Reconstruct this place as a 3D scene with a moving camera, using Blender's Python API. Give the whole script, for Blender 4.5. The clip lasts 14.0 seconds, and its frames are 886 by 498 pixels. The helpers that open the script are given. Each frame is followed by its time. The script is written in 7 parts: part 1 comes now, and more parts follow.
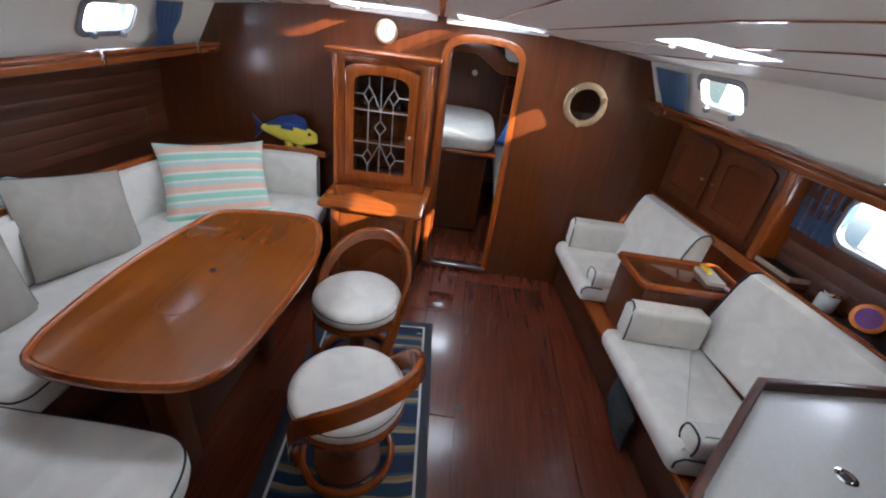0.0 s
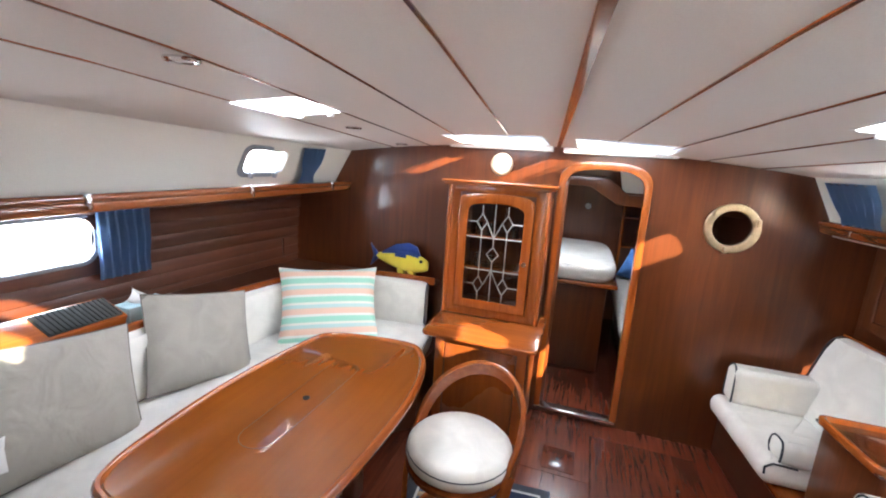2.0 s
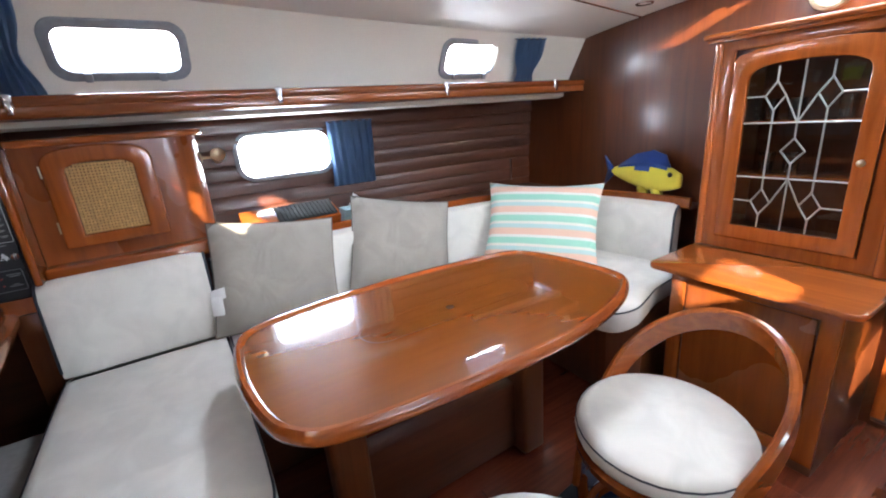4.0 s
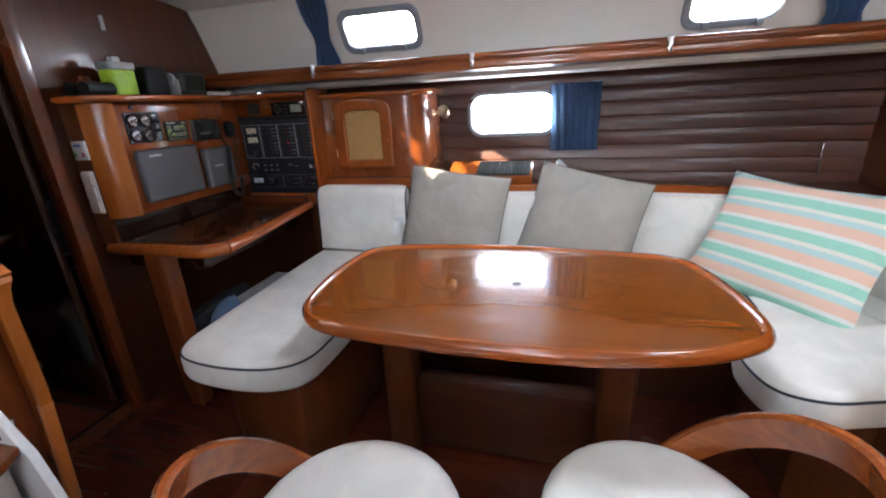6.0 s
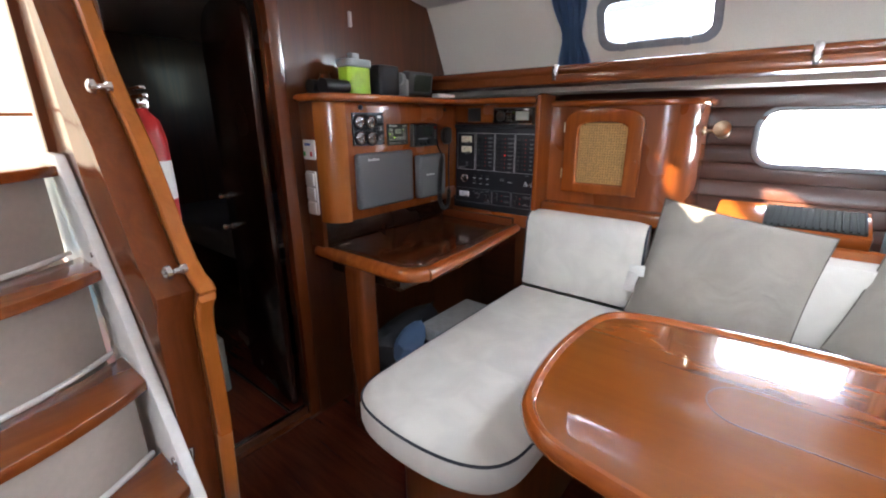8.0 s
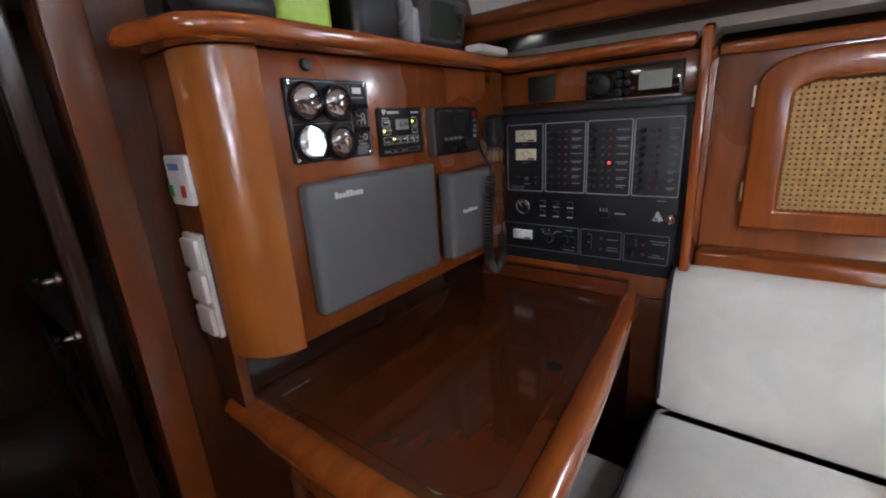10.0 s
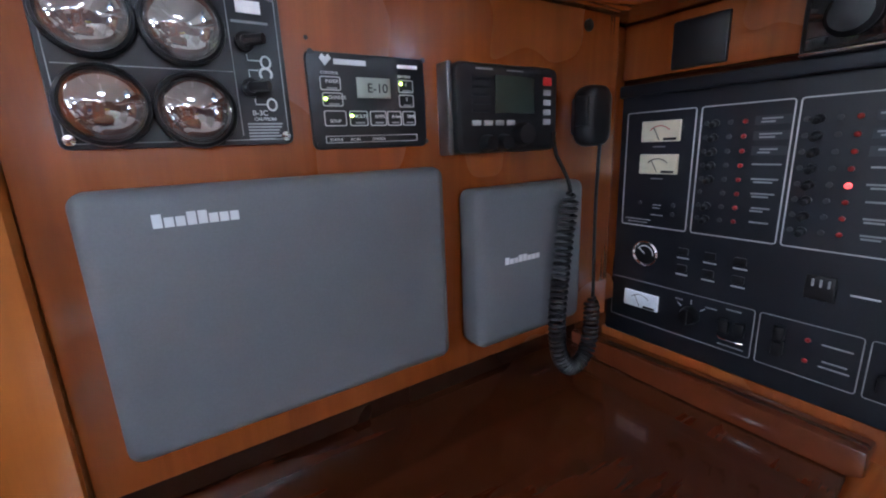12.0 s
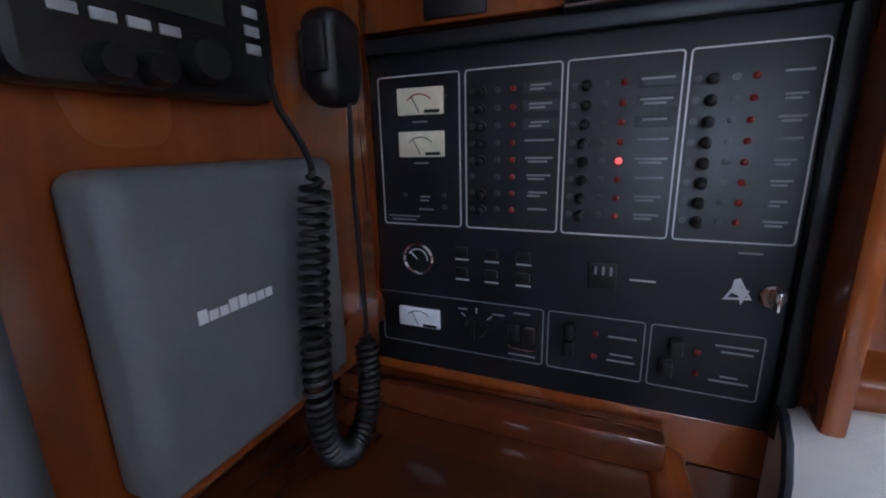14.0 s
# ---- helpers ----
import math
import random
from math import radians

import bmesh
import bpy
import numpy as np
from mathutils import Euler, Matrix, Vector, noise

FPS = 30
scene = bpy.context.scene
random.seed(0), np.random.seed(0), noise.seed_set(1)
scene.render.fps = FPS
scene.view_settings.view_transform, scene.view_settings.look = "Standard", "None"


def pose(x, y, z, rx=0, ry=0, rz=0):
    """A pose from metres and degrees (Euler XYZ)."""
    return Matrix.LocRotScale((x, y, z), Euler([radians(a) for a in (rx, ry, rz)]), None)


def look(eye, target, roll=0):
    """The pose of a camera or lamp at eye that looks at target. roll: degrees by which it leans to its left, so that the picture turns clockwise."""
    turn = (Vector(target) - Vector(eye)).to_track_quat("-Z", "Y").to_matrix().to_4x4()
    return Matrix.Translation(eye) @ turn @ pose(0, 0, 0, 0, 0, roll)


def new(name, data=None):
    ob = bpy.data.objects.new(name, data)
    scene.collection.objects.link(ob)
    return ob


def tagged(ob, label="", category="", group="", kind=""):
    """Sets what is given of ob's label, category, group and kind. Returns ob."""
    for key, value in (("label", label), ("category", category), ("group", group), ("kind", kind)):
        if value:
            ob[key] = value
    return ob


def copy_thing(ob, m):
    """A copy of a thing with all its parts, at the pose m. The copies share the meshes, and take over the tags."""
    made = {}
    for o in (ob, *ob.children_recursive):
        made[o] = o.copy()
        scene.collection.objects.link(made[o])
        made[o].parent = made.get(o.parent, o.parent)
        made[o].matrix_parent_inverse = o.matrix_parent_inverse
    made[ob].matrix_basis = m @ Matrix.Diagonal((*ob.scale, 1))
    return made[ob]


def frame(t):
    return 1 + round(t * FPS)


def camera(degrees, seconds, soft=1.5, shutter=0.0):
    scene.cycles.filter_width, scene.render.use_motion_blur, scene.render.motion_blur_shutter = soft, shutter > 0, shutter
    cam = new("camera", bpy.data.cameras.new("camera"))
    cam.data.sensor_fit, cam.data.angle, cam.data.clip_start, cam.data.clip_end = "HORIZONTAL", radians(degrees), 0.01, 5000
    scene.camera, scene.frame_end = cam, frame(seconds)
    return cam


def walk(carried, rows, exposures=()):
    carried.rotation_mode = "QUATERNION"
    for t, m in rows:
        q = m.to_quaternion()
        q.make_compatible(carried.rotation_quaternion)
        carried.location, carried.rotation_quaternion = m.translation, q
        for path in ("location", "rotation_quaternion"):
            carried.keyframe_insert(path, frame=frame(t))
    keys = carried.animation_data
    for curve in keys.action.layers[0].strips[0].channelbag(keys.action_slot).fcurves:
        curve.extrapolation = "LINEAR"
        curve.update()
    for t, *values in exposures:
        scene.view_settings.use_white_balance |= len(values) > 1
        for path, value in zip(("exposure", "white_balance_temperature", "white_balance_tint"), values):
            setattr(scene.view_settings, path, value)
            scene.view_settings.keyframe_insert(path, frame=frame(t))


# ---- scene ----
cam = camera(92.9, 14.0, 2.0)
PATH = [
    (0, (0.383, 0.016, 1.938), (0.339, 1.766, 0.969), 7.5),
    (0.4, (0.378, 0.107, 1.897), (0.356, 1.941, 1.099), 7.2),
    (0.5, (0.381, 0.125, 1.88), (0.343, 1.987, 1.151), 7.1),
    (1, (0.354, 0.151, 1.869), (0.085, 2.076, 1.398), 6.7),
    (1.5, (0.334, 0.16, 1.843), (-0.034, 2.081, 1.424), 2.2),
    (2, (0.305, 0.233, 1.797), (-0.304, 2.093, 1.383), 3.5),
    (2.5, (0.293, 0.36, 1.657), (-0.521, 2.172, 1.419), 3.6),
    (2.8, (0.286, 0.417, 1.574), (-0.654, 2.153, 1.255), 2.9),
    (3, (0.273, 0.478, 1.507), (-0.763, 2.133, 1.076), 2.2),
    (3.2, (0.292, 0.559, 1.449), (-0.896, 2.09, 0.953), 0.3),
    (5.3, (0.705, 1.426, 1.406), (-1.156, 1.478, 0.675), -2.8),
    (5.5, (0.714, 1.532, 1.395), (-1.132, 1.404, 0.636), -2.8),
    (6, (0.632, 1.71, 1.38), (-1.187, 1.2, 0.724), -3.0),
    (6.5, (0.548, 1.85, 1.416), (-1.097, 0.9, 0.791), -3.6),
    (6.8, (0.49, 1.862, 1.411), (-1.025, 0.702, 0.814), -0.6),
    (7, (0.456, 1.827, 1.413), (-0.948, 0.528, 0.828), -0.6),
    (7.2, (0.425, 1.749, 1.415), (-0.939, 0.401, 0.847), -0.2),
    (9.3, (-0.147, 0.669, 1.314), (-1.839, -0.18, 0.668), -0.3),
    (9.5, (-0.261, 0.643, 1.308), (-1.915, -0.288, 0.675), -0.7),
    (9.7, (-0.345, 0.623, 1.285), (-1.92, -0.451, 0.68), -2.6),
    (10, (-0.449, 0.514, 1.323), (-1.951, -0.679, 0.756), -3.7),
    (10.5, (-0.605, 0.459, 1.329), (-1.854, -1.014, 0.81), -4.6),
    (11, (-0.766, 0.42, 1.308), (-1.755, -1.254, 0.839), -3.7),
    (11.5, (-0.862, 0.355, 1.27), (-1.775, -1.35, 0.762), -5.3),
    (12, (-0.91, 0.333, 1.267), (-1.962, -1.3, 0.791), -2.4),
    (12.5, (-0.953, 0.327, 1.266), (-2.141, -1.217, 0.813), -2.1),
    (13, (-0.99, 0.282, 1.254), (-2.35, -1.098, 0.756), -1.4),
    (13.5, (-1.028, 0.227, 1.232), (-2.609, -0.877, 0.702), -1.2),
    (14, (-1.09, 0.181, 1.223), (-2.871, -0.589, 0.738), -1.4),
]
EXPOSURES = [
    (0.0, 2.2, 5800, 10), (0.5, 2.65, 5950, 10), (1.5, 3.0, 6100, 10), (3.0, 3.1, 5950, 10), (5.5, 2.6, 5900, 10), (6.5, 2.85, 5950, 10), (7.0, 3.25, 6000, 10),
    (9.5, 2.75, 6200, 10), (10.0, 2.95, 6100, 10), (11.0, 3.8, 6000, 10), (12.0, 3.4, 5300, 10), (13.0, 3.4, 5600, 10), (14.0, 2.75, 5250, 10),
]
walk(cam, [(t, look(eye, target, roll)) for t, eye, target, roll in PATH], EXPOSURES)

# ---- world, sun, lights ----
world = bpy.data.worlds.new("sky_world")
scene.world = world
world.use_nodes = True
wn = world.node_tree.nodes
sky = wn.new("ShaderNodeTexSky")
sky.sky_type, sky.sun_disc = "NISHITA", False
sky.sun_elevation, sky.sun_rotation = radians(20.7), radians(123)
wn["Background"].inputs["Strength"].default_value = 0.05
world.node_tree.links.new(sky.outputs[0], wn["Background"].inputs["Color"])

SUN_WAY = Vector((-0.40, 0.26, -0.18))
sun = new("sun", bpy.data.lights.new("sun", "SUN"))
sun.data.energy, sun.data.angle, sun.data.color = 5.0, radians(0.5), (1.0, 0.84, 0.58)
sun.matrix_world = look((8, -6, 5), Vector((8, -6, 5)) + SUN_WAY)


def area(name, eye, target, w, h, power, color=(0.93, 0.96, 1.0)):
    lamp = new(name, bpy.data.lights.new(name, "AREA"))
    lamp.data.shape, lamp.data.size, lamp.data.size_y = "RECTANGLE", w, h
    lamp.data.energy, lamp.data.color = power * 0.072, color
    lamp.matrix_world = look(eye, target)
    return lamp


area("skylight_fore_port", (-0.235, 2.83, 2.02), (-0.55, 3.25, 1.45), 0.46, 0.34, 15)
area("skylight_fore_starboard", (0.465, 2.89, 2.01), (0.25, 3.25, 1.45), 0.42, 0.34, 15)
area("skylight_port", (-0.825, 1.66, 2.04), (-0.825, 1.65, 0), 0.29, 0.34, 20)
area("skylight_starboard", (1.135, 1.61, 2.0), (1.135, 1.60, 0), 0.29, 0.31, 9)
area("skylight_companionway", (0.40, -0.16, 2.15), (0.22, -0.08, 0.6), 0.4, 0.2, 6, (1.0, 0.96, 0.9))
area("skylight_cabin", (0.3, 4.35, 1.95), (0.3, 4.34, 0), 0.4, 0.3, 26)
area("window_light_port", (-2.14, 1.44, 1.27), (0, 1.44, 1.45), 0.5, 0.24, 22)
area("window_light_port_fore", (-1.70, 2.42, 1.70), (0, 2.3, 1.75), 0.36, 0.16, 12)
area("window_light_port_aft", (-1.74, 0.80, 1.73), (0, 0.9, 1.78), 0.36, 0.16, 12)
area("window_light_starboard", (1.82, 2.53, 1.70), (0, 2.4, 1.75), 0.36, 0.16, 9)
area("window_light_starboard_aft", (2.07, 1.18, 1.70), (0, 1.3, 1.75), 0.36, 0.16, 12)
area("window_light_starboard_low", (2.36, 1.75, 1.30), (0, 1.7, 1.45), 0.5, 0.24, 12)


# ---- materials ----
def nodes_of(name):
    m = bpy.data.materials.new(name)
    m.use_nodes = True
    nt = m.node_tree
    return m, nt, nt.nodes["Principled BSDF"]


def node(nt, kind, **values):
    n = nt.nodes.new(kind)
    for key, v in values.items():
        n.inputs[key.replace("_", " ")].default_value = v
    return n


def ramp(nt, source, stops):
    r = nt.nodes.new("ShaderNodeValToRGB")
    while len(r.color_ramp.elements) < len(stops):
        r.color_ramp.elements.new(0.5)
    for e, (p, c) in zip(r.color_ramp.elements, stops):
        e.position, e.color = p, (*c, 1)
    nt.links.new(source, r.inputs[0])
    return r.outputs[0]


def coords(nt, scale, turn=(0, 0, 0)):
    tc, mp = nt.nodes.new("ShaderNodeTexCoord"), nt.nodes.new("ShaderNodeMapping")
    mp.inputs["Scale"].default_value = scale
    mp.inputs["Rotation"].default_value = [radians(a) for a in turn]
    nt.links.new(tc.outputs["Object"], mp.inputs[0])
    return mp.outputs[0]


def bump(nt, bsdf, height, strength, distance=0.002):
    b = nt.nodes.new("ShaderNodeBump")
    b.inputs["Strength"].default_value, b.inputs["Distance"].default_value = strength, distance
    nt.links.new(height, b.inputs["Height"])
    nt.links.new(b.outputs[0], bsdf.inputs["Normal"])


def wood(name, dark, light, along="y", rough=0.28, coat=0.5, fine=1.0):
    """Varnished wood: long streaks along one axis, broad shade changes and fine pores."""
    m, nt, bs = nodes_of(name)
    s = [26.0 * fine] * 3
    s["xyz".index(along)] = 1.6 * fine
    n1 = node(nt, "ShaderNodeTexNoise", Scale=1.0, Detail=6.0, Roughness=0.65, Distortion=0.6)
    nt.links.new(coords(nt, s), n1.inputs["Vector"])
    n2 = node(nt, "ShaderNodeTexNoise", Scale=1.7, Detail=3.0)
    nt.links.new(coords(nt, (1, 1, 1)), n2.inputs["Vector"])
    c1 = ramp(nt, n1.outputs["Fac"], [(0.28, dark), (0.72, light)])
    mix = nt.nodes.new("ShaderNodeMix")
    mix.data_type, mix.blend_type = "RGBA", "MULTIPLY"
    mix.inputs[0].default_value = 0.55
    nt.links.new(c1, mix.inputs[6])
    nt.links.new(ramp(nt, n2.outputs["Fac"], [(0.3, (0.62, 0.58, 0.55)), (0.7, (1.15, 1.1, 1.05))]), mix.inputs[7])
    obj = nt.nodes.new("ShaderNodeObjectInfo")
    hue = nt.nodes.new("ShaderNodeHueSaturation")
    val = nt.nodes.new("ShaderNodeMapRange")
    val.inputs["To Min"].default_value, val.inputs["To Max"].default_value = 0.86, 1.14
    nt.links.new(obj.outputs["Random"], val.inputs["Value"])
    nt.links.new(val.outputs[0], hue.inputs["Value"])
    nt.links.new(mix.outputs[2], hue.inputs["Color"])
    nt.links.new(hue.outputs[0], bs.inputs["Base Color"])
    rr = nt.nodes.new("ShaderNodeMapRange")
    rr.inputs["To Min"].default_value, rr.inputs["To Max"].default_value = rough * 0.8, rough * 1.3
    nt.links.new(n2.outputs["Fac"], rr.inputs["Value"])
    nt.links.new(rr.outputs[0], bs.inputs["Roughness"])
    bs.inputs["Coat Weight"].default_value, bs.inputs["Coat Roughness"].default_value = coat, 0.03 if coat > 0.9 else 0.07 if coat > 0.7 else 0.12
    bump(nt, bs, n1.outputs["Fac"], 0.05 if coat < 0.7 else 0.012)
    return m


def cloth(name, color, weave=700.0, rough=0.9, soil=0.12, wrinkle=0.25):
    m, nt, bs = nodes_of(name)
    big = node(nt, "ShaderNodeTexNoise", Scale=8.0, Detail=4.0, Distortion=0.8)
    nt.links.new(coords(nt, (1, 1, 1)), big.inputs["Vector"])
    fine = node(nt, "ShaderNodeTexNoise", Scale=weave, Detail=2.0)
    nt.links.new(coords(nt, (1, 1, 1)), fine.inputs["Vector"])
    lo = tuple(c * (1 - soil) for c in color)
    nt.links.new(ramp(nt, big.outputs["Fac"], [(0.35, lo), (0.65, color)]), bs.inputs["Base Color"])
    bs.inputs["Roughness"].default_value = rough
    bs.inputs["Sheen Weight"].default_value = 0.15
    add = nt.nodes.new("ShaderNodeMath")
    add.operation = "MULTIPLY_ADD"
    nt.links.new(fine.outputs["Fac"], add.inputs[0])
    add.inputs[1].default_value = 0.15
    nt.links.new(big.outputs["Fac"], add.inputs[2])
    bump(nt, bs, add.outputs[0], wrinkle, 0.018)
    return m


def plain(name, color, rough=0.5, metal=0.0, grain=40.0, vary=0.12, relief=0.05, coat=0.0):
    m, nt, bs = nodes_of(name)
    n = node(nt, "ShaderNodeTexNoise", Scale=grain, Detail=4.0)
    nt.links.new(coords(nt, (1, 1, 1)), n.inputs["Vector"])
    lo, hi = tuple(c * (1 - vary) for c in color), tuple(min(1, c * (1 + vary * 0.5)) for c in color)
    nt.links.new(ramp(nt, n.outputs["Fac"], [(0.3, lo), (0.7, hi)]), bs.inputs["Base Color"])
    bs.inputs["Roughness"].default_value, bs.inputs["Metallic"].default_value = rough, metal
    bs.inputs["Coat Weight"].default_value = coat
    bump(nt, bs, n.outputs["Fac"], relief, 0.001)
    return m


def glow(name, color, strength):
    m, nt, bs = nodes_of(name)
    bs.inputs["Base Color"].default_value = (*color, 1)
    bs.inputs["Emission Color"].default_value, bs.inputs["Emission Strength"].default_value = (*color, 1), strength
    return m


def clear(name, color=(1, 1, 1), rough=0.02):
    m, nt, bs = nodes_of(name)
    bs.inputs["Base Color"].default_value = (*color, 1)
    bs.inputs["Transmission Weight"].default_value, bs.inputs["Roughness"].default_value, bs.inputs["IOR"].default_value = 1.0, rough, 1.45
    return m


MAHOGANY = wood("mahogany", (0.076, 0.0185, 0.005), (0.150, 0.039, 0.0095), "z", 0.3, 0.4)
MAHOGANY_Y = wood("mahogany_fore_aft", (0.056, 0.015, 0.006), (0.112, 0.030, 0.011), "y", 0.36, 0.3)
TRIM = wood("teak_trim", (0.215, 0.050, 0.009), (0.35, 0.092, 0.015), "z", 0.2, 0.8)
TRIM_Y = wood("teak_trim_fore_aft", (0.215, 0.050, 0.009), (0.35, 0.092, 0.015), "y", 0.2, 0.8)
TRIM_X = wood("teak_trim_across", (0.215, 0.050, 0.009), (0.35, 0.092, 0.015), "x", 0.2, 0.8)
TABLE = wood("varnished_table_wood", (0.180, 0.048, 0.006), (0.215, 0.061, 0.008), "y", 0.22, 1.0, 0.8)
FRAME = wood("door_frame_wood", (0.11, 0.027, 0.008), (0.19, 0.050, 0.013), "z", 0.24, 0.6)
DESK = wood("desk_wood", (0.096, 0.023, 0.008), (0.118, 0.030, 0.010), "x", 0.16, 0.8)
FACIA = wood("facia_wood", (0.19, 0.044, 0.008), (0.29, 0.076, 0.013), "z", 0.26, 0.6)
FLOORING = wood("cabin_sole_wood", (0.082, 0.018, 0.009), (0.170, 0.041, 0.019), "y", 0.24, 0.65, 1.6)
WHITE_CLOTH = cloth("white_upholstery", (0.78, 0.765, 0.72))
CREAM_CLOTH = cloth("grey_white_upholstery", (0.60, 0.59, 0.56))
GREY_CLOTH = cloth("grey_linen", (0.41, 0.385, 0.34), 500.0, 0.95, 0.12, 0.8)
PIPING = plain("navy_piping", (0.03, 0.035, 0.05), 0.7)
PIPING_GREY = plain("grey_piping", (0.13, 0.12, 0.105), 0.8)
CURTAIN = cloth("blue_curtain", (0.15, 0.24, 0.40), 600.0)
thin = CURTAIN.node_tree
glimmer = thin.nodes.new("ShaderNodeBsdfTranslucent")
glimmer.inputs["Color"].default_value = (0.32, 0.46, 0.68, 1)
blend = thin.nodes.new("ShaderNodeMixShader")
blend.inputs[0].default_value = 0.5
thin.links.new(thin.nodes["Principled BSDF"].outputs[0], blend.inputs[1])
thin.links.new(glimmer.outputs[0], blend.inputs[2])
thin.links.new(blend.outputs[0], thin.nodes["Material Output"].inputs["Surface"])
HEADLINER = plain("vinyl_headliner", (0.78, 0.745, 0.71), 0.55, 0, 300.0, 0.05, 0.08)
SIDING = plain("cream_cabin_side", (0.74, 0.71, 0.64), 0.6, 0, 250.0, 0.05, 0.06)
GELCOAT = plain("white_gelcoat", (0.80, 0.80, 0.79), 0.3, 0, 60.0, 0.05, 0.02, 0.3)
RISER = plain("beige_riser_laminate", (0.46, 0.40, 0.35), 0.6, 0, 60.0, 0.05, 0.05)
CHROME = plain("chrome", (0.75, 0.75, 0.76), 0.15, 1.0, 50.0, 0.08, 0.02)
BRASS = plain("brass", (0.62, 0.51, 0.35), 0.32, 1.0, 50.0, 0.12, 0.03)
BLACK = plain("black_plastic", (0.008, 0.0085, 0.010), 0.4, 0, 200.0, 0.2, 0.05)
PANEL_BLACK = plain("breaker_panel_black", (0.010, 0.012, 0.017), 0.42, 0, 300.0, 0.15, 0.04)
BOX_GREY = plain("grey_plastic_cover", (0.118, 0.123, 0.130), 0.5, 0, 400.0, 0.06, 0.08)
WHITE_PLASTIC = plain("white_plastic", (0.75, 0.75, 0.74), 0.4, 0, 80.0, 0.05, 0.02)
INK = plain("white_print", (0.62, 0.63, 0.64), 0.6)
INK_DIM = plain("grey_print", (0.28, 0.29, 0.30), 0.6)
METER = plain("cream_meter_face", (0.75, 0.70, 0.52), 0.5)
METER_WHITE = plain("pale_meter_face", (0.78, 0.83, 0.88), 0.5)
LCD = plain("lcd_grey", (0.30, 0.33, 0.29), 0.3)
GLASS = clear("clear_glass")
LEAD = plain("lead_came", (0.42, 0.42, 0.40), 0.4, 0.8)
RED = plain("red_paint", (0.45, 0.02, 0.02), 0.35)
COLUMN = wood("pale_teak_column", (0.32, 0.092, 0.015), (0.43, 0.14, 0.024), "z", 0.25, 0.6)
CHROME_DARK = plain("dark_steel", (0.25, 0.25, 0.26), 0.3, 0.9)
CHROME_DOME = plain("domed_gauge_glass", (0.30, 0.31, 0.32), 0.07, 0.85, 30.0, 0.15, 0.0)
LCD_DARK = plain("dark_lcd", (0.03, 0.04, 0.032), 0.15)
# near-black wood: the shade of recesses and dim cabins is put into its colour
SHADED_WOOD = wood("shade_darkened_wood", (0.020, 0.007, 0.004), (0.034, 0.012, 0.006), "x", 0.25, 0.6)
WHITE_LAMINATE = plain("white_laminate", (0.74, 0.77, 0.77), 0.3, 0, 80.0, 0.04, 0.02, 0.2)


def washboard_acrylic():
    m, nt, bs = nodes_of("washboard_acrylic")
    n = node(nt, "ShaderNodeTexNoise", Scale=3.0)
    nt.links.new(coords(nt, (1, 1, 1)), n.inputs["Vector"])
    nt.links.new(ramp(nt, n.outputs["Fac"], [(0.3, (0.80, 0.78, 0.74)), (0.7, (0.86, 0.85, 0.82))]), bs.inputs["Base Color"])
    bs.inputs["Roughness"].default_value = 0.4
    tr = nt.nodes.new("ShaderNodeBsdfTranslucent")
    tr.inputs["Color"].default_value = (0.9, 0.88, 0.84, 1)
    mix = nt.nodes.new("ShaderNodeMixShader")
    mix.inputs[0].default_value = 0.6
    nt.links.new(bs.outputs[0], mix.inputs[1])
    nt.links.new(tr.outputs[0], mix.inputs[2])
    nt.links.new(mix.outputs[0], nt.nodes["Material Output"].inputs["Surface"])
    return m


WASHBOARD = washboard_acrylic()
# soffit wood darkened in its colour for the shade under the shelves
SOFFIT = wood("soffit_shade_wood", (0.045, 0.013, 0.006), (0.085, 0.025, 0.010), "y", 0.42, 0.2)
RAIL = wood("rail_wood", (0.13, 0.034, 0.010), (0.24, 0.07, 0.019), "y", 0.2, 0.8)


def hatch_acrylic():
    """Clear acrylic that lets the sun through, with translucency added so the pane glows white."""
    m, nt, bs = nodes_of("hatch_acrylic")
    see, tr, mix = nt.nodes.new("ShaderNodeBsdfTransparent"), nt.nodes.new("ShaderNodeBsdfTranslucent"), nt.nodes.new("ShaderNodeMixShader")
    tr.inputs["Color"].default_value = (0.95, 0.96, 0.97, 1)
    mix.inputs[0].default_value = 0.82
    nt.links.new(see.outputs[0], mix.inputs[1])
    nt.links.new(tr.outputs[0], mix.inputs[2])
    nt.links.new(mix.outputs[0], nt.nodes["Material Output"].inputs["Surface"])
    return m


HATCH_PANE = hatch_acrylic()


def thin_glass(name, gloss):
    """A thin pane or dome: mostly seen through, with a clear mirror image on it."""
    m, nt, bs = nodes_of(name)
    see, shine, mix = nt.nodes.new("ShaderNodeBsdfTransparent"), nt.nodes.new("ShaderNodeBsdfGlossy"), nt.nodes.new("ShaderNodeMixShader")
    see.inputs["Color"].default_value = (0.85, 0.86, 0.86, 1)
    shine.inputs["Roughness"].default_value = 0.03
    mix.inputs[0].default_value = gloss
    nt.links.new(see.outputs[0], mix.inputs[1])
    nt.links.new(shine.outputs[0], mix.inputs[2])
    nt.links.new(mix.outputs[0], nt.nodes["Material Output"].inputs["Surface"])
    return m


GLASS_WARE = thin_glass("clear_glassware", 0.3)


# ---- shape helpers ----
def base_of(ob):
    m = Matrix.Identity(4)
    while ob is not None:
        m, ob = ob.matrix_basis @ m, ob.parent
    return m


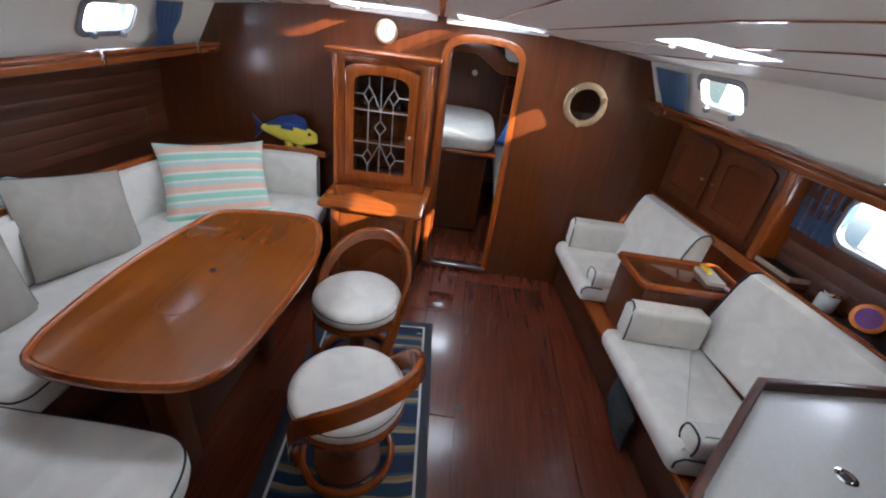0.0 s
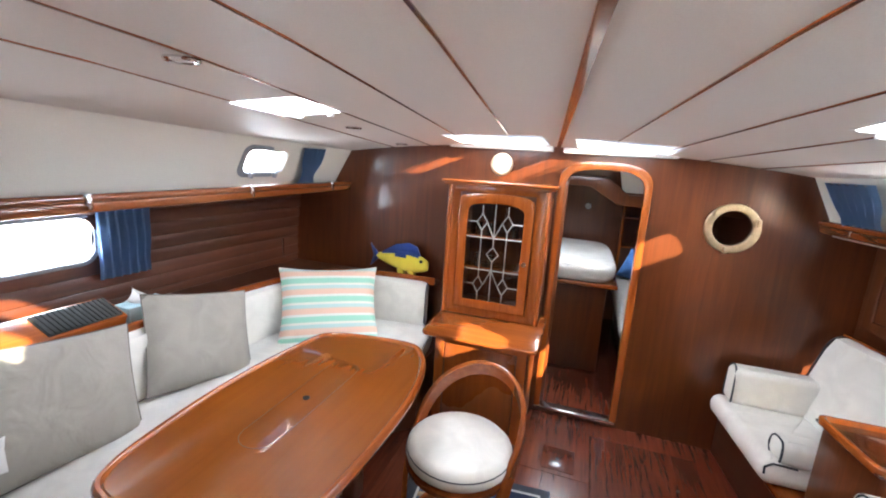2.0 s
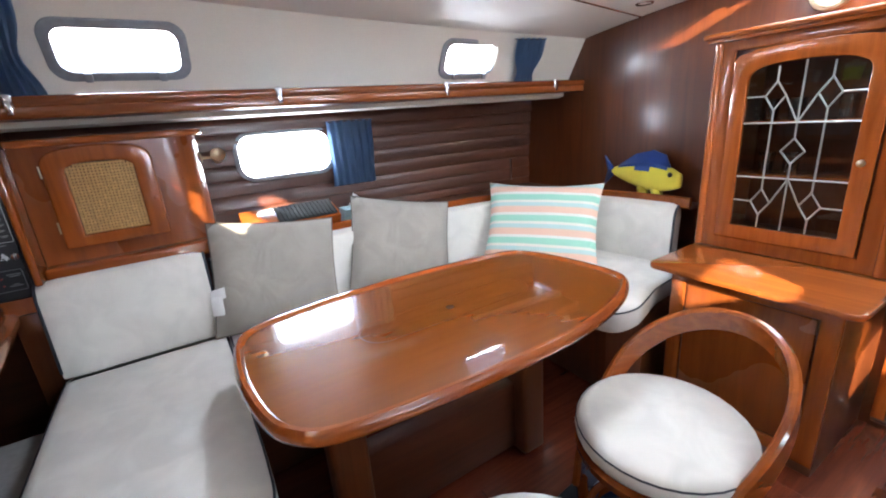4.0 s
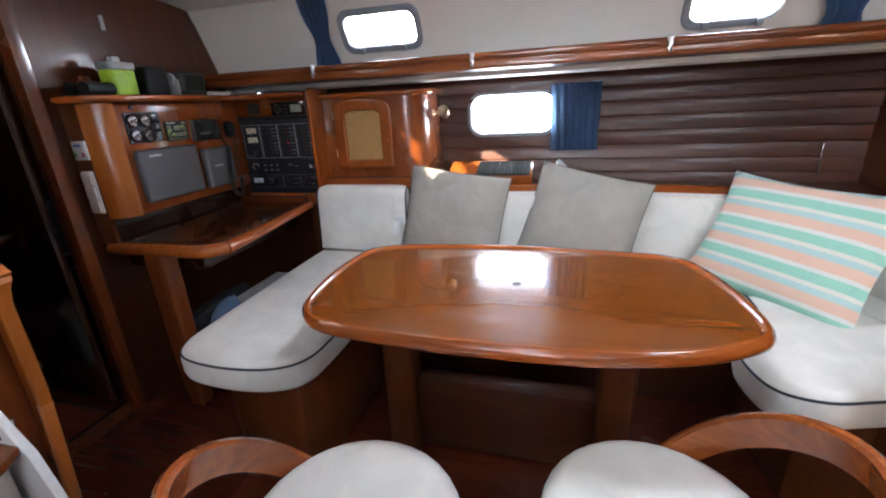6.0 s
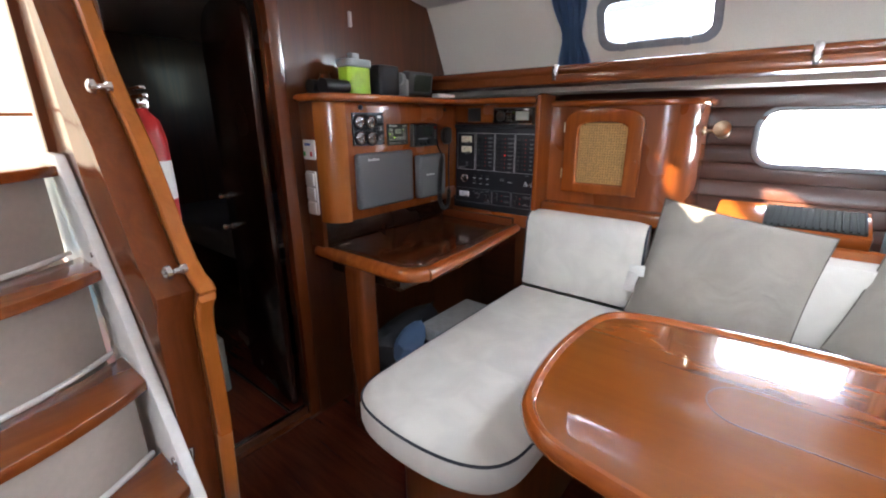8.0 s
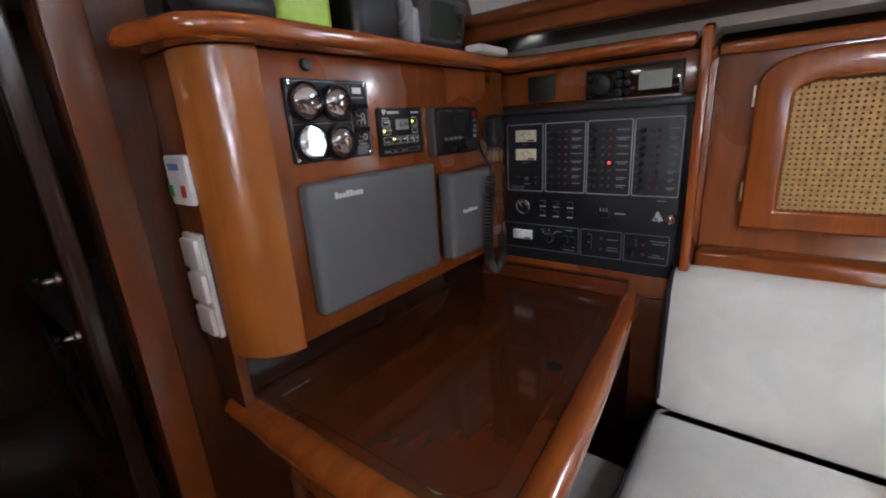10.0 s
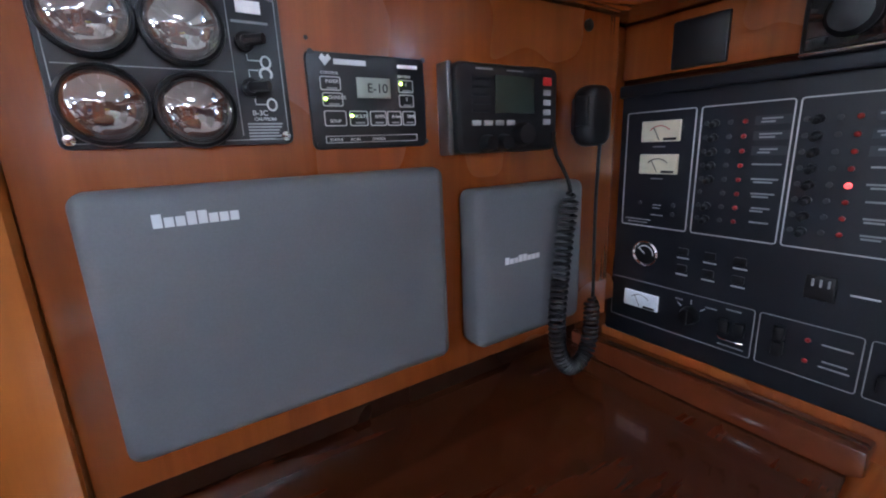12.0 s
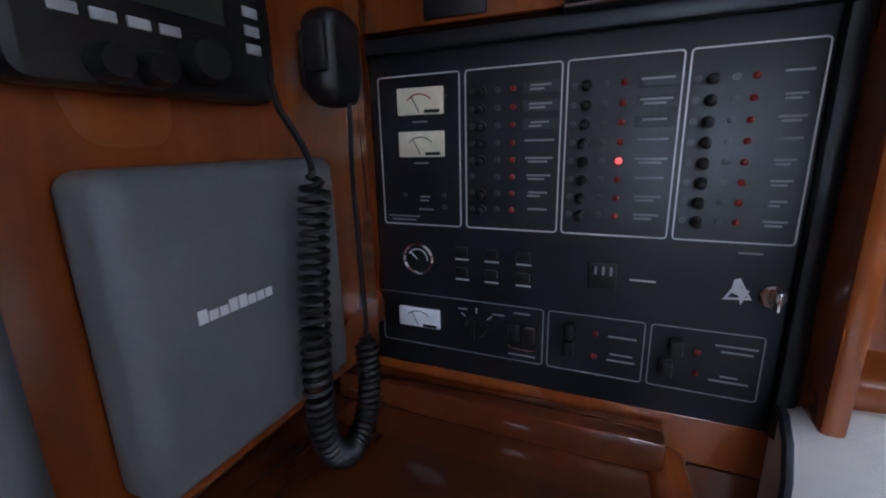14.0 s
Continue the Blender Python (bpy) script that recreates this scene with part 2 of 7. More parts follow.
def part(name, bm, material, parent=None, label="", smooth=True):
    """One mesh from a bmesh in world coordinates, under a thing, a part or nothing."""
    if parent is not None:
        bm.transform(base_of(parent).inverted())
    if smooth:
        for f in bm.faces:
            f.smooth = True
        for e in bm.edges:
            if len(e.link_faces) == 2 and e.calc_face_angle(0) > radians(38):
                e.smooth = False
    data = bpy.data.meshes.new(name)
    bm.to_mesh(data)
    bm.free()
    data.materials.append(material)
    ob = new(name, data)
    ob.parent = parent
    if label:
        tagged(ob, label)
    return ob


def thing(name, place, label, category, group="", kind=""):
    ob = new(name)
    ob.matrix_basis = Matrix.Translation(place)
    return tagged(ob, label, category, group, kind)


def box(x0, x1, y0, y1, z0, z1, bev=0.004, seg=2):
    bm = bmesh.new()
    bmesh.ops.create_cube(bm, size=1)
    bm.transform(Matrix.Translation(((x0 + x1) / 2, (y0 + y1) / 2, (z0 + z1) / 2)) @ Matrix.Diagonal((x1 - x0, y1 - y0, z1 - z0, 1)))
    if bev:
        bmesh.ops.bevel(bm, geom=list(bm.edges), offset=min(bev, 0.45 * min(x1 - x0, y1 - y0, z1 - z0)), segments=seg, profile=0.5, affect="EDGES")
    return bm


def merged(*bms):
    out = bmesh.new()
    for b in bms:
        tmp = bpy.data.meshes.new("t")
        b.to_mesh(tmp)
        b.free()
        out.from_mesh(tmp)
        bpy.data.meshes.remove(tmp)
    return out


AXES = {"x": lambda u, v, w: (w, u, v), "y": lambda u, v, w: (u, w, v), "z": lambda u, v, w: (u, v, w)}


def slab(outer, axis, lo, hi, holes=(), bev=0.0, seg=2):
    """A plate of any outline, with holes, between lo and hi along an axis. Outline in the two other axes' order."""
    put = AXES[axis]
    bm = bmesh.new()
    for loop in (outer, *holes):
        vs = [bm.verts.new(put(u, v, lo)) for u, v in loop]
        for a, b in zip(vs, vs[1:] + vs[:1]):
            bm.edges.new((a, b))
    if holes:
        bmesh.ops.triangle_fill(bm, edges=list(bm.edges), use_beauty=True)
    else:
        bmesh.ops.contextual_create(bm, geom=list(bm.edges))
    bmesh.ops.recalc_face_normals(bm, faces=list(bm.faces))
    faces = list(bm.faces)
    ext = bmesh.ops.extrude_face_region(bm, geom=faces)
    moved = [g for g in ext["geom"] if isinstance(g, bmesh.types.BMVert)]
    bmesh.ops.translate(bm, verts=moved, vec=Vector(put(0, 0, hi - lo)))
    bmesh.ops.recalc_face_normals(bm, faces=list(bm.faces))
    if bev:
        sharp = [e for e in bm.edges if len(e.link_faces) == 2 and e.calc_face_angle(0) > radians(50)]
        bmesh.ops.bevel(bm, geom=sharp, offset=bev, segments=seg, profile=0.5, affect="EDGES", clamp_overlap=True)
    return bm


def round_rect(u0, u1, v0, v1, r, n=6):
    pts = []
    for cu, cv, a in ((u1 - r, v0 + r, -90), (u1 - r, v1 - r, 0), (u0 + r, v1 - r, 90), (u0 + r, v0 + r, 180)):
        pts += [(cu + r * math.cos(radians(a + 90 * i / n)), cv + r * math.sin(radians(a + 90 * i / n))) for i in range(n + 1)]
    return pts


def circle(cu, cv, r, n=32):
    return [(cu + r * math.cos(2 * math.pi * i / n), cv + r * math.sin(2 * math.pi * i / n)) for i in range(n)]


def arch(u0, u1, v0, v1, rise, n=14, corner=0.0):
    """A doorway outline: straight sides, a low arched head with rounded shoulders."""
    pts = [(u0, v0), (u1, v0)]
    for i in range(n + 1):
        a = math.pi * i / n
        c, s = math.cos(a), math.sin(a)
        pts.append(((u0 + u1) / 2 + (u1 - u0) / 2 * math.copysign(abs(c) ** 0.72, c), v1 - rise + rise * s ** 0.8))
    return pts


def tube(points, r, n=10, closed=False, flat=1.0, spread=None):
    """A round bar along points; flat squeezes it across, spread gives a radius per point."""
    bm = bmesh.new()
    pts = [Vector(p) for p in points]
    rings = []
    up = None
    for i, p in enumerate(pts):
        a = pts[i - 1] if (i > 0 or closed) else p
        b = pts[(i + 1) % len(pts)] if (i < len(pts) - 1 or closed) else p
        d = (b - a).normalized()
        if up is None:
            up = Vector((0, 0, 1)) if abs(d.z) < 0.9 else Vector((1, 0, 0))
        side = d.cross(up).normalized()
        up = side.cross(d).normalized()
        q = r if spread is None else spread[i]
        rings.append([bm.verts.new(p + side * math.cos(2 * math.pi * k / n) * q * flat + up * math.sin(2 * math.pi * k / n) * q) for k in range(n)])
    m = len(rings)
    for i in range(m if closed else m - 1):
        r0, r1 = rings[i], rings[(i + 1) % m]
        for k in range(n):
            bm.faces.new((r0[k], r0[(k + 1) % n], r1[(k + 1) % n], r1[k]))
    if not closed:
        bm.faces.new(rings[0][::-1])
        bm.faces.new(rings[-1])
    bmesh.ops.recalc_face_normals(bm, faces=list(bm.faces))
    return bm


def ribbon(points, outs, height, thick, bev=0.006):
    """A bent wooden strip: at each point a cross-section of that height (along up) and thickness (along outs)."""
    bm = bmesh.new()
    rings = []
    c = min(height, thick) * 0.28
    prof = [(-thick / 2 + c, -height / 2), (thick / 2 - c, -height / 2), (thick / 2, -height / 2 + c), (thick / 2, height / 2 - c), (thick / 2 - c, height / 2), (-thick / 2 + c, height / 2), (-thick / 2, height / 2 - c), (-thick / 2, -height / 2 + c)]
    pts = [Vector(p) for p in points]
    for i, p in enumerate(pts):
        d = (pts[min(i + 1, len(pts) - 1)] - pts[max(i - 1, 0)]).normalized()
        o = Vector(outs[i])
        o = (o - d * o.dot(d)).normalized()
        u = d.cross(o).normalized()
        if u.z < 0:
            u = -u
        rings.append([bm.verts.new(p + o * a + u * b) for a, b in prof])
    for r0, r1 in zip(rings, rings[1:]):
        for k in range(8):
            bm.faces.new((r0[k], r0[(k + 1) % 8], r1[(k + 1) % 8], r1[k]))
    bm.faces.new(rings[0][::-1])
    bm.faces.new(rings[-1])
    bmesh.ops.recalc_face_normals(bm, faces=list(bm.faces))
    return bm


def lathe(profile, n=24, at=(0, 0, 0), axis="z"):
    """A turned body from (radius, height) pairs."""
    put = AXES[axis]
    bm = bmesh.new()
    rings = []
    for r, h in profile:
        rings.append([bm.verts.new(Vector(at) + Vector(put(r * math.cos(2 * math.pi * k / n), r * math.sin(2 * math.pi * k / n), h))) for k in range(n)])
    for r0, r1 in zip(rings, rings[1:]):
        for k in range(n):
            bm.faces.new((r0[k], r0[(k + 1) % n], r1[(k + 1) % n], r1[k]))
    bm.faces.new(rings[0][::-1])
    bm.faces.new(rings[-1])
    bmesh.ops.recalc_face_normals(bm, faces=list(bm.faces))
    return bm


def pillow(w, h, t, m, n=14, seed=0.0, pinch=0.1):
    """A scatter cushion: w by h, t thick, corners drawn out, creased; its own x is the width, y the height, z the depth."""
    bm = bmesh.new()
    def side(s):
        g = []
        for j in range(n + 1):
            row = []
            for i in range(n + 1):
                u, v = 2 * i / n - 1, 2 * j / n - 1
                edge = (1 - u * u) * (1 - v * v)
                x = u * w / 2 * (1 - pinch * (1 - v * v) * abs(u) ** 3 * 0.9)
                y = v * h / 2 * (1 - pinch * (1 - u * u) * abs(v) ** 3 * 0.9)
                z = t / 2 * max(edge, 0) ** 0.42
                q = noise.noise(Vector((u * 1.7 + seed, v * 1.7, seed + s))) * 0.16 + noise.noise(Vector((u * 4 + seed, v * 4, seed))) * 0.05
                row.append((x, y, s * z * (1 + q)))
            g.append(row)
        return g
    front, back = side(1), side(-1)
    vf = [[bm.verts.new(p) for p in row] for row in front]
    vb = [[bm.verts.new(p) if 0 < i < n and 0 < j < n else vf[j][i] for i, p in enumerate(row)] for j, row in enumerate(back)]
    for j in range(n):
        for i in range(n):
            bm.faces.new((vf[j][i], vf[j][i + 1], vf[j + 1][i + 1], vf[j + 1][i]))
            bm.faces.new((vb[j][i], vb[j + 1][i], vb[j + 1][i + 1], vb[j][i + 1]))
    bmesh.ops.recalc_face_normals(bm, faces=list(bm.faces))
    edge = [front[0][i] for i in range(n)] + [front[j][n] for j in range(n)] + [front[n][n - i] for i in range(n)] + [front[n - j][0] for j in range(n)]
    bm.transform(m)
    return bm, [m @ Vector(p) for p in edge]


def soft(outline, z0, z1, r=0.035, crown=0.012):
    """A seat cushion over a plan outline, with rounded upper and lower edges and a slight crown."""
    bm = bmesh.new()
    c = Vector((sum(p[0] for p in outline) / len(outline), sum(p[1] for p in outline) / len(outline)))
    def inset(d):
        out = []
        k = len(outline)
        for i in range(k):
            a, b, e = Vector(outline[i - 1]), Vector(outline[i]), Vector(outline[(i + 1) % k])
            t = ((b - a).normalized() + (e - b).normalized()).normalized()
            out.append(b - Vector((t.y, -t.x)) * d)
        return out
    rings = []
    for ang in (-90, -60, -30, 0):
        d = r * (1 - math.cos(radians(ang)))
        rings.append((inset(d), z0 + r + r * math.sin(radians(ang))))
    for ang in (0, 30, 60, 90):
        d = r * (1 - math.cos(radians(ang)))
        rings.append((inset(d), z1 - r + r * math.sin(radians(ang))))
    vs = [[bm.verts.new((p.x, p.y, z)) for p in ring] for ring, z in rings]
    for a, b in zip(vs, vs[1:]):
        for k in range(len(a)):
            bm.faces.new((a[k], a[(k + 1) % len(a)], b[(k + 1) % len(a)], b[k]))
    bm.faces.new(vs[0][::-1])
    bm.faces.new(vs[-1])
    bmesh.ops.recalc_face_normals(bm, faces=list(bm.faces))
    return bm, [(p.x, p.y, z) for ring, z in rings[5:6] for p in ring]


def smooth_path(points, n=6, closed=False):
    """Points on a soft curve through the given ones."""
    p = [Vector(q) for q in points]
    out = []
    m = len(p)
    for i in range(m if closed else m - 1):
        a, b, c, d = (p[i - 1] if (i or closed) else p[0]), p[i], p[(i + 1) % m], p[(i + 2) % m if closed else min(i + 2, m - 1)]
        for k in range(n):
            t = k / n
            out.append(0.5 * (2 * b + (c - a) * t + (2 * a - 5 * b + 4 * c - d) * t * t + (3 * b - a - 3 * c + d) * t ** 3))
    if not closed:
        out.append(p[-1])
    return out


def words(text, size, m, material, parent, name="lettering", label="", bold=0.0, across=1.0):
    """Built-in lettering as a thin mesh; m places it: x along the line, y up, z out of the surface."""
    cu = bpy.data.curves.new(name, "FONT")
    cu.body, cu.size, cu.extrude, cu.offset = text, size, 0.0004, bold
    tmp = bpy.data.objects.new("tmp", cu)
    scene.collection.objects.link(tmp)
    dg = bpy.context.evaluated_depsgraph_get()
    data = bpy.data.meshes.new_from_object(tmp.evaluated_get(dg))
    bpy.data.objects.remove(tmp)
    bm = bmesh.new()
    bm.from_mesh(data)
    bpy.data.meshes.remove(data)
    bm.transform(m @ Matrix.Diagonal((across, 1, 1, 1)))
    return part(name, bm, material, parent, label, False)


# ---- structure ----
MID = 0.05          # the boat's centre line
FORE = 3.2          # main bulkhead
AFT = -0.28         # aft bulkhead


def roof(x, y):
    return 1.925 + 0.045 * (FORE - max(min(y, FORE), 0.9)) - 0.045 * (x - 0.02) ** 2


def bulkhead_outline(y, step=12):
    w = 3.04 if y > 1 else 3.65
    top = [(-1.50 + w * i / step, roof(-1.50 + w * i / step, y) + 0.06) for i in range(step + 1)]
    return [(-2.3, -0.3), (2.75, -0.3), (2.75, 1.5), (1.75 if y > 1 else 2.3, 1.5)] + top[::-1] + [(-1.75, 1.5), (-2.3, 1.5)]


DOOR = arch(0.165, 0.66, 0.05, 1.80, 0.13)
bulk = part("wall_fore", slab(bulkhead_outline(FORE), "y", FORE, FORE + 0.03, [DOOR, circle(1.165, 1.495, 0.115)]), MAHOGANY, smooth=False)
tagged(bulk, "dark varnished mahogany main bulkhead with an arched doorway", "wall", kind="structure")
frame_bm = slab(arch(0.125, 0.70, 0.05, 1.845, 0.15), "y", FORE - 0.022, FORE + 0.045, [arch(0.168, 0.657, 0.052, 1.797, 0.13)], 0.008)
tagged(part("door_frame", frame_bm, TRIM), "varnished teak arched frame round the cabin doorway", "door frame", kind="structure")
tagged(part("door_sill", box(0.13, 0.69, FORE - 0.03, FORE + 0.05, 0.035, 0.055), CHROME), "bright metal strip on the doorway sill", "sill", kind="structure")

AFT_DOOR = arch(-0.62, -0.12, 0.03, 1.92, 0.16)
aft_wall = part("wall_aft", slab(bulkhead_outline(AFT), "y", AFT - 0.03, AFT, [AFT_DOOR, [(0.06, 0.0), (0.86, 0.0), (0.86, 2.06), (0.06, 2.06)]]), MAHOGANY, smooth=False)
tagged(aft_wall, "dark varnished mahogany aft bulkhead with a doorway", "wall", kind="structure")
tagged(part("aft_door_frame", slab(arch(-0.668, -0.075, 0.03, 1.965, 0.18), "y", AFT - 0.045, AFT + 0.03, [arch(-0.618, -0.122, 0.032, 1.918, 0.16)], 0.014, 3), FRAME), "rounded teak frame of the aft cabin doorway", "door frame", kind="structure")
tagged(part("aft_step", box(-0.617, -0.123, AFT - 0.029, AFT - 0.001, 0.001, 0.062), MAHOGANY), "dark wooden step under the aft doorway", "step", kind="structure")
tagged(part("aft_sill", box(-0.617, -0.123, AFT - 0.029, AFT - 0.006, 0.0625, 0.070, 0.002), CHROME), "bright metal strip on the aft sill", "sill", kind="structure")

# cabin sole: boards side by side between the settees
floor_bed = tagged(part("floor", box(-2.3, 2.75, -2.6, 6.2, -0.12, -0.012, 0), FLOORING, smooth=False), "reddish varnished wooden cabin sole", "floor", kind="structure")


def side_wall(s, name):
    """White cabin side that leans in above the shelf; s is -1 to port, +1 to starboard."""
    bm = bmesh.new()
    rows = []
    for i in range(15):
        y = AFT + (FORE - AFT) * i / 14
        t = max(0.0, (y - 1.4) / 1.8) ** 2 * 0.075
        low, high = 1.735 - t, 1.56 - t
        if s > 0:
            low, high = 1.645 + 0.19 * min(FORE - y, 2.6), 1.495 + 0.19 * min(FORE - y, 2.6)
        rows.append([bm.verts.new((0.02 + s * d, y, z)) for d, z in ((low, 1.50), (low - 0.005, 1.54), (high, roof(s * high, y) + 0.005), (high + 0.04, roof(s * high, y) + 0.05), (low + 0.05, 1.56), (low + 0.05, 1.49))])
    for a, b in zip(rows, rows[1:]):
        for k in range(6):
            bm.faces.new((a[k], a[(k + 1) % 6], b[(k + 1) % 6], b[k]))
    bm.faces.new(rows[0])
    bm.faces.new(rows[-1][::-1])
    bmesh.ops.recalc_face_normals(bm, faces=list(bm.faces))
    return bm


def cut(ob, tool_bm):
    """Cuts an opening through a wall for good."""
    data = bpy.data.meshes.new("tool")
    bmesh.ops.recalc_face_normals(tool_bm, faces=list(tool_bm.faces))
    tool_bm.to_mesh(data)
    tool_bm.free()
    tool = bpy.data.objects.new("tool", data)
    scene.collection.objects.link(tool)
    mod = ob.modifiers.new("cut", "BOOLEAN")
    mod.operation, mod.object, mod.solver = "DIFFERENCE", tool, "EXACT"
    dg = bpy.context.evaluated_depsgraph_get()
    done = bpy.data.meshes.new_from_object(ob.evaluated_get(dg))
    ob.modifiers.clear()
    old, ob.data = ob.data, done
    bpy.data.meshes.remove(old)
    bpy.data.objects.remove(tool)
    bpy.data.meshes.remove(data)


wall_port = tagged(part("wall_port_upper", side_wall(-1, ""), SIDING), "cream vinyl cabin side above the port shelf", "wall", kind="structure")
wall_star = tagged(part("wall_starboard_upper", side_wall(1, ""), SIDING), "cream vinyl cabin side above the starboard shelf", "wall", kind="structure")


def portlight(s, y0, y1, wall, name, z=1.72):
    """Opening port in the leaning cabin side: grey frame, clear pane, two dogs."""
    yc = (y0 + y1) / 2
    t = max(0.0, (yc - 1.4) / 1.8) ** 2 * 0.075
    lean = math.atan2(0.175, 0.34)
    m = Matrix.Translation((0.02 + s * (1.645 - t), yc, z)) @ Matrix.Rotation(-s * lean, 4, "Y")
    if s > 0:
        m = Matrix.Translation((1.585 + 0.19 * (FORE - yc), yc, z)) @ Matrix.Rotation(math.atan(0.19), 4, "Z") @ Matrix.Rotation(-math.atan2(0.15, 0.28), 4, "Y")
    hw, hh = (y1 - y0) / 2, 0.082
    tool = slab(round_rect(-hw, hw, -hh, hh, 0.045), "x", -0.2, 0.2)
    tool.transform(m)
    cut(wall, tool)
    win = new(name)
    win.matrix_basis = m
    tagged(win, "small bright cabin window in a grey metal frame", "window", "cabin windows", "structure")
    fr = slab(round_rect(-hw - 0.028, hw + 0.028, -hh - 0.026, hh + 0.026, 0.06), "x", -0.012, 0.016, [round_rect(-hw + 0.006, hw - 0.006, -hh + 0.006, hh - 0.006, 0.042)], 0.005)
    fr.transform(m)
    part("window_frame", fr, FRAME_GREY, win)
    pane = slab(round_rect(-hw + 0.002, hw - 0.002, -hh + 0.002, hh - 0.002, 0.044), "x", -0.003, 0.003)
    pane.transform(m)
    g = part("pane", pane, GLASS, win, smooth=False)
    g.visible_shadow = False
    for k in (-0.6, 0.6):
        d = box(-s * 0.03 - 0.012, -s * 0.03 + 0.012, k * hw - 0.012, k * hw + 0.012, -hh - 0.02, -hh + 0.012, 0.004)
        d.transform(m)
        part("latch", d, FRAME_GREY, win)
    return win


FRAME_GREY = plain("grey_window_frame", (0.30, 0.33, 0.37), 0.45, 0.3)
portlight(-1, 2.23, 2.57, wall_port, "window_1", 1.725)
portlight(-1, 0.61, 1.00, wall_port, "window_2", 1.75)
portlight(1, 2.36, 2.71, wall_star, "window_3", 1.725)
portlight(1, 1.0, 1.40, wall_star, "window_6", 1.70)


# hull lining: overlapping planks from the ledge to the shelf
def hull_x(y, z, s=-1):
    if s > 0:
        return 1.99 + 0.19 * min(FORE - y, 2.6) - max(0.0, z - 1.1) * 0.10
    return 2.09 - max(0.0, (y - 1.4) / 1.8) ** 2 * 0.10 - (1.5 - z) * -0.0 - max(0.0, z - 1.1) * 0.10


def hull_plank(s, z0, z1, y0, y1, holes=()):
    bm = bmesh.new()
    rows = []
    for i in range(13):
        y = y0 + (y1 - y0) * i / 12
        a, b = hull_x(y, z0, s), hull_x(y, z1, s)
        rows.append([bm.verts.new((s * d, y, z)) for d, z in ((a - 0.016, z0 + 0.003), (a - 0.012, z0), (a + 0.012, z0), (b + 0.012, z1), (b - 0.002, z1), (b - 0.006, z1 - 0.008), ((a + b) / 2 - 0.014, (z0 + z1) / 2))])
    for p, q in zip(rows, rows[1:]):
        for k in range(7):
            bm.faces.new((p[k], p[(k + 1) % 7], q[(k + 1) % 7], q[k]))
    bm.faces.new(rows[0])
    bm.faces.new(rows[-1][::-1])
    bmesh.ops.recalc_face_normals(bm, faces=list(bm.faces))
    return bm


HULL_WINDOW = (1.185, 1.675, 1.185, 1.405)


def lining(s, name, win):
    wall = thing(name, (s * 2.05, 1.5, 0.9), "dark mahogany planked hull lining behind the settee", "wall", kind="structure")
    z = 0.86
    while z < 1.52:
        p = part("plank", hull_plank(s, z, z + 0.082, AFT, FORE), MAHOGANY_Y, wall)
        if win and z < win[3] and z + 0.082 > win[2]:
            cut(p, slab(round_rect(*win, 0.07), "x", -2.3 if s < 0 else 1.9, -1.7 if s < 0 else 2.6))
        z += 0.08
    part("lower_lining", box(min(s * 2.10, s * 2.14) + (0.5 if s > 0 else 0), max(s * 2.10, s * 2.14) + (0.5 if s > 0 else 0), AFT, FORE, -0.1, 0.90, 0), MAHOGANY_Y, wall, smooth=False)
    return wall


lining(-1, "wall_port", HULL_WINDOW)
lining(1, "wall_starboard", (1.48, 1.98, 1.21, 1.43))


def turned(m, bm):
    bm.transform(m)
    return bm


def hull_window(s, w, name):
    y0, y1, z0, z1 = w
    x = s * hull_x((y0 + y1) / 2, (z0 + z1) / 2, s)
    win = thing(name, (x, (y0 + y1) / 2, z0), "long bright hull window with rounded ends", "window", "hull windows", "structure")
    lo, hi = sorted((x - s * 0.022, x + s * 0.02))
    turn = Matrix.Translation((x, (y0 + y1) / 2, z0)) @ Matrix.Rotation(math.atan(0.19) if s > 0 else 0, 4, "Z") @ Matrix.Translation((-x, -(y0 + y1) / 2, -z0))
    part("window_frame", turned(turn, slab(round_rect(y0 - 0.025, y1 + 0.025, z0 - 0.022, z1 + 0.022, 0.09), "x", lo, hi, [round_rect(y0, y1, z0, z1, 0.07)], 0.005)), FRAME_GREY, win)
    g = part("pane", turned(turn, slab(round_rect(y0, y1, z0, z1, 0.07), "x", x - 0.004, x + 0.004)), GLASS, win, smooth=False)
    g.visible_shadow = False


hull_window(-1, HULL_WINDOW, "window_4")
hull_window(1, (1.48, 1.98, 1.21, 1.43), "window_5")

# shelf under the cabin side, with its soffit, lip and rail; the starboard one opens out going aft
def opened(bm, s):
    for v in bm.verts:
        if s > 0:
            v.co.x += 0.19 * min(FORE - v.co.y, 2.6)
    return bm


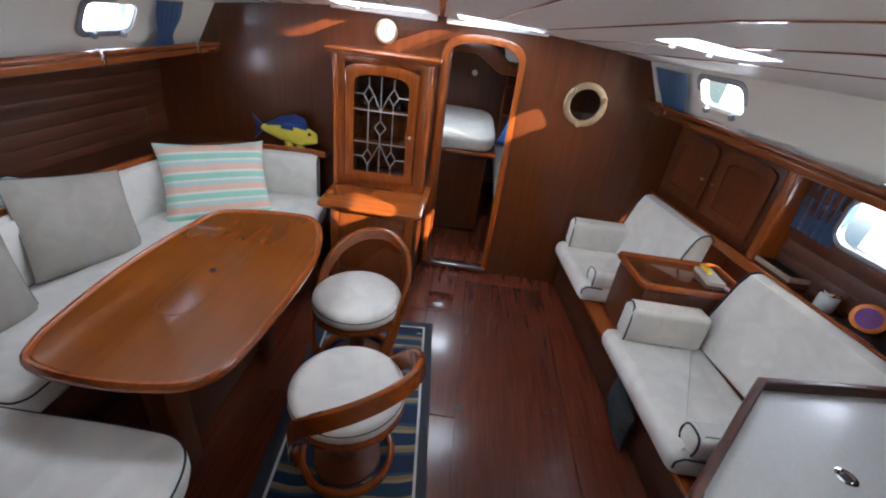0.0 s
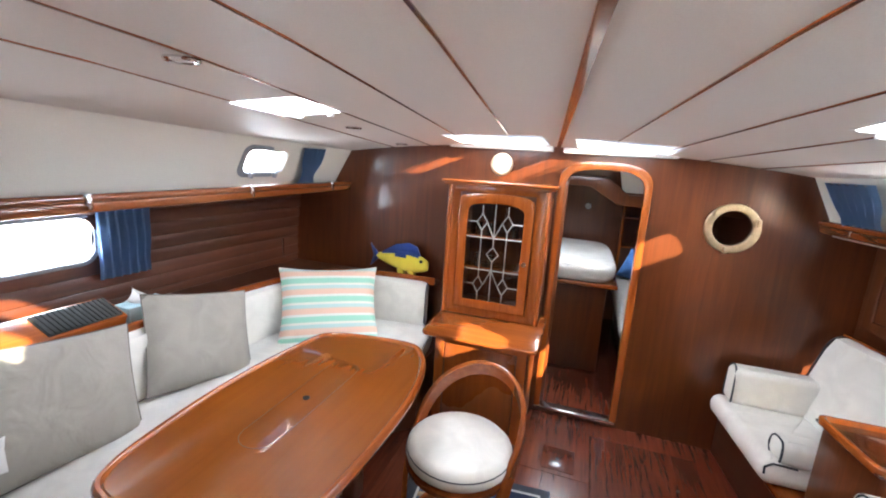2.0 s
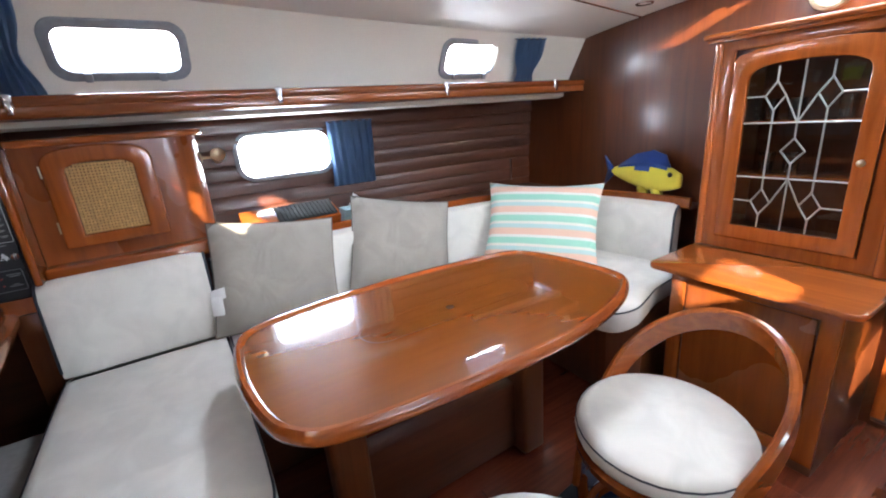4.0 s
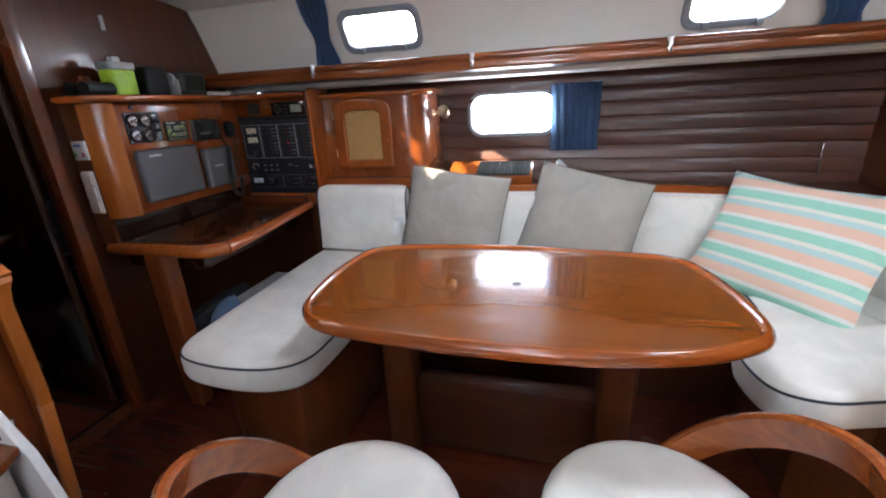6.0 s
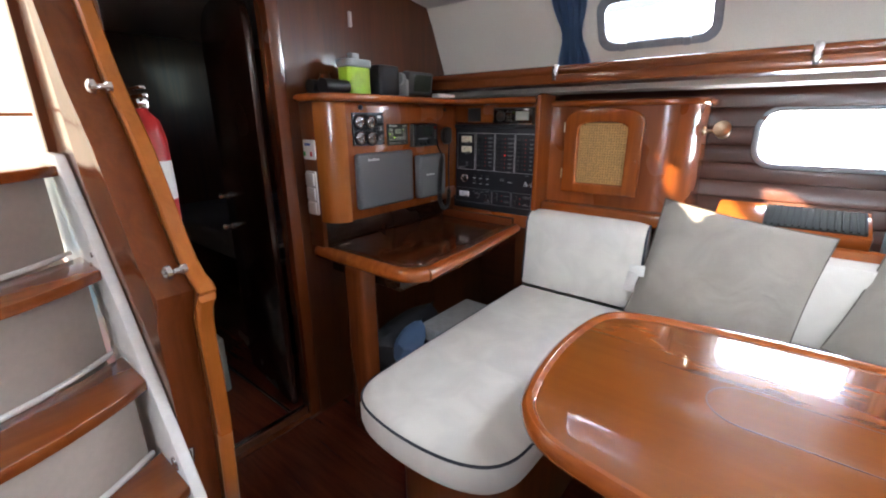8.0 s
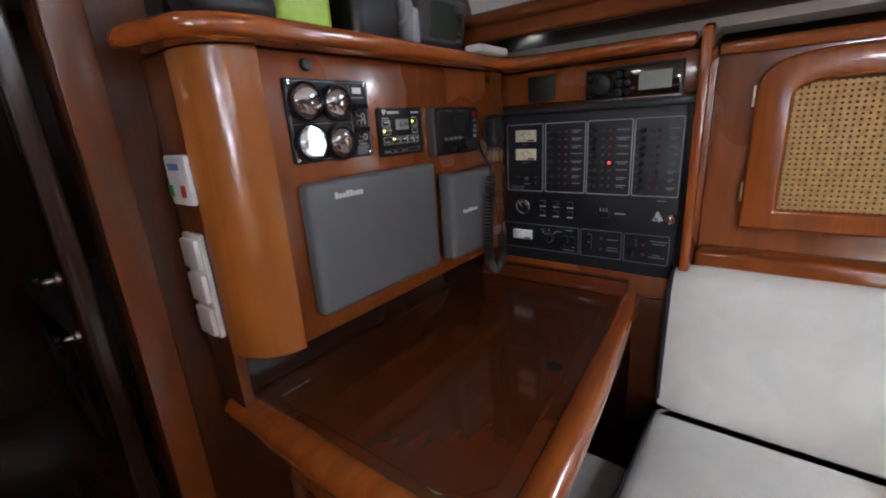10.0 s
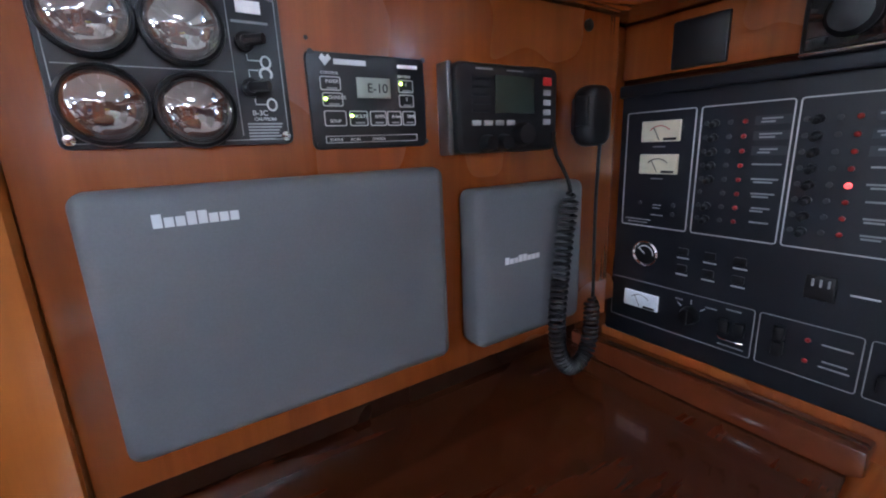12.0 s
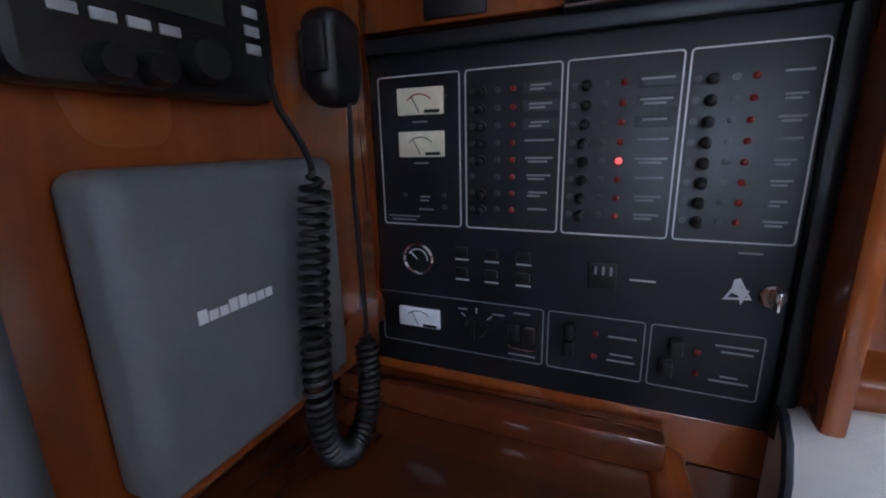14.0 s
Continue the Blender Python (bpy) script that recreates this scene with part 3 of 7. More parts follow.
for s, nm, r0 in ((-1, "port", 1.477), (1, "starboard", 1.60)):
    shelf = thing("side_shelf_" + nm, (s * 1.6, 1.5, 1.5), "long varnished wooden shelf along the cabin side", "shelf", kind="structure")
    lo, hi = sorted((s * r0, s * 2.06))
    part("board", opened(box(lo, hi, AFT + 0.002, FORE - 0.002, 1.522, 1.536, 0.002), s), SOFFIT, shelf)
    lo, hi = sorted((s * (r0 - 0.012), s * (r0 + 0.018)))
    part("lip", opened(box(lo, hi, AFT + 0.002, FORE - 0.002, 1.518, 1.560, 0.01, 3), s), RAIL, shelf)
    part("handrail", opened(tube([(s * r0, AFT + 0.01, 1.572), (s * r0, FORE - 0.01, 1.572)], 0.019, 12), s), RAIL, shelf)
    for y in (0.48, 1.31, 2.14, 2.93) if s < 0 else (2.96, 2.345, 1.59):
        x = s * r0
        part("clamp", opened(merged(box(x - 0.024, x + 0.024, y - 0.014, y + 0.014, 1.545, 1.596, 0.01, 3), box(x - s * 0.02 - 0.006, x - s * 0.02 + 0.006, y - 0.008, y + 0.008, 1.53, 1.575, 0.002)), s), CHROME, shelf, "bright chrome bracket")


# ceiling: vinyl panels with wood battens
def vault(x0, x1, y0, y1, drop, thick, step=0.12, skew=0.0, opening=0.0):
    bm = bmesh.new()
    last = x1
    nx, ny = max(1, int((x1 - x0) / step)), max(1, int((y1 - y0) / 0.3))
    low, high = [], []
    for j in range(ny + 1):
        y = y0 + (y1 - y0) * j / ny
        x1 = last + opening * min(FORE - y, 2.6)
        low.append([bm.verts.new((x0 + (x1 - x0) * i / nx, y, roof(x0 + (x1 - x0) * i / nx, y) - drop)) for i in range(nx + 1)])
        high.append([bm.verts.new((x0 + (x1 - x0) * i / nx, y, roof(x0 + (x1 - x0) * i / nx, y) - drop + thick)) for i in range(nx + 1)])
    for j in range(ny):
        for i in range(nx):
            bm.faces.new((low[j][i], low[j + 1][i], low[j + 1][i + 1], low[j][i + 1]))
            bm.faces.new((high[j][i], high[j][i + 1], high[j + 1][i + 1], high[j + 1][i]))
    for j in range(ny):
        bm.faces.new((low[j][0], high[j][0], high[j + 1][0], low[j + 1][0]))
        bm.faces.new((low[j][nx], low[j + 1][nx], high[j + 1][nx], high[j][nx]))
    for i in range(nx):
        bm.faces.new((low[0][i], low[0][i + 1], high[0][i + 1], high[0][i]))
        bm.faces.new((low[ny][i], high[ny][i], high[ny][i + 1], low[ny][i + 1]))
    for v in bm.verts:
        if skew:
            x = v.co.x + skew * (FORE - v.co.y)
            v.co.z += roof(x, v.co.y) - roof(v.co.x, v.co.y)
            v.co.x = x
    bmesh.ops.recalc_face_normals(bm, faces=list(bm.faces))
    return bm


ceiling = tagged(part("ceiling", vault(-1.57, 1.53, AFT, FORE, 0, 0.03, opening=0.19), HEADLINER), "off-white vinyl headliner panels in the saloon", "ceiling", kind="structure")
HATCHES = [(-0.52, 0.05, 2.60, 3.06), (0.22, 0.755, 2.62, 3.11), (-0.98, -0.67, 1.50, 1.82), (0.985, 1.285, 1.45, 1.77)]
COMPANION = (0.05, 0.46, -0.278, -0.06)
for x0, x1, y0, y1 in HATCHES + [COMPANION]:
    cut(ceiling, slab(round_rect(x0, x1, y0, y1, 0.03), "z", 1.7, 2.3))
SEAMS = [-1.10, -0.805, -0.497, -0.187, 0.378, 0.67, 0.96, 1.25]
for x in SEAMS:
    tagged(part("trim", vault(x - 0.004, x + 0.004, 0.42, FORE - 0.002, 0.003, 0.01, skew=0.088), TRIM_Y), "thin wood batten between headliner panels", "batten", "headliner battens", "structure")
tagged(part("trim", vault(MID + 0.034, MID + 0.060, 0.42, FORE - 0.002, 0.008, 0.014, skew=0.088), TRIM_Y), "wider wood batten along the headliner's middle", "batten", kind="structure")


def deck_hatch(x0, x1, y0, y1):
    xc, yc = (x0 + x1) / 2, (y0 + y1) / 2
    z = roof(xc, yc)

    def follow(bm):
        for v in bm.verts:
            v.co.z += roof(v.co.x, v.co.y) - z
        return bm

    h = thing("deck_hatch", (xc, yc, z), "bright deck hatch with a slim white frame in the headliner", "hatch", "deck hatches", "structure")
    # unseen upstand above the deck, heightened to trim the sun patches
    part("hatch_frame", follow(slab(round_rect(x0 - 0.008, x1 + 0.008, y0 - 0.008, y1 + 0.008, 0.032), "z", z - 0.003, z + 0.15, [round_rect(x0 + 0.004, x1 - 0.004, y0 + 0.004, y1 - 0.004, 0.028)], 0.001)), WHITE_PLASTIC, h)
    g = part("pane", follow(slab(round_rect(x0 + 0.003, x1 - 0.003, y0 + 0.003, y1 - 0.003, 0.028), "z", z - 0.001, z + 0.005)), HATCH_PANE, h, smooth=False)
    g.visible_shadow = False
    for x in (x0 + 0.08, x1 - 0.08):
        part("catch", follow(box(x - 0.012, x + 0.012, y1 - 0.002, y1 + 0.018, z - 0.016, z - 0.002, 0.005)), WHITE_PLASTIC, h)
    return h


for hx in HATCHES:
    deck_hatch(*hx)
for x0, x1 in ((-0.64, 0.07), (0.135, 0.81)):
    xc = (x0 + x1) / 2
    b = thing("hatch_blind_box", (xc, 3.155, roof(xc, 3.1)), "white blind cassette across the headliner at the bulkhead", "blind", "hatch blinds")
    part("cassette", box(x0, x1, 3.13, 3.185, roof(xc, 3.1) - 0.034, roof(xc, 3.1) + 0.004, 0.008, 3), WHITE_PLASTIC, b)


# ceiling spot lamps and catches
def ceiling_spot(x, y):
    z = roof(x, y)
    s = thing("ceiling_lamp", (x, y, z), "small round chrome-rimmed ceiling lamp, unlit", "ceiling lamp", "ceiling lamps")
    part("rim", lathe([(0.034, 0.002), (0.042, 0.001), (0.043, -0.004), (0.039, -0.008), (0.034, -0.006), (0.032, 0.0)], 28, (x, y, z - 0.002)), CHROME, s)
    part("lens", lathe([(0.033, -0.001), (0.028, -0.004), (0.015, -0.005), (0.002, -0.0055)], 20, (x, y, z - 0.002)), HEADLINER, s)


for x, y in ((-0.66, 1.06), (-0.86, 2.2), (-0.95, 3.0)):
    ceiling_spot(x, y)


# ---- saloon, port side ----
def offset_loop(loop, d):
    out = []
    k = len(loop)
    for i in range(k):
        a, b, e = Vector(loop[i - 1]), Vector(loop[i]), Vector(loop[(i + 1) % k])
        t = ((b - a).normalized() + (e - b).normalized()).normalized()
        out.append(tuple(b - Vector((t.y, -t.x)) * d))
    return out


TABLE_PLAN = [(-0.502, 0.921), (-0.40, 0.963), (-0.34, 1.054), (-0.311, 1.285), (-0.30, 1.545), (-0.309, 1.815), (-0.354, 2.036), (-0.423, 2.190), (-0.511, 2.260), (-0.733, 2.253), (-0.937, 2.205), (-1.02, 2.133), (-1.052, 1.959), (-1.077, 1.719), (-1.08, 1.449), (-1.057, 1.179), (-1.02, 1.011), (-0.941, 0.927), (-0.715, 0.900)]
TABLE_TOP = [tuple(p[:2]) for p in smooth_path([(x, y, 0) for x, y in TABLE_PLAN], 4, True)]
table = thing("saloon_table", (-0.68, 1.6, 0), "glossy varnished wooden saloon table with a raised rounded rim", "table")
part("tabletop", slab(TABLE_TOP, "z", 0.745, 0.780), TABLE, table)
# rounded fiddle round the edge
rim = [(p[0], p[1], 0.769) for p in offset_loop(TABLE_TOP, 0.004)]
part("rim", tube(rim, 0.024, 10, True, 0.75), TRIM_Y, table)
slot = round_rect(-0.782, -0.626, 1.25, 1.935, 0.077, 10)
part("inlay_groove", slab(slot, "z", 0.7788, 0.7806, [round_rect(-0.7795, -0.6285, 1.2525, 1.9325, 0.0745, 10)]), SOFFIT, table, "thin dark groove round the lifting lid")
part("finger_hole", lathe([(0.0145, 0.7795), (0.0155, 0.7812), (0.0125, 0.7812), (0.012, 0.7806), (0.002, 0.7804)], 20, (-0.705, 1.59, 0)), BLACK, table, "dark round finger hole")
for y in (1.16, 1.95):
    part("leg", merged(box(-0.76, -0.64, y - 0.075, y + 0.045, 0.0, 0.73, 0.02, 3), box(-0.90, -0.45, y - 0.045, y + 0.02, 0.71, 0.748, 0.01)), MAHOGANY, table)
part("keel_box", box(-0.79, -0.70, 1.2, 2.0, 0.02, 0.34, 0.01), MAHOGANY_Y, table)

# settee bases
base = thing("settee_base", (-1.4, 1.6, 0), "dark wooden base under the saloon settee", "settee base")
part("plinth_nav", slab([(-2.09, 0.38), (-0.62, 0.38), (-0.52, 0.46), (-0.52, 0.78), (-0.62, 0.86), (-2.09, 0.86)], "z", 0.0, 0.45, bev=0.012), MAHOGANY, base)
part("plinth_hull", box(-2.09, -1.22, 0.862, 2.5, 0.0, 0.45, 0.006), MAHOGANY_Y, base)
part("plinth_fore", slab([(-2.09, 2.502), (-0.72, 2.502), (-0.60, 2.62), (-0.60, 3.19), (-2.09, 3.19)], "z", 0.0, 0.45, bev=0.012), MAHOGANY, base)


def seat_cushion(outline, label):
    c = thing("seat_cushion", (sum(p[0] for p in outline) / len(outline), sum(p[1] for p in outline) / len(outline), 0.45), label, "seat cushion", "settee seat cushions")
    bm, edge = soft(outline, 0.452, 0.578, 0.04)
    part("cover", bm, WHITE_CLOTH, c)
    part("piping", tube(edge, 0.0042, 6, True), PIPING, c, "navy piping cord")


def rounded(points, n=5):
    return [tuple(p[:2]) for p in smooth_path([(x, y, 0) for x, y in points], n, True)]


seat_cushion(rounded([(-0.60, 0.345), (-0.455, 0.36), (-0.375, 0.44), (-0.35, 0.62), (-0.375, 0.80), (-0.455, 0.895), (-0.62, 0.915), (-1.0, 0.915), (-1.46, 0.915), (-1.53, 0.90), (-1.55, 0.80), (-1.55, 0.45), (-1.53, 0.355), (-1.46, 0.34), (-1.0, 0.34)]), "off-white settee cushion with navy piping and a rounded end")
seat_cushion(round_rect(-1.62, -1.05, 0.92, 2.47, 0.065, 6), "off-white settee cushion along the hull side")
seat_cushion(rounded([(-0.66, 2.30), (-0.56, 2.34), (-0.53, 2.45), (-0.56, 2.58), (-0.60, 2.72), (-0.62, 2.90), (-0.66, 3.02), (-0.75, 3.05), (-1.2, 3.05), (-1.56, 3.04), (-1.62, 2.95), (-1.62, 2.6), (-1.58, 2.49), (-1.1, 2.48), (-0.95, 2.40), (-0.8, 2.31)]), "off-white settee cushion at the bulkhead with navy piping")


def back_cushion(path, thick, z0, z1, label, lean=0.03):
    """A backrest pad that follows a plan line; it leans back by lean at its top."""
    pts = smooth_path([(x, y, 0) for x, y in path], 6)
    bm = bmesh.new()
    rings = []
    prof = [(0.0, z0 + 0.03), (0.006, z0 + 0.008), (0.03, z0), (thick - 0.03, z0), (thick, z0 + 0.03), (thick, z1 - 0.05), (thick - 0.012, z1 - 0.015), (thick - 0.04, z1), (0.045, z1), (0.012, z1 - 0.018), (0.0, z1 - 0.05)]
    for i, p in enumerate(pts):
        d = (pts[min(i + 1, len(pts) - 1)] - pts[max(i - 1, 0)]).normalized()
        out = Vector((d.y, -d.x, 0))
        end = min(i, len(pts) - 1 - i)
        sh = 0.012 if end == 0 else 0.003 if end == 1 else 0.0
        rings.append([bm.verts.new((p - out * (a + lean * (z - z0) / (z1 - z0) + (sh if a < 0.02 else -sh if a > thick - 0.02 else 0))) * 1.0 + Vector((0, 0, z - (sh if z > z0 + 0.1 else 0)))) for a, z in prof])
    k = len(prof)
    for a, b in zip(rings, rings[1:]):
        for i in range(k):
            bm.faces.new((a[i], a[(i + 1) % k], b[(i + 1) % k], b[i]))
    bm.faces.new(rings[0][::-1])
    bm.faces.new(rings[-1])
    bmesh.ops.recalc_face_normals(bm, faces=list(bm.faces))
    c = thing("back_cushion", (pts[0].x, pts[0].y, z0), label, "back cushion", "settee back cushions")
    cords = [[v.co.copy() for v in rings[e]] for e in (0, -1)]
    part("cover", bm, WHITE_CLOTH, c)
    for cord in cords:
        part("piping", tube([cord[0], cord[10], cord[9], cord[8], cord[7]], 0.0055, 6), PIPING, c, "navy piping cord")


# path runs with the sitter on the left hand: outward is to the right of travel reversed
back_cushion([(-1.50, 0.90), (-1.50, 0.62), (-1.50, 0.35)][::-1], 0.10, 0.575, 0.955, "off-white settee backrest beside the chart table")
back_cushion([(-1.60, 0.92), (-1.60, 1.4), (-1.60, 1.9), (-1.58, 2.3), (-1.50, 2.66), (-1.36, 2.86), (-1.15, 2.95), (-0.95, 2.98), (-0.72, 3.0)], 0.10, 0.565, 0.90, "off-white curved settee backrest along hull and bulkhead", 0.02)

# ledge behind the backrests
ledge = thing("settee_ledge", (-1.8, 1.9, 0.9), "varnished wooden ledge with a rounded lip behind the settee", "shelf", kind="structure")
line = smooth_path([(-1.69, 0.98, 0), (-1.70, 1.5, 0), (-1.69, 1.95, 0), (-1.665, 2.32, 0), (-1.57, 2.72, 0), (-1.42, 2.93, 0), (-1.18, 3.045, 0), (-0.95, 3.075, 0), (-0.675, 3.085, 0)], 6)
back = [(-0.675, 3.198), (-2.08, 3.198), (-2.10, 2.5), (-2.10, 0.98)]
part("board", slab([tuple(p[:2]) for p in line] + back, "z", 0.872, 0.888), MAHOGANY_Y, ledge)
part("lip", ribbon([(p.x, p.y, 0.905) for p in line], [((line[min(i + 1, len(line) - 1)] - line[max(i - 1, 0)]).cross(Vector((0, 0, 1)))) for i in range(len(line))], 0.062, 0.026), TRIM_Y, ledge, "rounded teak lip")


# scatter cushions
def scatter(w, h, t, place, yaw, tip, material, label, seed, roll=0.0):
    m = Matrix.Translation(place) @ Matrix.Rotation(radians(yaw), 4, "Z") @ Matrix.Rotation(radians(90 - tip), 4, "X") @ Matrix.Rotation(radians(roll), 4, "Z")
    c = thing("scatter_cushion", place, label, "cushion", "scatter cushions")
    bm, edge = pillow(w, h, t, m, 16, seed, 0.05)
    part("cover", bm, material, c)
    return c, edge


def piped(*args, **kw):
    c, edge = scatter(*args, **kw)
    part("piping", tube(edge, 0.003, 6, True), PIPING_GREY, c, "dark grey piping cord")
    return c


piped(0.55, 0.50, 0.17, (-1.52, 1.175, 0.79), 90, 17, GREY_CLOTH, "grey linen scatter cushion with dark piping on the settee", 1.0, roll=-8)
piped(0.56, 0.50, 0.18, (-1.56, 1.84, 0.78), 81, 22, GREY_CLOTH, "large grey linen scatter cushion with dark piping", 4.0, roll=-12)


def stripes():
    m, nt, bs = nodes_of("striped_cotton")
    tc = nt.nodes.new("ShaderNodeTexCoord")
    sep = nt.nodes.new("ShaderNodeSeparateXYZ")
    nt.links.new(tc.outputs["UV"], sep.inputs[0])
    mul = nt.nodes.new("ShaderNodeMath")
    mul.operation, mul.inputs[1].default_value = "MULTIPLY", 4.1
    nt.links.new(sep.outputs["Y"], mul.inputs[0])
    fr = nt.nodes.new("ShaderNodeMath")
    fr.operation = "FRACT"
    nt.links.new(mul.outputs[0], fr.inputs[0])
    r = nt.nodes.new("ShaderNodeValToRGB")
    r.color_ramp.interpolation = "CONSTANT"
    cols = [(0.0, (0.72, 0.70, 0.63)), (0.12, (0.33, 0.62, 0.50)), (0.40, (0.72, 0.72, 0.68)), (0.52, (0.74, 0.50, 0.39)), (0.82, (0.45, 0.62, 0.60))]
    while len(r.color_ramp.elements) < len(cols):
        r.color_ramp.elements.new(0.5)
    for e, (p, c) in zip(r.color_ramp.elements, cols):
        e.position, e.color = p, (*c, 1)
    nt.links.new(fr.outputs[0], r.inputs[0])
    nt.links.new(r.outputs[0], bs.inputs["Base Color"])
    bs.inputs["Roughness"].default_value = 0.9
    n = node(nt, "ShaderNodeTexNoise", Scale=14.0, Detail=5.0)
    nt.links.new(tc.outputs["Object"], n.inputs["Vector"])
    bump(nt, bs, n.outputs["Fac"], 0.3, 0.01)
    return m


def striped_cushion(w, h, t, place, yaw, tip, roll):
    m = Matrix.Translation(place) @ Matrix.Rotation(radians(yaw), 4, "Z") @ Matrix.Rotation(radians(90 - tip), 4, "X") @ Matrix.Rotation(radians(roll), 4, "Z")
    c = thing("scatter_cushion", place, "scatter cushion with pastel green, orange and white stripes", "cushion", "scatter cushions")
    bm, _ = pillow(w, h, t, Matrix.Identity(4), 16, 7.0)
    uv = bm.loops.layers.uv.new("stripes")
    for f in bm.faces:
        for lp in f.loops:
            lp[uv].uv = (lp.vert.co.x / w + 0.5, lp.vert.co.y / h + 0.5)
    bm.transform(m)
    part("cover", bm, stripes(), c)


striped_cushion(0.67, 0.54, 0.16, (-1.265, 2.605, 0.775), 38, 30, -1.5)


# display cabinet on its base
cab = thing("display_cabinet", (-0.23, 3.0, 0.0), "teak cabinet with a leaded glass door on a low base", "cabinet")
part("base_body", box(-0.50, 0.09, 2.66, 3.196, 0.0, 0.715, 0.006), MAHOGANY, cab)
part("base_frame", slab([(-0.50, 0.05), (0.09, 0.05), (0.09, 0.712), (-0.50, 0.712)], "y", 2.645, 2.665, [[(-0.44, 0.10), (0.03, 0.10), (0.03, 0.655), (-0.44, 0.655)]], 0.004), TRIM, cab)
part("base_door", box(-0.432, 0.022, 2.652, 2.668, 0.108, 0.647, 0.005), FACIA, cab)
part("counter", slab(round_rect(-0.575, 0.155, 2.555, 3.19, 0.05), "z", 0.715, 0.742, bev=0.01), TRIM_X, cab, "rounded teak counter")
part("body", merged(slab([(-0.575, 0.745), (0.105, 0.745), (0.105, 1.64), (-0.575, 1.64)], "y", 2.985, 3.178, [[(-0.455, 0.83), (-0.02, 0.83), (-0.02, 1.58), (-0.455, 1.58)]]), box(-0.575, 0.105, 3.179, 3.196, 0.745, 1.64, 0)), MAHOGANY, cab)
part("face_frame", slab([(-0.575, 0.745), (0.105, 0.745), (0.105, 1.64), (-0.575, 1.64)], "y", 2.96, 2.985, [[(-0.49, 0.80), (0.015, 0.80), (0.015, 1.6), (-0.49, 1.6)]], 0.004), TRIM, cab)
part("cornice", merged(box(-0.60, 0.13, 2.94, 3.196, 1.64, 1.655, 0.005), box(-0.615, 0.145, 2.925, 3.196, 1.655, 1.678, 0.01, 3)), TRIM_X, cab)
for x in (-0.555, 0.085):
    part("pilaster", tube([(x, 2.956, 0.75), (x, 2.956, 1.635)], 0.016, 10), TRIM, cab)
door_c = part("cabinet_door", slab(arch(-0.485, 0.01, 0.805, 1.60, 0.05), "y", 2.945, 2.965, [arch(-0.425, -0.05, 0.865, 1.535, 0.06)], 0.006), TRIM, cab, "teak door frame with an arched pane")
pane_c = part("pane", slab(arch(-0.424, -0.051, 0.866, 1.534, 0.06), "y", 2.957, 2.960), thin_glass("cabinet_glass", 0.08), door_c, "clear glass", False)
for z in (1.08, 1.30):
    part("shelf", box(-0.45, -0.025, 2.99, 3.178, z, z + 0.012, 0.002), TRIM_X, cab)
for x, z in ((-0.36, 1.092), (-0.27, 1.092), (-0.37, 1.312), (-0.28, 1.312), (-0.12, 1.312)):
    glass = thing("drinking_glass", (x, 3.06, z), "clear drinking glass on a cabinet shelf", "glass", "glasses in the cabinet")
    part("bowl", lathe([(0.022, 0.0), (0.026, 0.004), (0.031, 0.085), (0.029, 0.085), (0.024, 0.008), (0.001, 0.006)], 18, (x, 3.06, z)), GLASS_WARE, glass)
part("knob", lathe([(0.006, 0), (0.006, -0.012), (0.012, -0.018), (0.012, -0.024), (0.004, -0.028)], 16, (-0.022, 2.945, 1.16), "y"), BRASS, door_c)
# lead cames: two lattices of pointed ovals and lozenges
def came(points, r=0.0035):
    return tube([(x, 2.955, z) for x, z in points], r, 5)
lines = []
xl, xr, zb, zt = -0.423, -0.052, 0.868, 1.52
xm = (xl + xr) / 2
zs = [zb + (zt - zb) * k for k in (0, 0.17, 0.33, 0.5, 0.67, 0.83, 1.0)]
for fx in (0.27, 0.73):
    xa = xl + (xr - xl) * fx
    for (lo, hi) in ((zb, zs[1] - 0.055), (zs[1] + 0.055, zs[5] - 0.055), (zs[5] + 0.055, zt)):
        lines.append([(xa, lo), (xa, hi)])
    for zc in (zs[1], zs[5]):
        lines.append([(xa, zc - 0.055), (xa + 0.035, zc), (xa, zc + 0.055), (xa - 0.035, zc), (xa, zc - 0.055)])
        lines.append([(xa - 0.035, zc), (xl, zc)] if fx < 0.5 else [(xa + 0.035, zc), (xr, zc)])
lines.append([(xm, zb), (xm, zs[3] - 0.05)])
lines.append([(xm, zs[3] + 0.05), (xm, zt + 0.012)])
lines.append([(xm, zs[3] - 0.05), (xm + 0.04, zs[3]), (xm, zs[3] + 0.05), (xm - 0.04, zs[3]), (xm, zs[3] - 0.05)])
for z in (zs[2], zs[4]):
    lines.append([(xl, z), (xr, z)])
for fx, sg in ((0.27, 1), (0.73, -1)):
    xa = xl + (xr - xl) * fx
    lines.append([(xa + sg * 0.035, zs[1]), (xm, zs[2]), (xm - sg * 0.0, zs[2])])
    lines.append([(xa + sg * 0.035, zs[5]), (xm, zs[4])])
for ln in lines:
    part("lead_came", merged(*[came([p, q]) for p, q in zip(ln, ln[1:]) if p != q]), LEAD, pane_c)

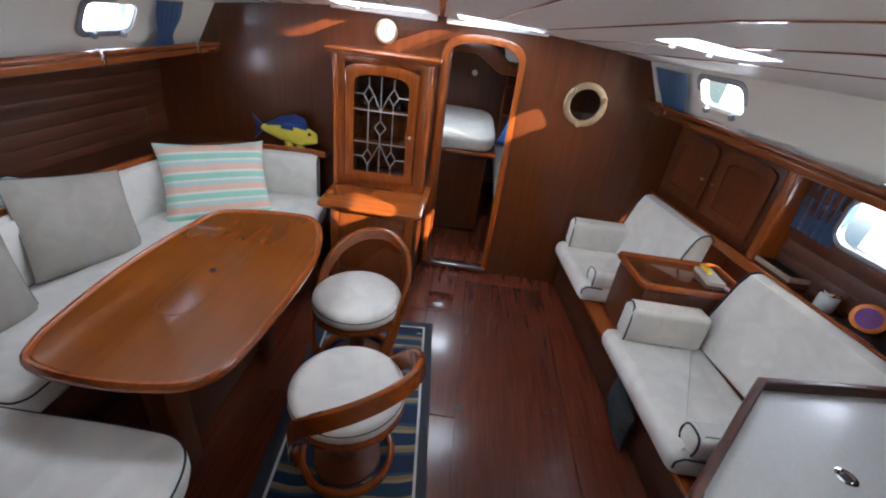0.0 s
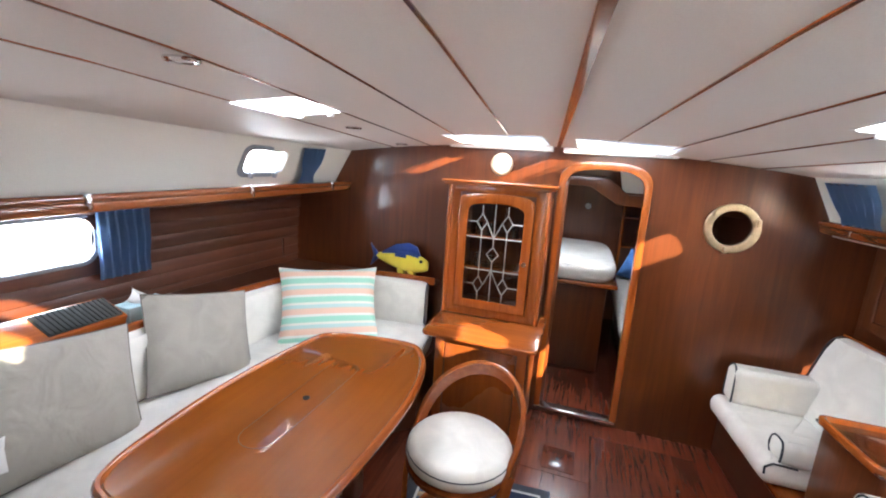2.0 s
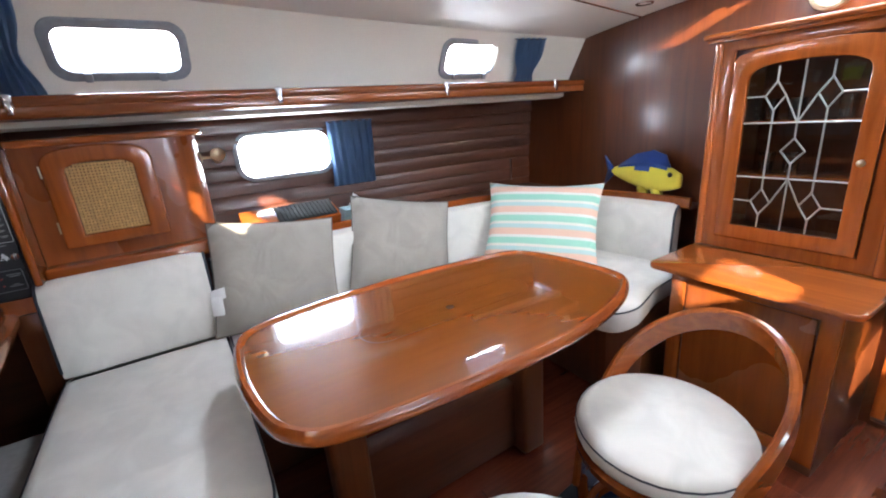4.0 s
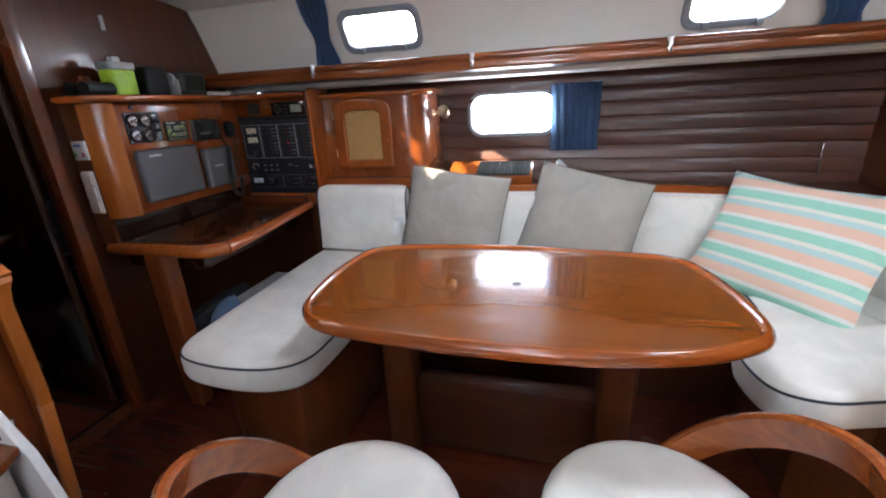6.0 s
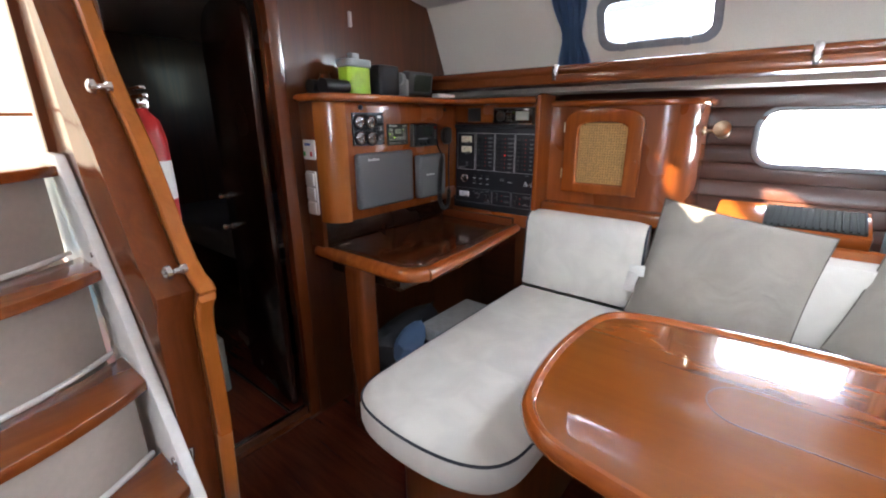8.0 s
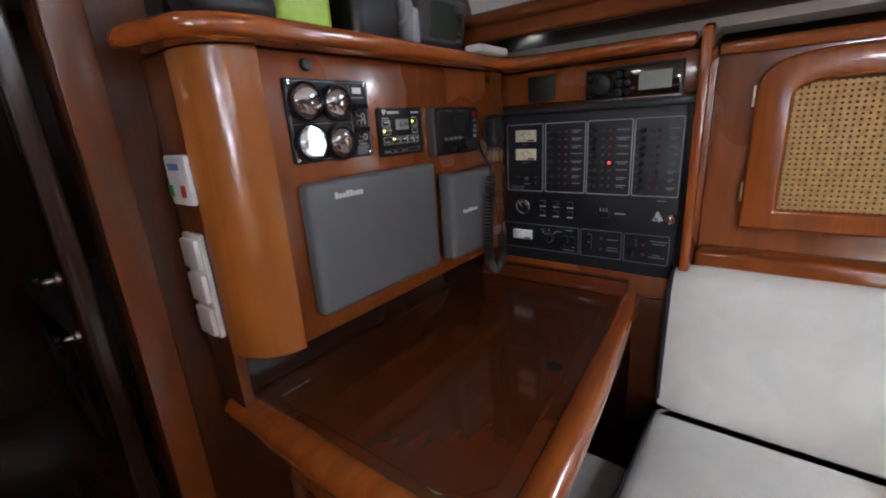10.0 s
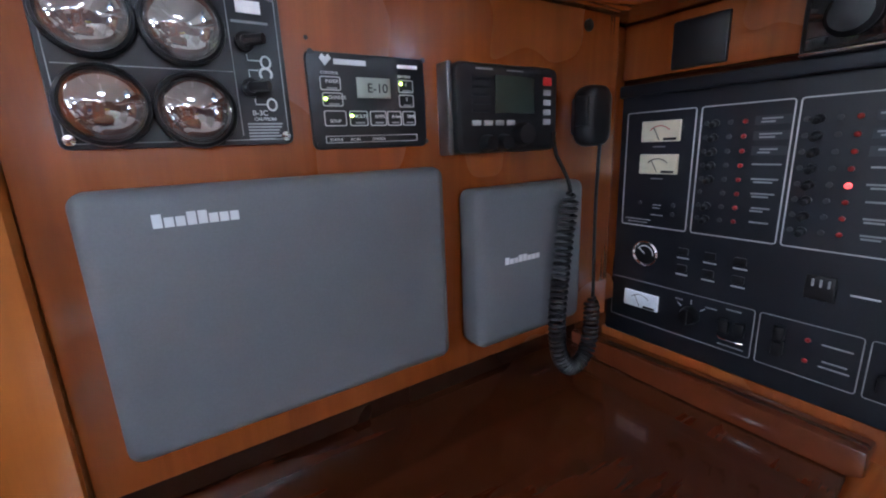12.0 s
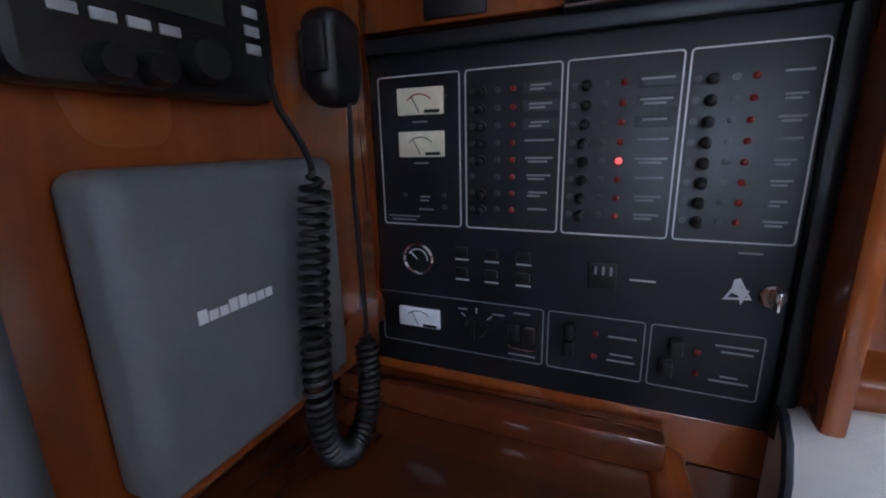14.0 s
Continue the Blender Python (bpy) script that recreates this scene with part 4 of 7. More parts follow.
# round clock on the bulkhead
clock = thing("wall_clock", (-0.268, 3.19, 1.79), "round brass clock with a white face on the bulkhead", "clock")
part("case", lathe([(0.045, 0), (0.072, -0.004), (0.078, -0.02), (0.074, -0.034), (0.062, -0.036), (0.058, -0.026)], 36, (-0.268, FORE - 0.001, 1.79), "y"), BRASS, clock)
part("face", lathe([(0.059, -0.0275), (0.057, -0.028), (0.002, -0.0285)], 32, (-0.268, FORE - 0.001, 1.79), "y"), plain("white_enamel", (0.88, 0.88, 0.87), 0.3), clock, "plain white clock face")
part("clock_hand", box(-0.270, -0.266, 3.1685, 3.1700, 1.79, 1.828, 0.0005), BLACK, clock)
part("clock_hand", box(-0.268, -0.241, 3.1675, 3.1683, 1.788, 1.792, 0.0005), BLACK, clock)

# porthole ring
PORT_GLASS = thin_glass("porthole_glass", 0.12)
ring = thing("porthole", (1.165, FORE, 1.495), "round brass porthole in the bulkhead", "porthole", kind="structure")
part("flange", slab(circle(1.165, 1.495, 0.150, 40), "y", FORE - 0.026, FORE - 0.002, [circle(1.165, 1.495, 0.106, 40)], 0.007, 3), BRASS, ring)
for a in (20, 140, 260):
    x, z = 1.165 + 0.133 * math.cos(radians(a)), 1.495 + 0.133 * math.sin(radians(a))
    part("dog", merged(box(x - 0.012, x + 0.012, FORE - 0.05, FORE - 0.02, z - 0.022, z + 0.022, 0.006)), BRASS, ring)
pg = part("pane", lathe([(0.106, 0.0), (0.106, 0.004), (0.001, 0.004)], 32, (1.165, FORE, 1.495), "y"), PORT_GLASS, ring, smooth=False)
pg.visible_shadow = False


# tub chairs of bent wood
def tub_chair():
    c = thing("tub_chair", (0, 0, 0), "bent teak tub chair with a round white seat", "chair", "chairs by the table")
    bm, edge = soft(circle(0, 0, 0.252, 32), 0.405, 0.50, 0.04)
    part("seat", bm, WHITE_CLOTH, c, "white padded seat")
    part("piping", tube([(x, y, z - 0.012) for x, y, z in edge], 0.005, 6, True), PIPING, c, "navy piping cord")
    part("seat_base", lathe([(0.10, 0.355), (0.22, 0.365), (0.25, 0.38), (0.252, 0.402), (0.2, 0.406)], 36), TRIM_X, c)
    pts, outs = [], []
    for i in range(41):
        s = -1 + 2 * i / 40
        a = s * radians(122)
        z = 0.10 + 0.625 * max(0.0, math.cos(s * math.pi / 2)) ** 0.75
        r = 0.272 + 0.055 * max(0.0, (z - 0.45) / 0.3) - 0.02 * abs(s)
        pts.append((r * math.cos(a), r * math.sin(a), z))
        outs.append((math.cos(a), math.sin(a), 0.25))
    part("hoop", ribbon(pts, outs, 0.082, 0.026), TRIM_X, c, "bent teak back hoop")
    part("base_ring", ribbon([(0.21 * math.cos(radians(a)), 0.21 * math.sin(radians(a)), 0.03) for a in range(-140, 141, 10)], [(math.cos(radians(a)), math.sin(radians(a)), 0) for a in range(-140, 141, 10)], 0.05, 0.03), TRIM_X, c)
    part("pedestal", lathe([(0.16, 0.005), (0.16, 0.02), (0.05, 0.05), (0.04, 0.34), (0.11, 0.36)], 24), MAHOGANY, c)
    for sgn in (-1, 1):
        a = radians(122) * sgn
        part("foot", tube([(0.24 * math.cos(a), 0.24 * math.sin(a), 0.12), (0.23 * math.cos(a), 0.23 * math.sin(a), 0.012)], 0.022, 10), TRIM_X, c)
    return c


chair = tub_chair()
chair.matrix_basis = pose(-0.115, 1.95, 0.012, 0, 0, 76)
copy_thing(chair, pose(0.02, 1.295, 0.012, 0, 0, -36))


# rug
def rug_pattern():
    m, nt, bs = nodes_of("woven_rug")
    v = coords(nt, (1, 1, 1))
    w = node(nt, "ShaderNodeTexVoronoi", Scale=9.0)
    nt.links.new(coords(nt, (0.55, 1.5, 1)), w.inputs["Vector"])
    st = node(nt, "ShaderNodeTexWave", Scale=1.3, Distortion=4.0, Detail=2.0)
    st.bands_direction = "Y"
    nt.links.new(v, st.inputs["Vector"])
    r = nt.nodes.new("ShaderNodeValToRGB")
    r.color_ramp.interpolation = "CONSTANT"
    cols = [(0.0, (0.016, 0.03, 0.07)), (0.3, (0.03, 0.08, 0.15)), (0.48, (0.24, 0.17, 0.09)), (0.7, (0.30, 0.23, 0.14)), (0.86, (0.02, 0.05, 0.10))]
    while len(r.color_ramp.elements) < len(cols):
        r.color_ramp.elements.new(0.5)
    for e, (p, c) in zip(r.color_ramp.elements, cols):
        e.position, e.color = p, (*c, 1)
    nt.links.new(st.outputs["Fac"], r.inputs[0])
    mix = nt.nodes.new("ShaderNodeMix")
    mix.data_type = "RGBA"
    nt.links.new(ramp(nt, w.outputs["Distance"], [(0.10, (1, 1, 1)), (0.16, (0, 0, 0))]), mix.inputs[0])
    nt.links.new(r.outputs[0], mix.inputs[6])
    mix.inputs[7].default_value = (0.38, 0.42, 0.42, 1)
    nt.links.new(mix.outputs[2], bs.inputs["Base Color"])
    bs.inputs["Roughness"].default_value = 0.95
    n = node(nt, "ShaderNodeTexNoise", Scale=400.0)
    nt.links.new(v, n.inputs["Vector"])
    bump(nt, bs, n.outputs["Fac"], 0.5, 0.003)
    return m


rug = thing("rug", (0.0, 1.55, 0), "woven blue and tan rug with a fish pattern and navy border", "rug")
part("carpet", box(-0.36, 0.31, 0.83, 2.31, 0.0, 0.010, 0.003), rug_pattern(), rug)
part("border", slab([(-0.42, 0.76), (0.36, 0.76), (0.36, 2.36), (-0.42, 2.36)], "z", 0.0, 0.011, [[(-0.359, 0.831), (0.309, 0.831), (0.309, 2.309), (-0.359, 2.309)]], 0.003), PIPING, rug, "navy woven border")
part("inner_border", slab([(-0.358, 0.832), (0.308, 0.832), (0.308, 2.308), (-0.358, 2.308)], "z", 0.008, 0.0125, [[(-0.345, 0.845), (0.295, 0.845), (0.295, 2.295), (-0.345, 2.295)]]), CREAM_CLOTH, rug, "pale inner stripe")
rug.matrix_basis = pose(0.03, 1.55, 0, 0, 0, 5)


# ---- chart table ----
NAV = -0.10                       # face of the instrument fascia
ON_FACE = Matrix(((-1, 0, 0, 0), (0, 0, 1, 0), (0, 1, 0, 0), (0, 0, 0, 1)))
ON_PANEL = Matrix(((0, 0, 1, 0), (1, 0, 0, 0), (0, 1, 0, 0), (0, 0, 0, 1)))


def on_face(x, z, y=NAV):
    return Matrix.Translation((x, y, z)) @ ON_FACE


def on_panel(y, z, x):
    return Matrix.Translation((x, y, z)) @ ON_PANEL


con = thing("instrument_console", (-1.2, -0.18, 0.97), "teak instrument console above the chart table", "console")
part("fascia", merged(box(-1.525, -0.813, AFT + 0.002, NAV, 0.968, 1.446, 0.003), box(-1.60, -1.5245, AFT + 0.002, NAV - 0.036, 0.968, 1.446, 0.003)), FACIA, con)
corner = [(-0.812, NAV + 0.002)]
corner += [(-0.81 + 0.082 * math.sin(radians(a)), -0.180 + 0.094 * math.cos(radians(a))) for a in range(0, 91, 9)] + [(-0.728, -0.185), (-0.80, -0.19), (-0.811, AFT + 0.002)]
part("rounded_corner", slab(corner, "z", 0.968, 1.446), COLUMN, con, "pale rounded teak corner post")
# recess under the fascia: the dark colour stands in for its shade
part("lower_back", box(-1.60, -0.75, AFT + 0.002, -0.225, 0.852, 0.967, 0.002), SHADED_WOOD, con)
part("side_panel", box(-0.748, -0.729, AFT + 0.002, -0.186, 0.852, 1.446, 0.002), MAHOGANY, con, "dark mahogany end panel")
top = rounded([(-0.70, -0.25), (-0.695, -0.14), (-0.72, -0.075), (-0.80, -0.045), (-1.0, -0.045), (-1.3, -0.055), (-1.47, -0.06), (-1.50, -0.02), (-1.515, 0.05), (-1.53, 0.33), (-1.58, 0.35), (-1.72, 0.35), (-1.74, 0.0), (-1.74, -0.25), (-1.6, -0.275), (-1.0, -0.275)], 4)
part("top_shelf", slab(top[::-1], "z", 1.448, 1.478, bev=0.013, seg=3), TRIM_X, con, "rounded teak shelf")

side = thing("switchboard_surround", (-1.62, 0.1, 0.9), "teak surround of the switchboard by the hull", "surround")
part("upper_rail", box(-1.625, -1.592, -0.16, 0.362, 1.36, 1.447, 0.004), FACIA, side)
part("back_board", box(-1.68, -1.626, -0.27, 0.362, 0.84, 1.447, 0.002), MAHOGANY, side)
part("filler", box(-1.625, -1.602, -0.16, 0.36, 0.84, 0.902, 0.002), FACIA, side)
part("lower_panel", box(-1.63, -1.602, 0.255, 0.362, 0.45, 0.838, 0.002), MAHOGANY, side)
part("divider", slab([(-1.79, 0.95), (-1.535, 0.95), (-1.535, 1.48), (-1.56, 1.49), (-1.79, 1.49)], "y", 0.364, 0.386, bev=0.006), TRIM, side, "upright teak divider")
part("grille", box(-1.594, -1.588, -0.053, 0.025, 1.365, 1.432, 0.002), BLACK, side, "small black speaker grille")

# car radio with the mirrored face
radio = thing("car_radio", (-1.59, 0.2, 1.385), "black car radio with a glossy mirror-like face", "radio")
part("body", box(-1.60, -1.578, 0.096, 0.318, 1.345, 1.425, 0.004), BLACK, radio)
part("face_plate", box(-1.5785, -1.575, 0.102, 0.312, 1.352, 1.419, 0.002), plain("glossy_black_mirror", (0.10, 0.09, 0.085), 0.04, 0.9, 30.0, 0.05, 0.0), radio, "mirror-like face plate")
part("knob", lathe([(0.024, 0), (0.025, 0.006), (0.02, 0.014), (0.012, 0.016), (0.002, 0.0165)], 28, (-1.5748, 0.143, 1.385), "x"), BLACK, radio)
part("display", box(-1.5748, -1.574, 0.225, 0.295, 1.366, 1.406, 0.001), LCD, radio, "grey display")
for k in range(6):
    part("button", lathe([(0.0065, 0), (0.0065, 0.003), (0.004, 0.0045), (0.001, 0.0045)], 12, (-1.5748, 0.18 + 0.019 * (k % 2), 1.365 + 0.02 * (k // 2)), "x"), BLACK, radio)
part("trim_strip", box(-1.5752, -1.573, 0.098, 0.316, 1.347, 1.3505, 0.001), CHROME, radio)
radio.matrix_basis = Matrix.Translation((0, 0.014, 0.006)) @ radio.matrix_basis

# switchboard
PX = -1.598
board = thing("switchboard", (PX, 0.09, 1.12), "black electrical switchboard with rows of switches and meters", "switchboard")
part("plate", box(PX - 0.03, PX, -0.155, 0.335, 0.903, 1.352, 0.004), PANEL_BLACK, board)
part("top_edge", box(PX - 0.002, PX + 0.012, -0.155, 0.335, 1.333, 1.352, 0.004), PANEL_BLACK, board)
part("side_edge", box(PX - 0.002, PX + 0.012, 0.318, 0.336, 0.903, 1.332, 0.004), PANEL_BLACK, board)


def outline(y0, y1, z0, z1, w=0.0016, material=None):
    r = min(0.004, (y1 - y0) / 4)
    part("outline", slab(round_rect(y0, y1, z0, z1, r, 2), "x", PX + 0.0002, PX + 0.0009, [round_rect(y0 + w, y1 - w, z0 + w, z1 - w, r * 0.6, 2)]), material or INK, board, "thin white printed frame", False)


def bar(y0, z, w, h=0.0022, material=None):
    part("label", box(PX + 0.0002, PX + 0.0009, y0, y0 + w, z - h / 2, z + h / 2, 0), material or INK_DIM, board, smooth=False)


for y0, y1 in ((-0.132, -0.022), (-0.016, 0.094), (0.098, 0.206), (0.210, 0.314)):
    outline(y0, y1, 1.116, 1.308)
for y0, y1 in ((-0.143, 0.083), (0.088, 0.195), (0.200, 0.305)):
    outline(y0, y1, 0.938, 1.016, 0.0012, INK_DIM)

switch_bm = lathe([(0.0075, 0.0), (0.0075, 0.003), (0.005, 0.004), (0.004, 0.007), (0.0055, 0.017), (0.005, 0.019), (0.001, 0.0195)], 12, (0, 0, 0), "x")
switch_mesh = bpy.data.meshes.new("switch")
for v in switch_bm.verts:
    v.co *= 0.75
for f in switch_bm.faces:
    f.smooth = True
switch_bm.to_mesh(switch_mesh)
switch_mesh.materials.append(BLACK)
screw_bm = lathe([(0.0035, 0.0), (0.0035, 0.0012), (0.001, 0.0014)], 10, (0, 0, 0), "x")
screw_mesh = bpy.data.meshes.new("screw")
screw_bm.to_mesh(screw_mesh)
screw_mesh.materials.append(plain("dark_screw", (0.08, 0.08, 0.085), 0.4, 0.6))
LED = plain("red_lens", (0.30, 0.015, 0.012), 0.3)
lamp_bm = lathe([(0.0032, 0.0), (0.0032, 0.0015), (0.0015, 0.0028), (0.0004, 0.003)], 10, (0, 0, 0), "x")
lamp_mesh = bpy.data.meshes.new("indicator")
lamp_bm.to_mesh(lamp_mesh)
lamp_mesh.materials.append(LED)


def under(name, data, parent, place, turn=(0, 0, 0)):
    ob = new(name, data)
    ob.parent = parent
    ob.matrix_basis = base_of(parent).inverted() @ pose(*place, *turn)
    return ob


rng = random.Random(4)
for col, (ys, yl, yt, wt) in enumerate(((0.004, 0.041, 0.054, 0.034), (0.118, 0.154, 0.168, 0.032), (0.230, 0.264, 0.284, 0.022))):
    for k in range(8):
        z = 1.283 - 0.0202 * k - 0.002 * col
        if not (col == 0 and k == 5):
            under("switch", switch_mesh, board, (PX, ys, z), (0, 14, 0))
        under("screw", screw_mesh, board, (PX, ys - 0.012, z))
        under("screw", screw_mesh, board, (PX, ys + 0.019, z))
        if not (col == 1 and k == 4):
            under("indicator", lamp_mesh, board, (PX, yl, z))
        w = wt * rng.uniform(0.55, 1.0)
        if k < 4 and col < 2:
            part("label_plate", box(PX + 0.0001, PX + 0.0006, yt - 0.002, yt + wt + 0.003, z - 0.006, z + 0.006, 0), plain("label_tape", (0.035, 0.037, 0.045), 0.5), board, smooth=False) if k < 3 else None
        bar(yt + (wt - w) / 2, z + 0.002, w)
        if rng.random() < 0.6:
            bar(yt + wt * 0.15, z - 0.0022, w * 0.7)
part("indicator_lit", lathe([(0.0036, 0.0), (0.0036, 0.0018), (0.0015, 0.003), (0.0004, 0.0032)], 12, (PX, 0.154, 1.283 - 0.0202 * 4 - 0.002), "x"), glow("lit_red_lamp", (1.0, 0.06, 0.05), 0.3), board, "lit red indicator lamp")
for z0, z1, face in ((1.259, 1.292, METER), (1.207, 1.239, METER), (0.967, 0.996, METER_WHITE)):
    y0, y1 = (-0.103, -0.042) if z0 > 1.1 else (-0.115, -0.054)
    m = part("meter", box(PX, PX + 0.006, y0, y1, z0, z1, 0.0015), face, board, "pale meter face")
    arc = [(PX + 0.0068, (y0 + y1) / 2 + 0.021 * math.sin(radians(a)), z0 + 0.004 + 0.021 * math.cos(radians(a))) for a in range(-48, 49, 8)]
    part("scale", tube(arc, 0.0007, 4), RED if z0 > 1.25 else BLACK, m)
    part("needle", tube([(PX + 0.0072, (y0 + y1) / 2, z0 + 0.003), (PX + 0.0072, (y0 + y1) / 2 - 0.010, z0 + 0.023)], 0.0006, 4), BLACK, m)
    part("base_bar", box(PX + 0.0062, PX + 0.0068, y1 - 0.024, y1 - 0.004, z0 + 0.002, z0 + 0.006, 0), BLACK, m, smooth=False)
for y, z, w in ((-0.085, 1.251, 0.02), (-0.085, 1.199, 0.02), (-0.078, 1.155, 0.014), (-0.078, 1.150, 0.012), (-0.08, 1.138, 0.02), (-0.125, 1.128, 0.045), (-0.12, 1.123, 0.035)):
    bar(y, z, w, 0.0018)
for y, z in ((-0.1, 1.157), (-0.045, 1.157), (-0.045, 1.142), (-0.042, 1.28)):
    under("screw", screw_mesh, board, (PX, y, z))
# tank gauge
ga = part("tank_gauge", lathe([(0.022, 0), (0.0225, 0.005), (0.020, 0.007), (0.018, 0.004)], 28, (PX, -0.083, 1.069), "x"), CHROME, board)
part("dial", lathe([(0.0185, 0.0042), (0.001, 0.0044)], 24, (PX, -0.083, 1.069), "x"), BLACK, ga)
part("scale", tube([(PX + 0.005, -0.083 + 0.014 * math.sin(radians(a)), 1.069 + 0.014 * math.cos(radians(a))) for a in range(-60, 100, 12)], 0.0009, 4), INK, ga)
part("needle", tube([(PX + 0.0055, -0.083, 1.069), (PX + 0.0055, -0.094, 1.079)], 0.0008, 4), INK, ga)
for y in (-0.022, 0.017, 0.057):
    for z in (1.084, 1.056):
        part("push_button", box(PX, PX + 0.006, y - 0.008, y + 0.008, z - 0.006, z + 0.006, 0.0015), BLACK, board)
        bar(y - 0.009, z - 0.0115, 0.018, 0.002, INK)
part("socket", box(PX, PX + 0.004, 0.131, 0.161, 1.052, 1.084, 0.002), BLACK, board)
for k in range(3):
    part("socket_pin", box(PX + 0.004, PX + 0.0062, 0.1375 + 0.008 * k, 0.140 + 0.008 * k, 1.070, 1.080, 0.0005), INK_DIM, board)
bar(0.174, 1.066, 0.026, 0.002, INK)
warn = part("warning_sign", slab([(0.262, 1.054), (0.287, 1.056), (0.275, 1.079)], "x", PX + 0.0002, PX + 0.0009, [[(0.266, 1.0565), (0.2835, 1.058), (0.275, 1.0745)]]), INK, board, "white lightning warning triangle", False)
part("bolt_mark", slab([(0.270, 1.077), (0.275, 1.079), (0.277, 1.068), (0.284, 1.066), (0.278, 1.050), (0.275, 1.060), (0.268, 1.063)], "x", PX + 0.001, PX + 0.0016), INK, warn, "", False)
lock = part("lock", lathe([(0.012, 0), (0.012, 0.006), (0.010, 0.008), (0.001, 0.008)], 24, (PX, 0.303, 1.063), "x"), CHROME, board, "chrome lock with a key")
part("key", box(PX + 0.008, PX + 0.024, 0.301, 0.305, 1.053, 1.073, 0.001), CHROME, lock)
part("rotary_knob", merged(lathe([(0.015, 0), (0.015, 0.004), (0.012, 0.014), (0.001, 0.0145)], 24, (PX, -0.003, 0.979), "x"), box(PX + 0.012, PX + 0.018, -0.005, -0.001, 0.966, 0.992, 0.001)), BLACK, board)
for a in (-50, 0, 50):
    part("tick", tube([(PX + 0.0008, -0.003 + 0.019 * math.sin(radians(a)), 0.979 + 0.019 * math.cos(radians(a))), (PX + 0.0008, -0.003 + 0.027 * math.sin(radians(a)), 0.979 + 0.027 * math.cos(radians(a)))], 0.0007, 4), INK, board)
for y in (0.047, 0.067):
    part("rocker", box(PX, PX + 0.008, y - 0.007, y + 0.007, 0.968, 0.990, 0.002), BLACK, board)
    bar(y - 0.004, 0.987, 0.008, 0.003, INK)
part("guard", tube([(PX + 0.006, 0.040, 0.963), (PX + 0.012, 0.046, 0.962), (PX + 0.012, 0.068, 0.961), (PX + 0.006, 0.074, 0.960)], 0.0012, 6), CHROME, board)
for y, z, w in ((-0.028, 1.002, 0.012), (0.018, 1.0, 0.016), (0.046, 1.006, 0.02), (0.04, 0.947, 0.034), (0.157, 0.992, 0.03), (0.16, 0.969, 0.024), (0.157, 0.961, 0.03), (0.262, 1.0, 0.038), (0.268, 0.993, 0.028), (0.27, 0.963, 0.016), (0.26, 0.957, 0.036), (0.27, 1.106, 0.02)):
    bar(y, z, w, 0.002)
for y, z in ((0.114, 0.994), (0.114, 0.971), (0.226, 0.992), (0.218, 0.965)):
    part("breaker", box(PX, PX + 0.012, y - 0.006, y + 0.006, z - 0.010, z + 0.010, 0.002), BLACK, board)
for y, z in ((0.143, 0.993), (0.143, 0.963), (0.247, 0.988), (0.247, 0.962)):
    under("indicator", lamp_mesh, board, (PX, y, z))
part("hinge", tube([(PX + 0.004, -0.157, 1.23), (PX + 0.004, -0.157, 1.275)], 0.0035, 8), CHROME, board)
part("hinge", tube([(PX + 0.004, -0.157, 0.99), (PX + 0.004, -0.157, 1.035)], 0.0035, 8), CHROME, board)

# engine gauge panel
ep = thing("engine_panel", (-0.952, NAV, 1.285), "black engine panel with four chrome-domed gauges", "instrument panel")
part("plate", slab(round_rect(-1.038, -0.866, 1.284, 1.416, 0.006, 3), "y", NAV, NAV + 0.006, bev=0.0015), BLACK, ep)
part("edge_line", slab(round_rect(-1.034, -0.870, 1.288, 1.412, 0.005, 3), "y", NAV + 0.0062, NAV + 0.0068, [round_rect(-1.0333, -0.8707, 1.2887, 1.4113, 0.005, 3)]), INK_DIM, ep, "thin printed edge line", False)
GAUGE = plain("gauge_dial", (0.12, 0.125, 0.13), 0.3, 0.4, 60.0, 0.1, 0.02)
DOME = thin_glass("gauge_dome", 0.36)
for gx, gz, dr in ((-0.899, 1.380, 35), (-0.960, 1.378, -50), (-0.899, 1.316, 0), (-0.960, 1.313, -55)):
    g = part("gauge", lathe([(0.030, 0.0), (0.031, 0.006), (0.030, 0.011), (0.0275, 0.013), (0.0265, 0.010), (0.026, 0.003)], 32, (gx, NAV + 0.006, gz), "y"), BLACK, ep)
    part("dial", lathe([(0.026, 0.0035), (0.001, 0.0037)], 28, (gx, NAV + 0.006, gz), "y"), GAUGE, g)
    d = part("dome", lathe([(0.0268, 0.010), (0.025, 0.0145), (0.020, 0.0185), (0.012, 0.021), (0.001, 0.022)], 28, (gx, NAV + 0.006, gz), "y"), DOME, g, "shiny domed glass")
    part("needle", tube([(gx, NAV + 0.0105, gz), (gx + 0.016 * math.sin(radians(-dr)), NAV + 0.0105, gz + 0.016 * math.cos(radians(dr)))], 0.0009, 5), INK, g)
    for a in range(-120, 121, 30):
        part("tick", tube([(gx - 0.019 * math.sin(radians(a)), NAV + 0.0102, gz + 0.019 * math.cos(radians(a))), (gx - 0.0225 * math.sin(radians(a)), NAV + 0.0102, gz + 0.0225 * math.cos(radians(a)))], 0.0006, 4), INK, g)
words("VOLT", 0.0055, on_face(-0.946, 1.309, NAV + 0.0102), INK, ep)
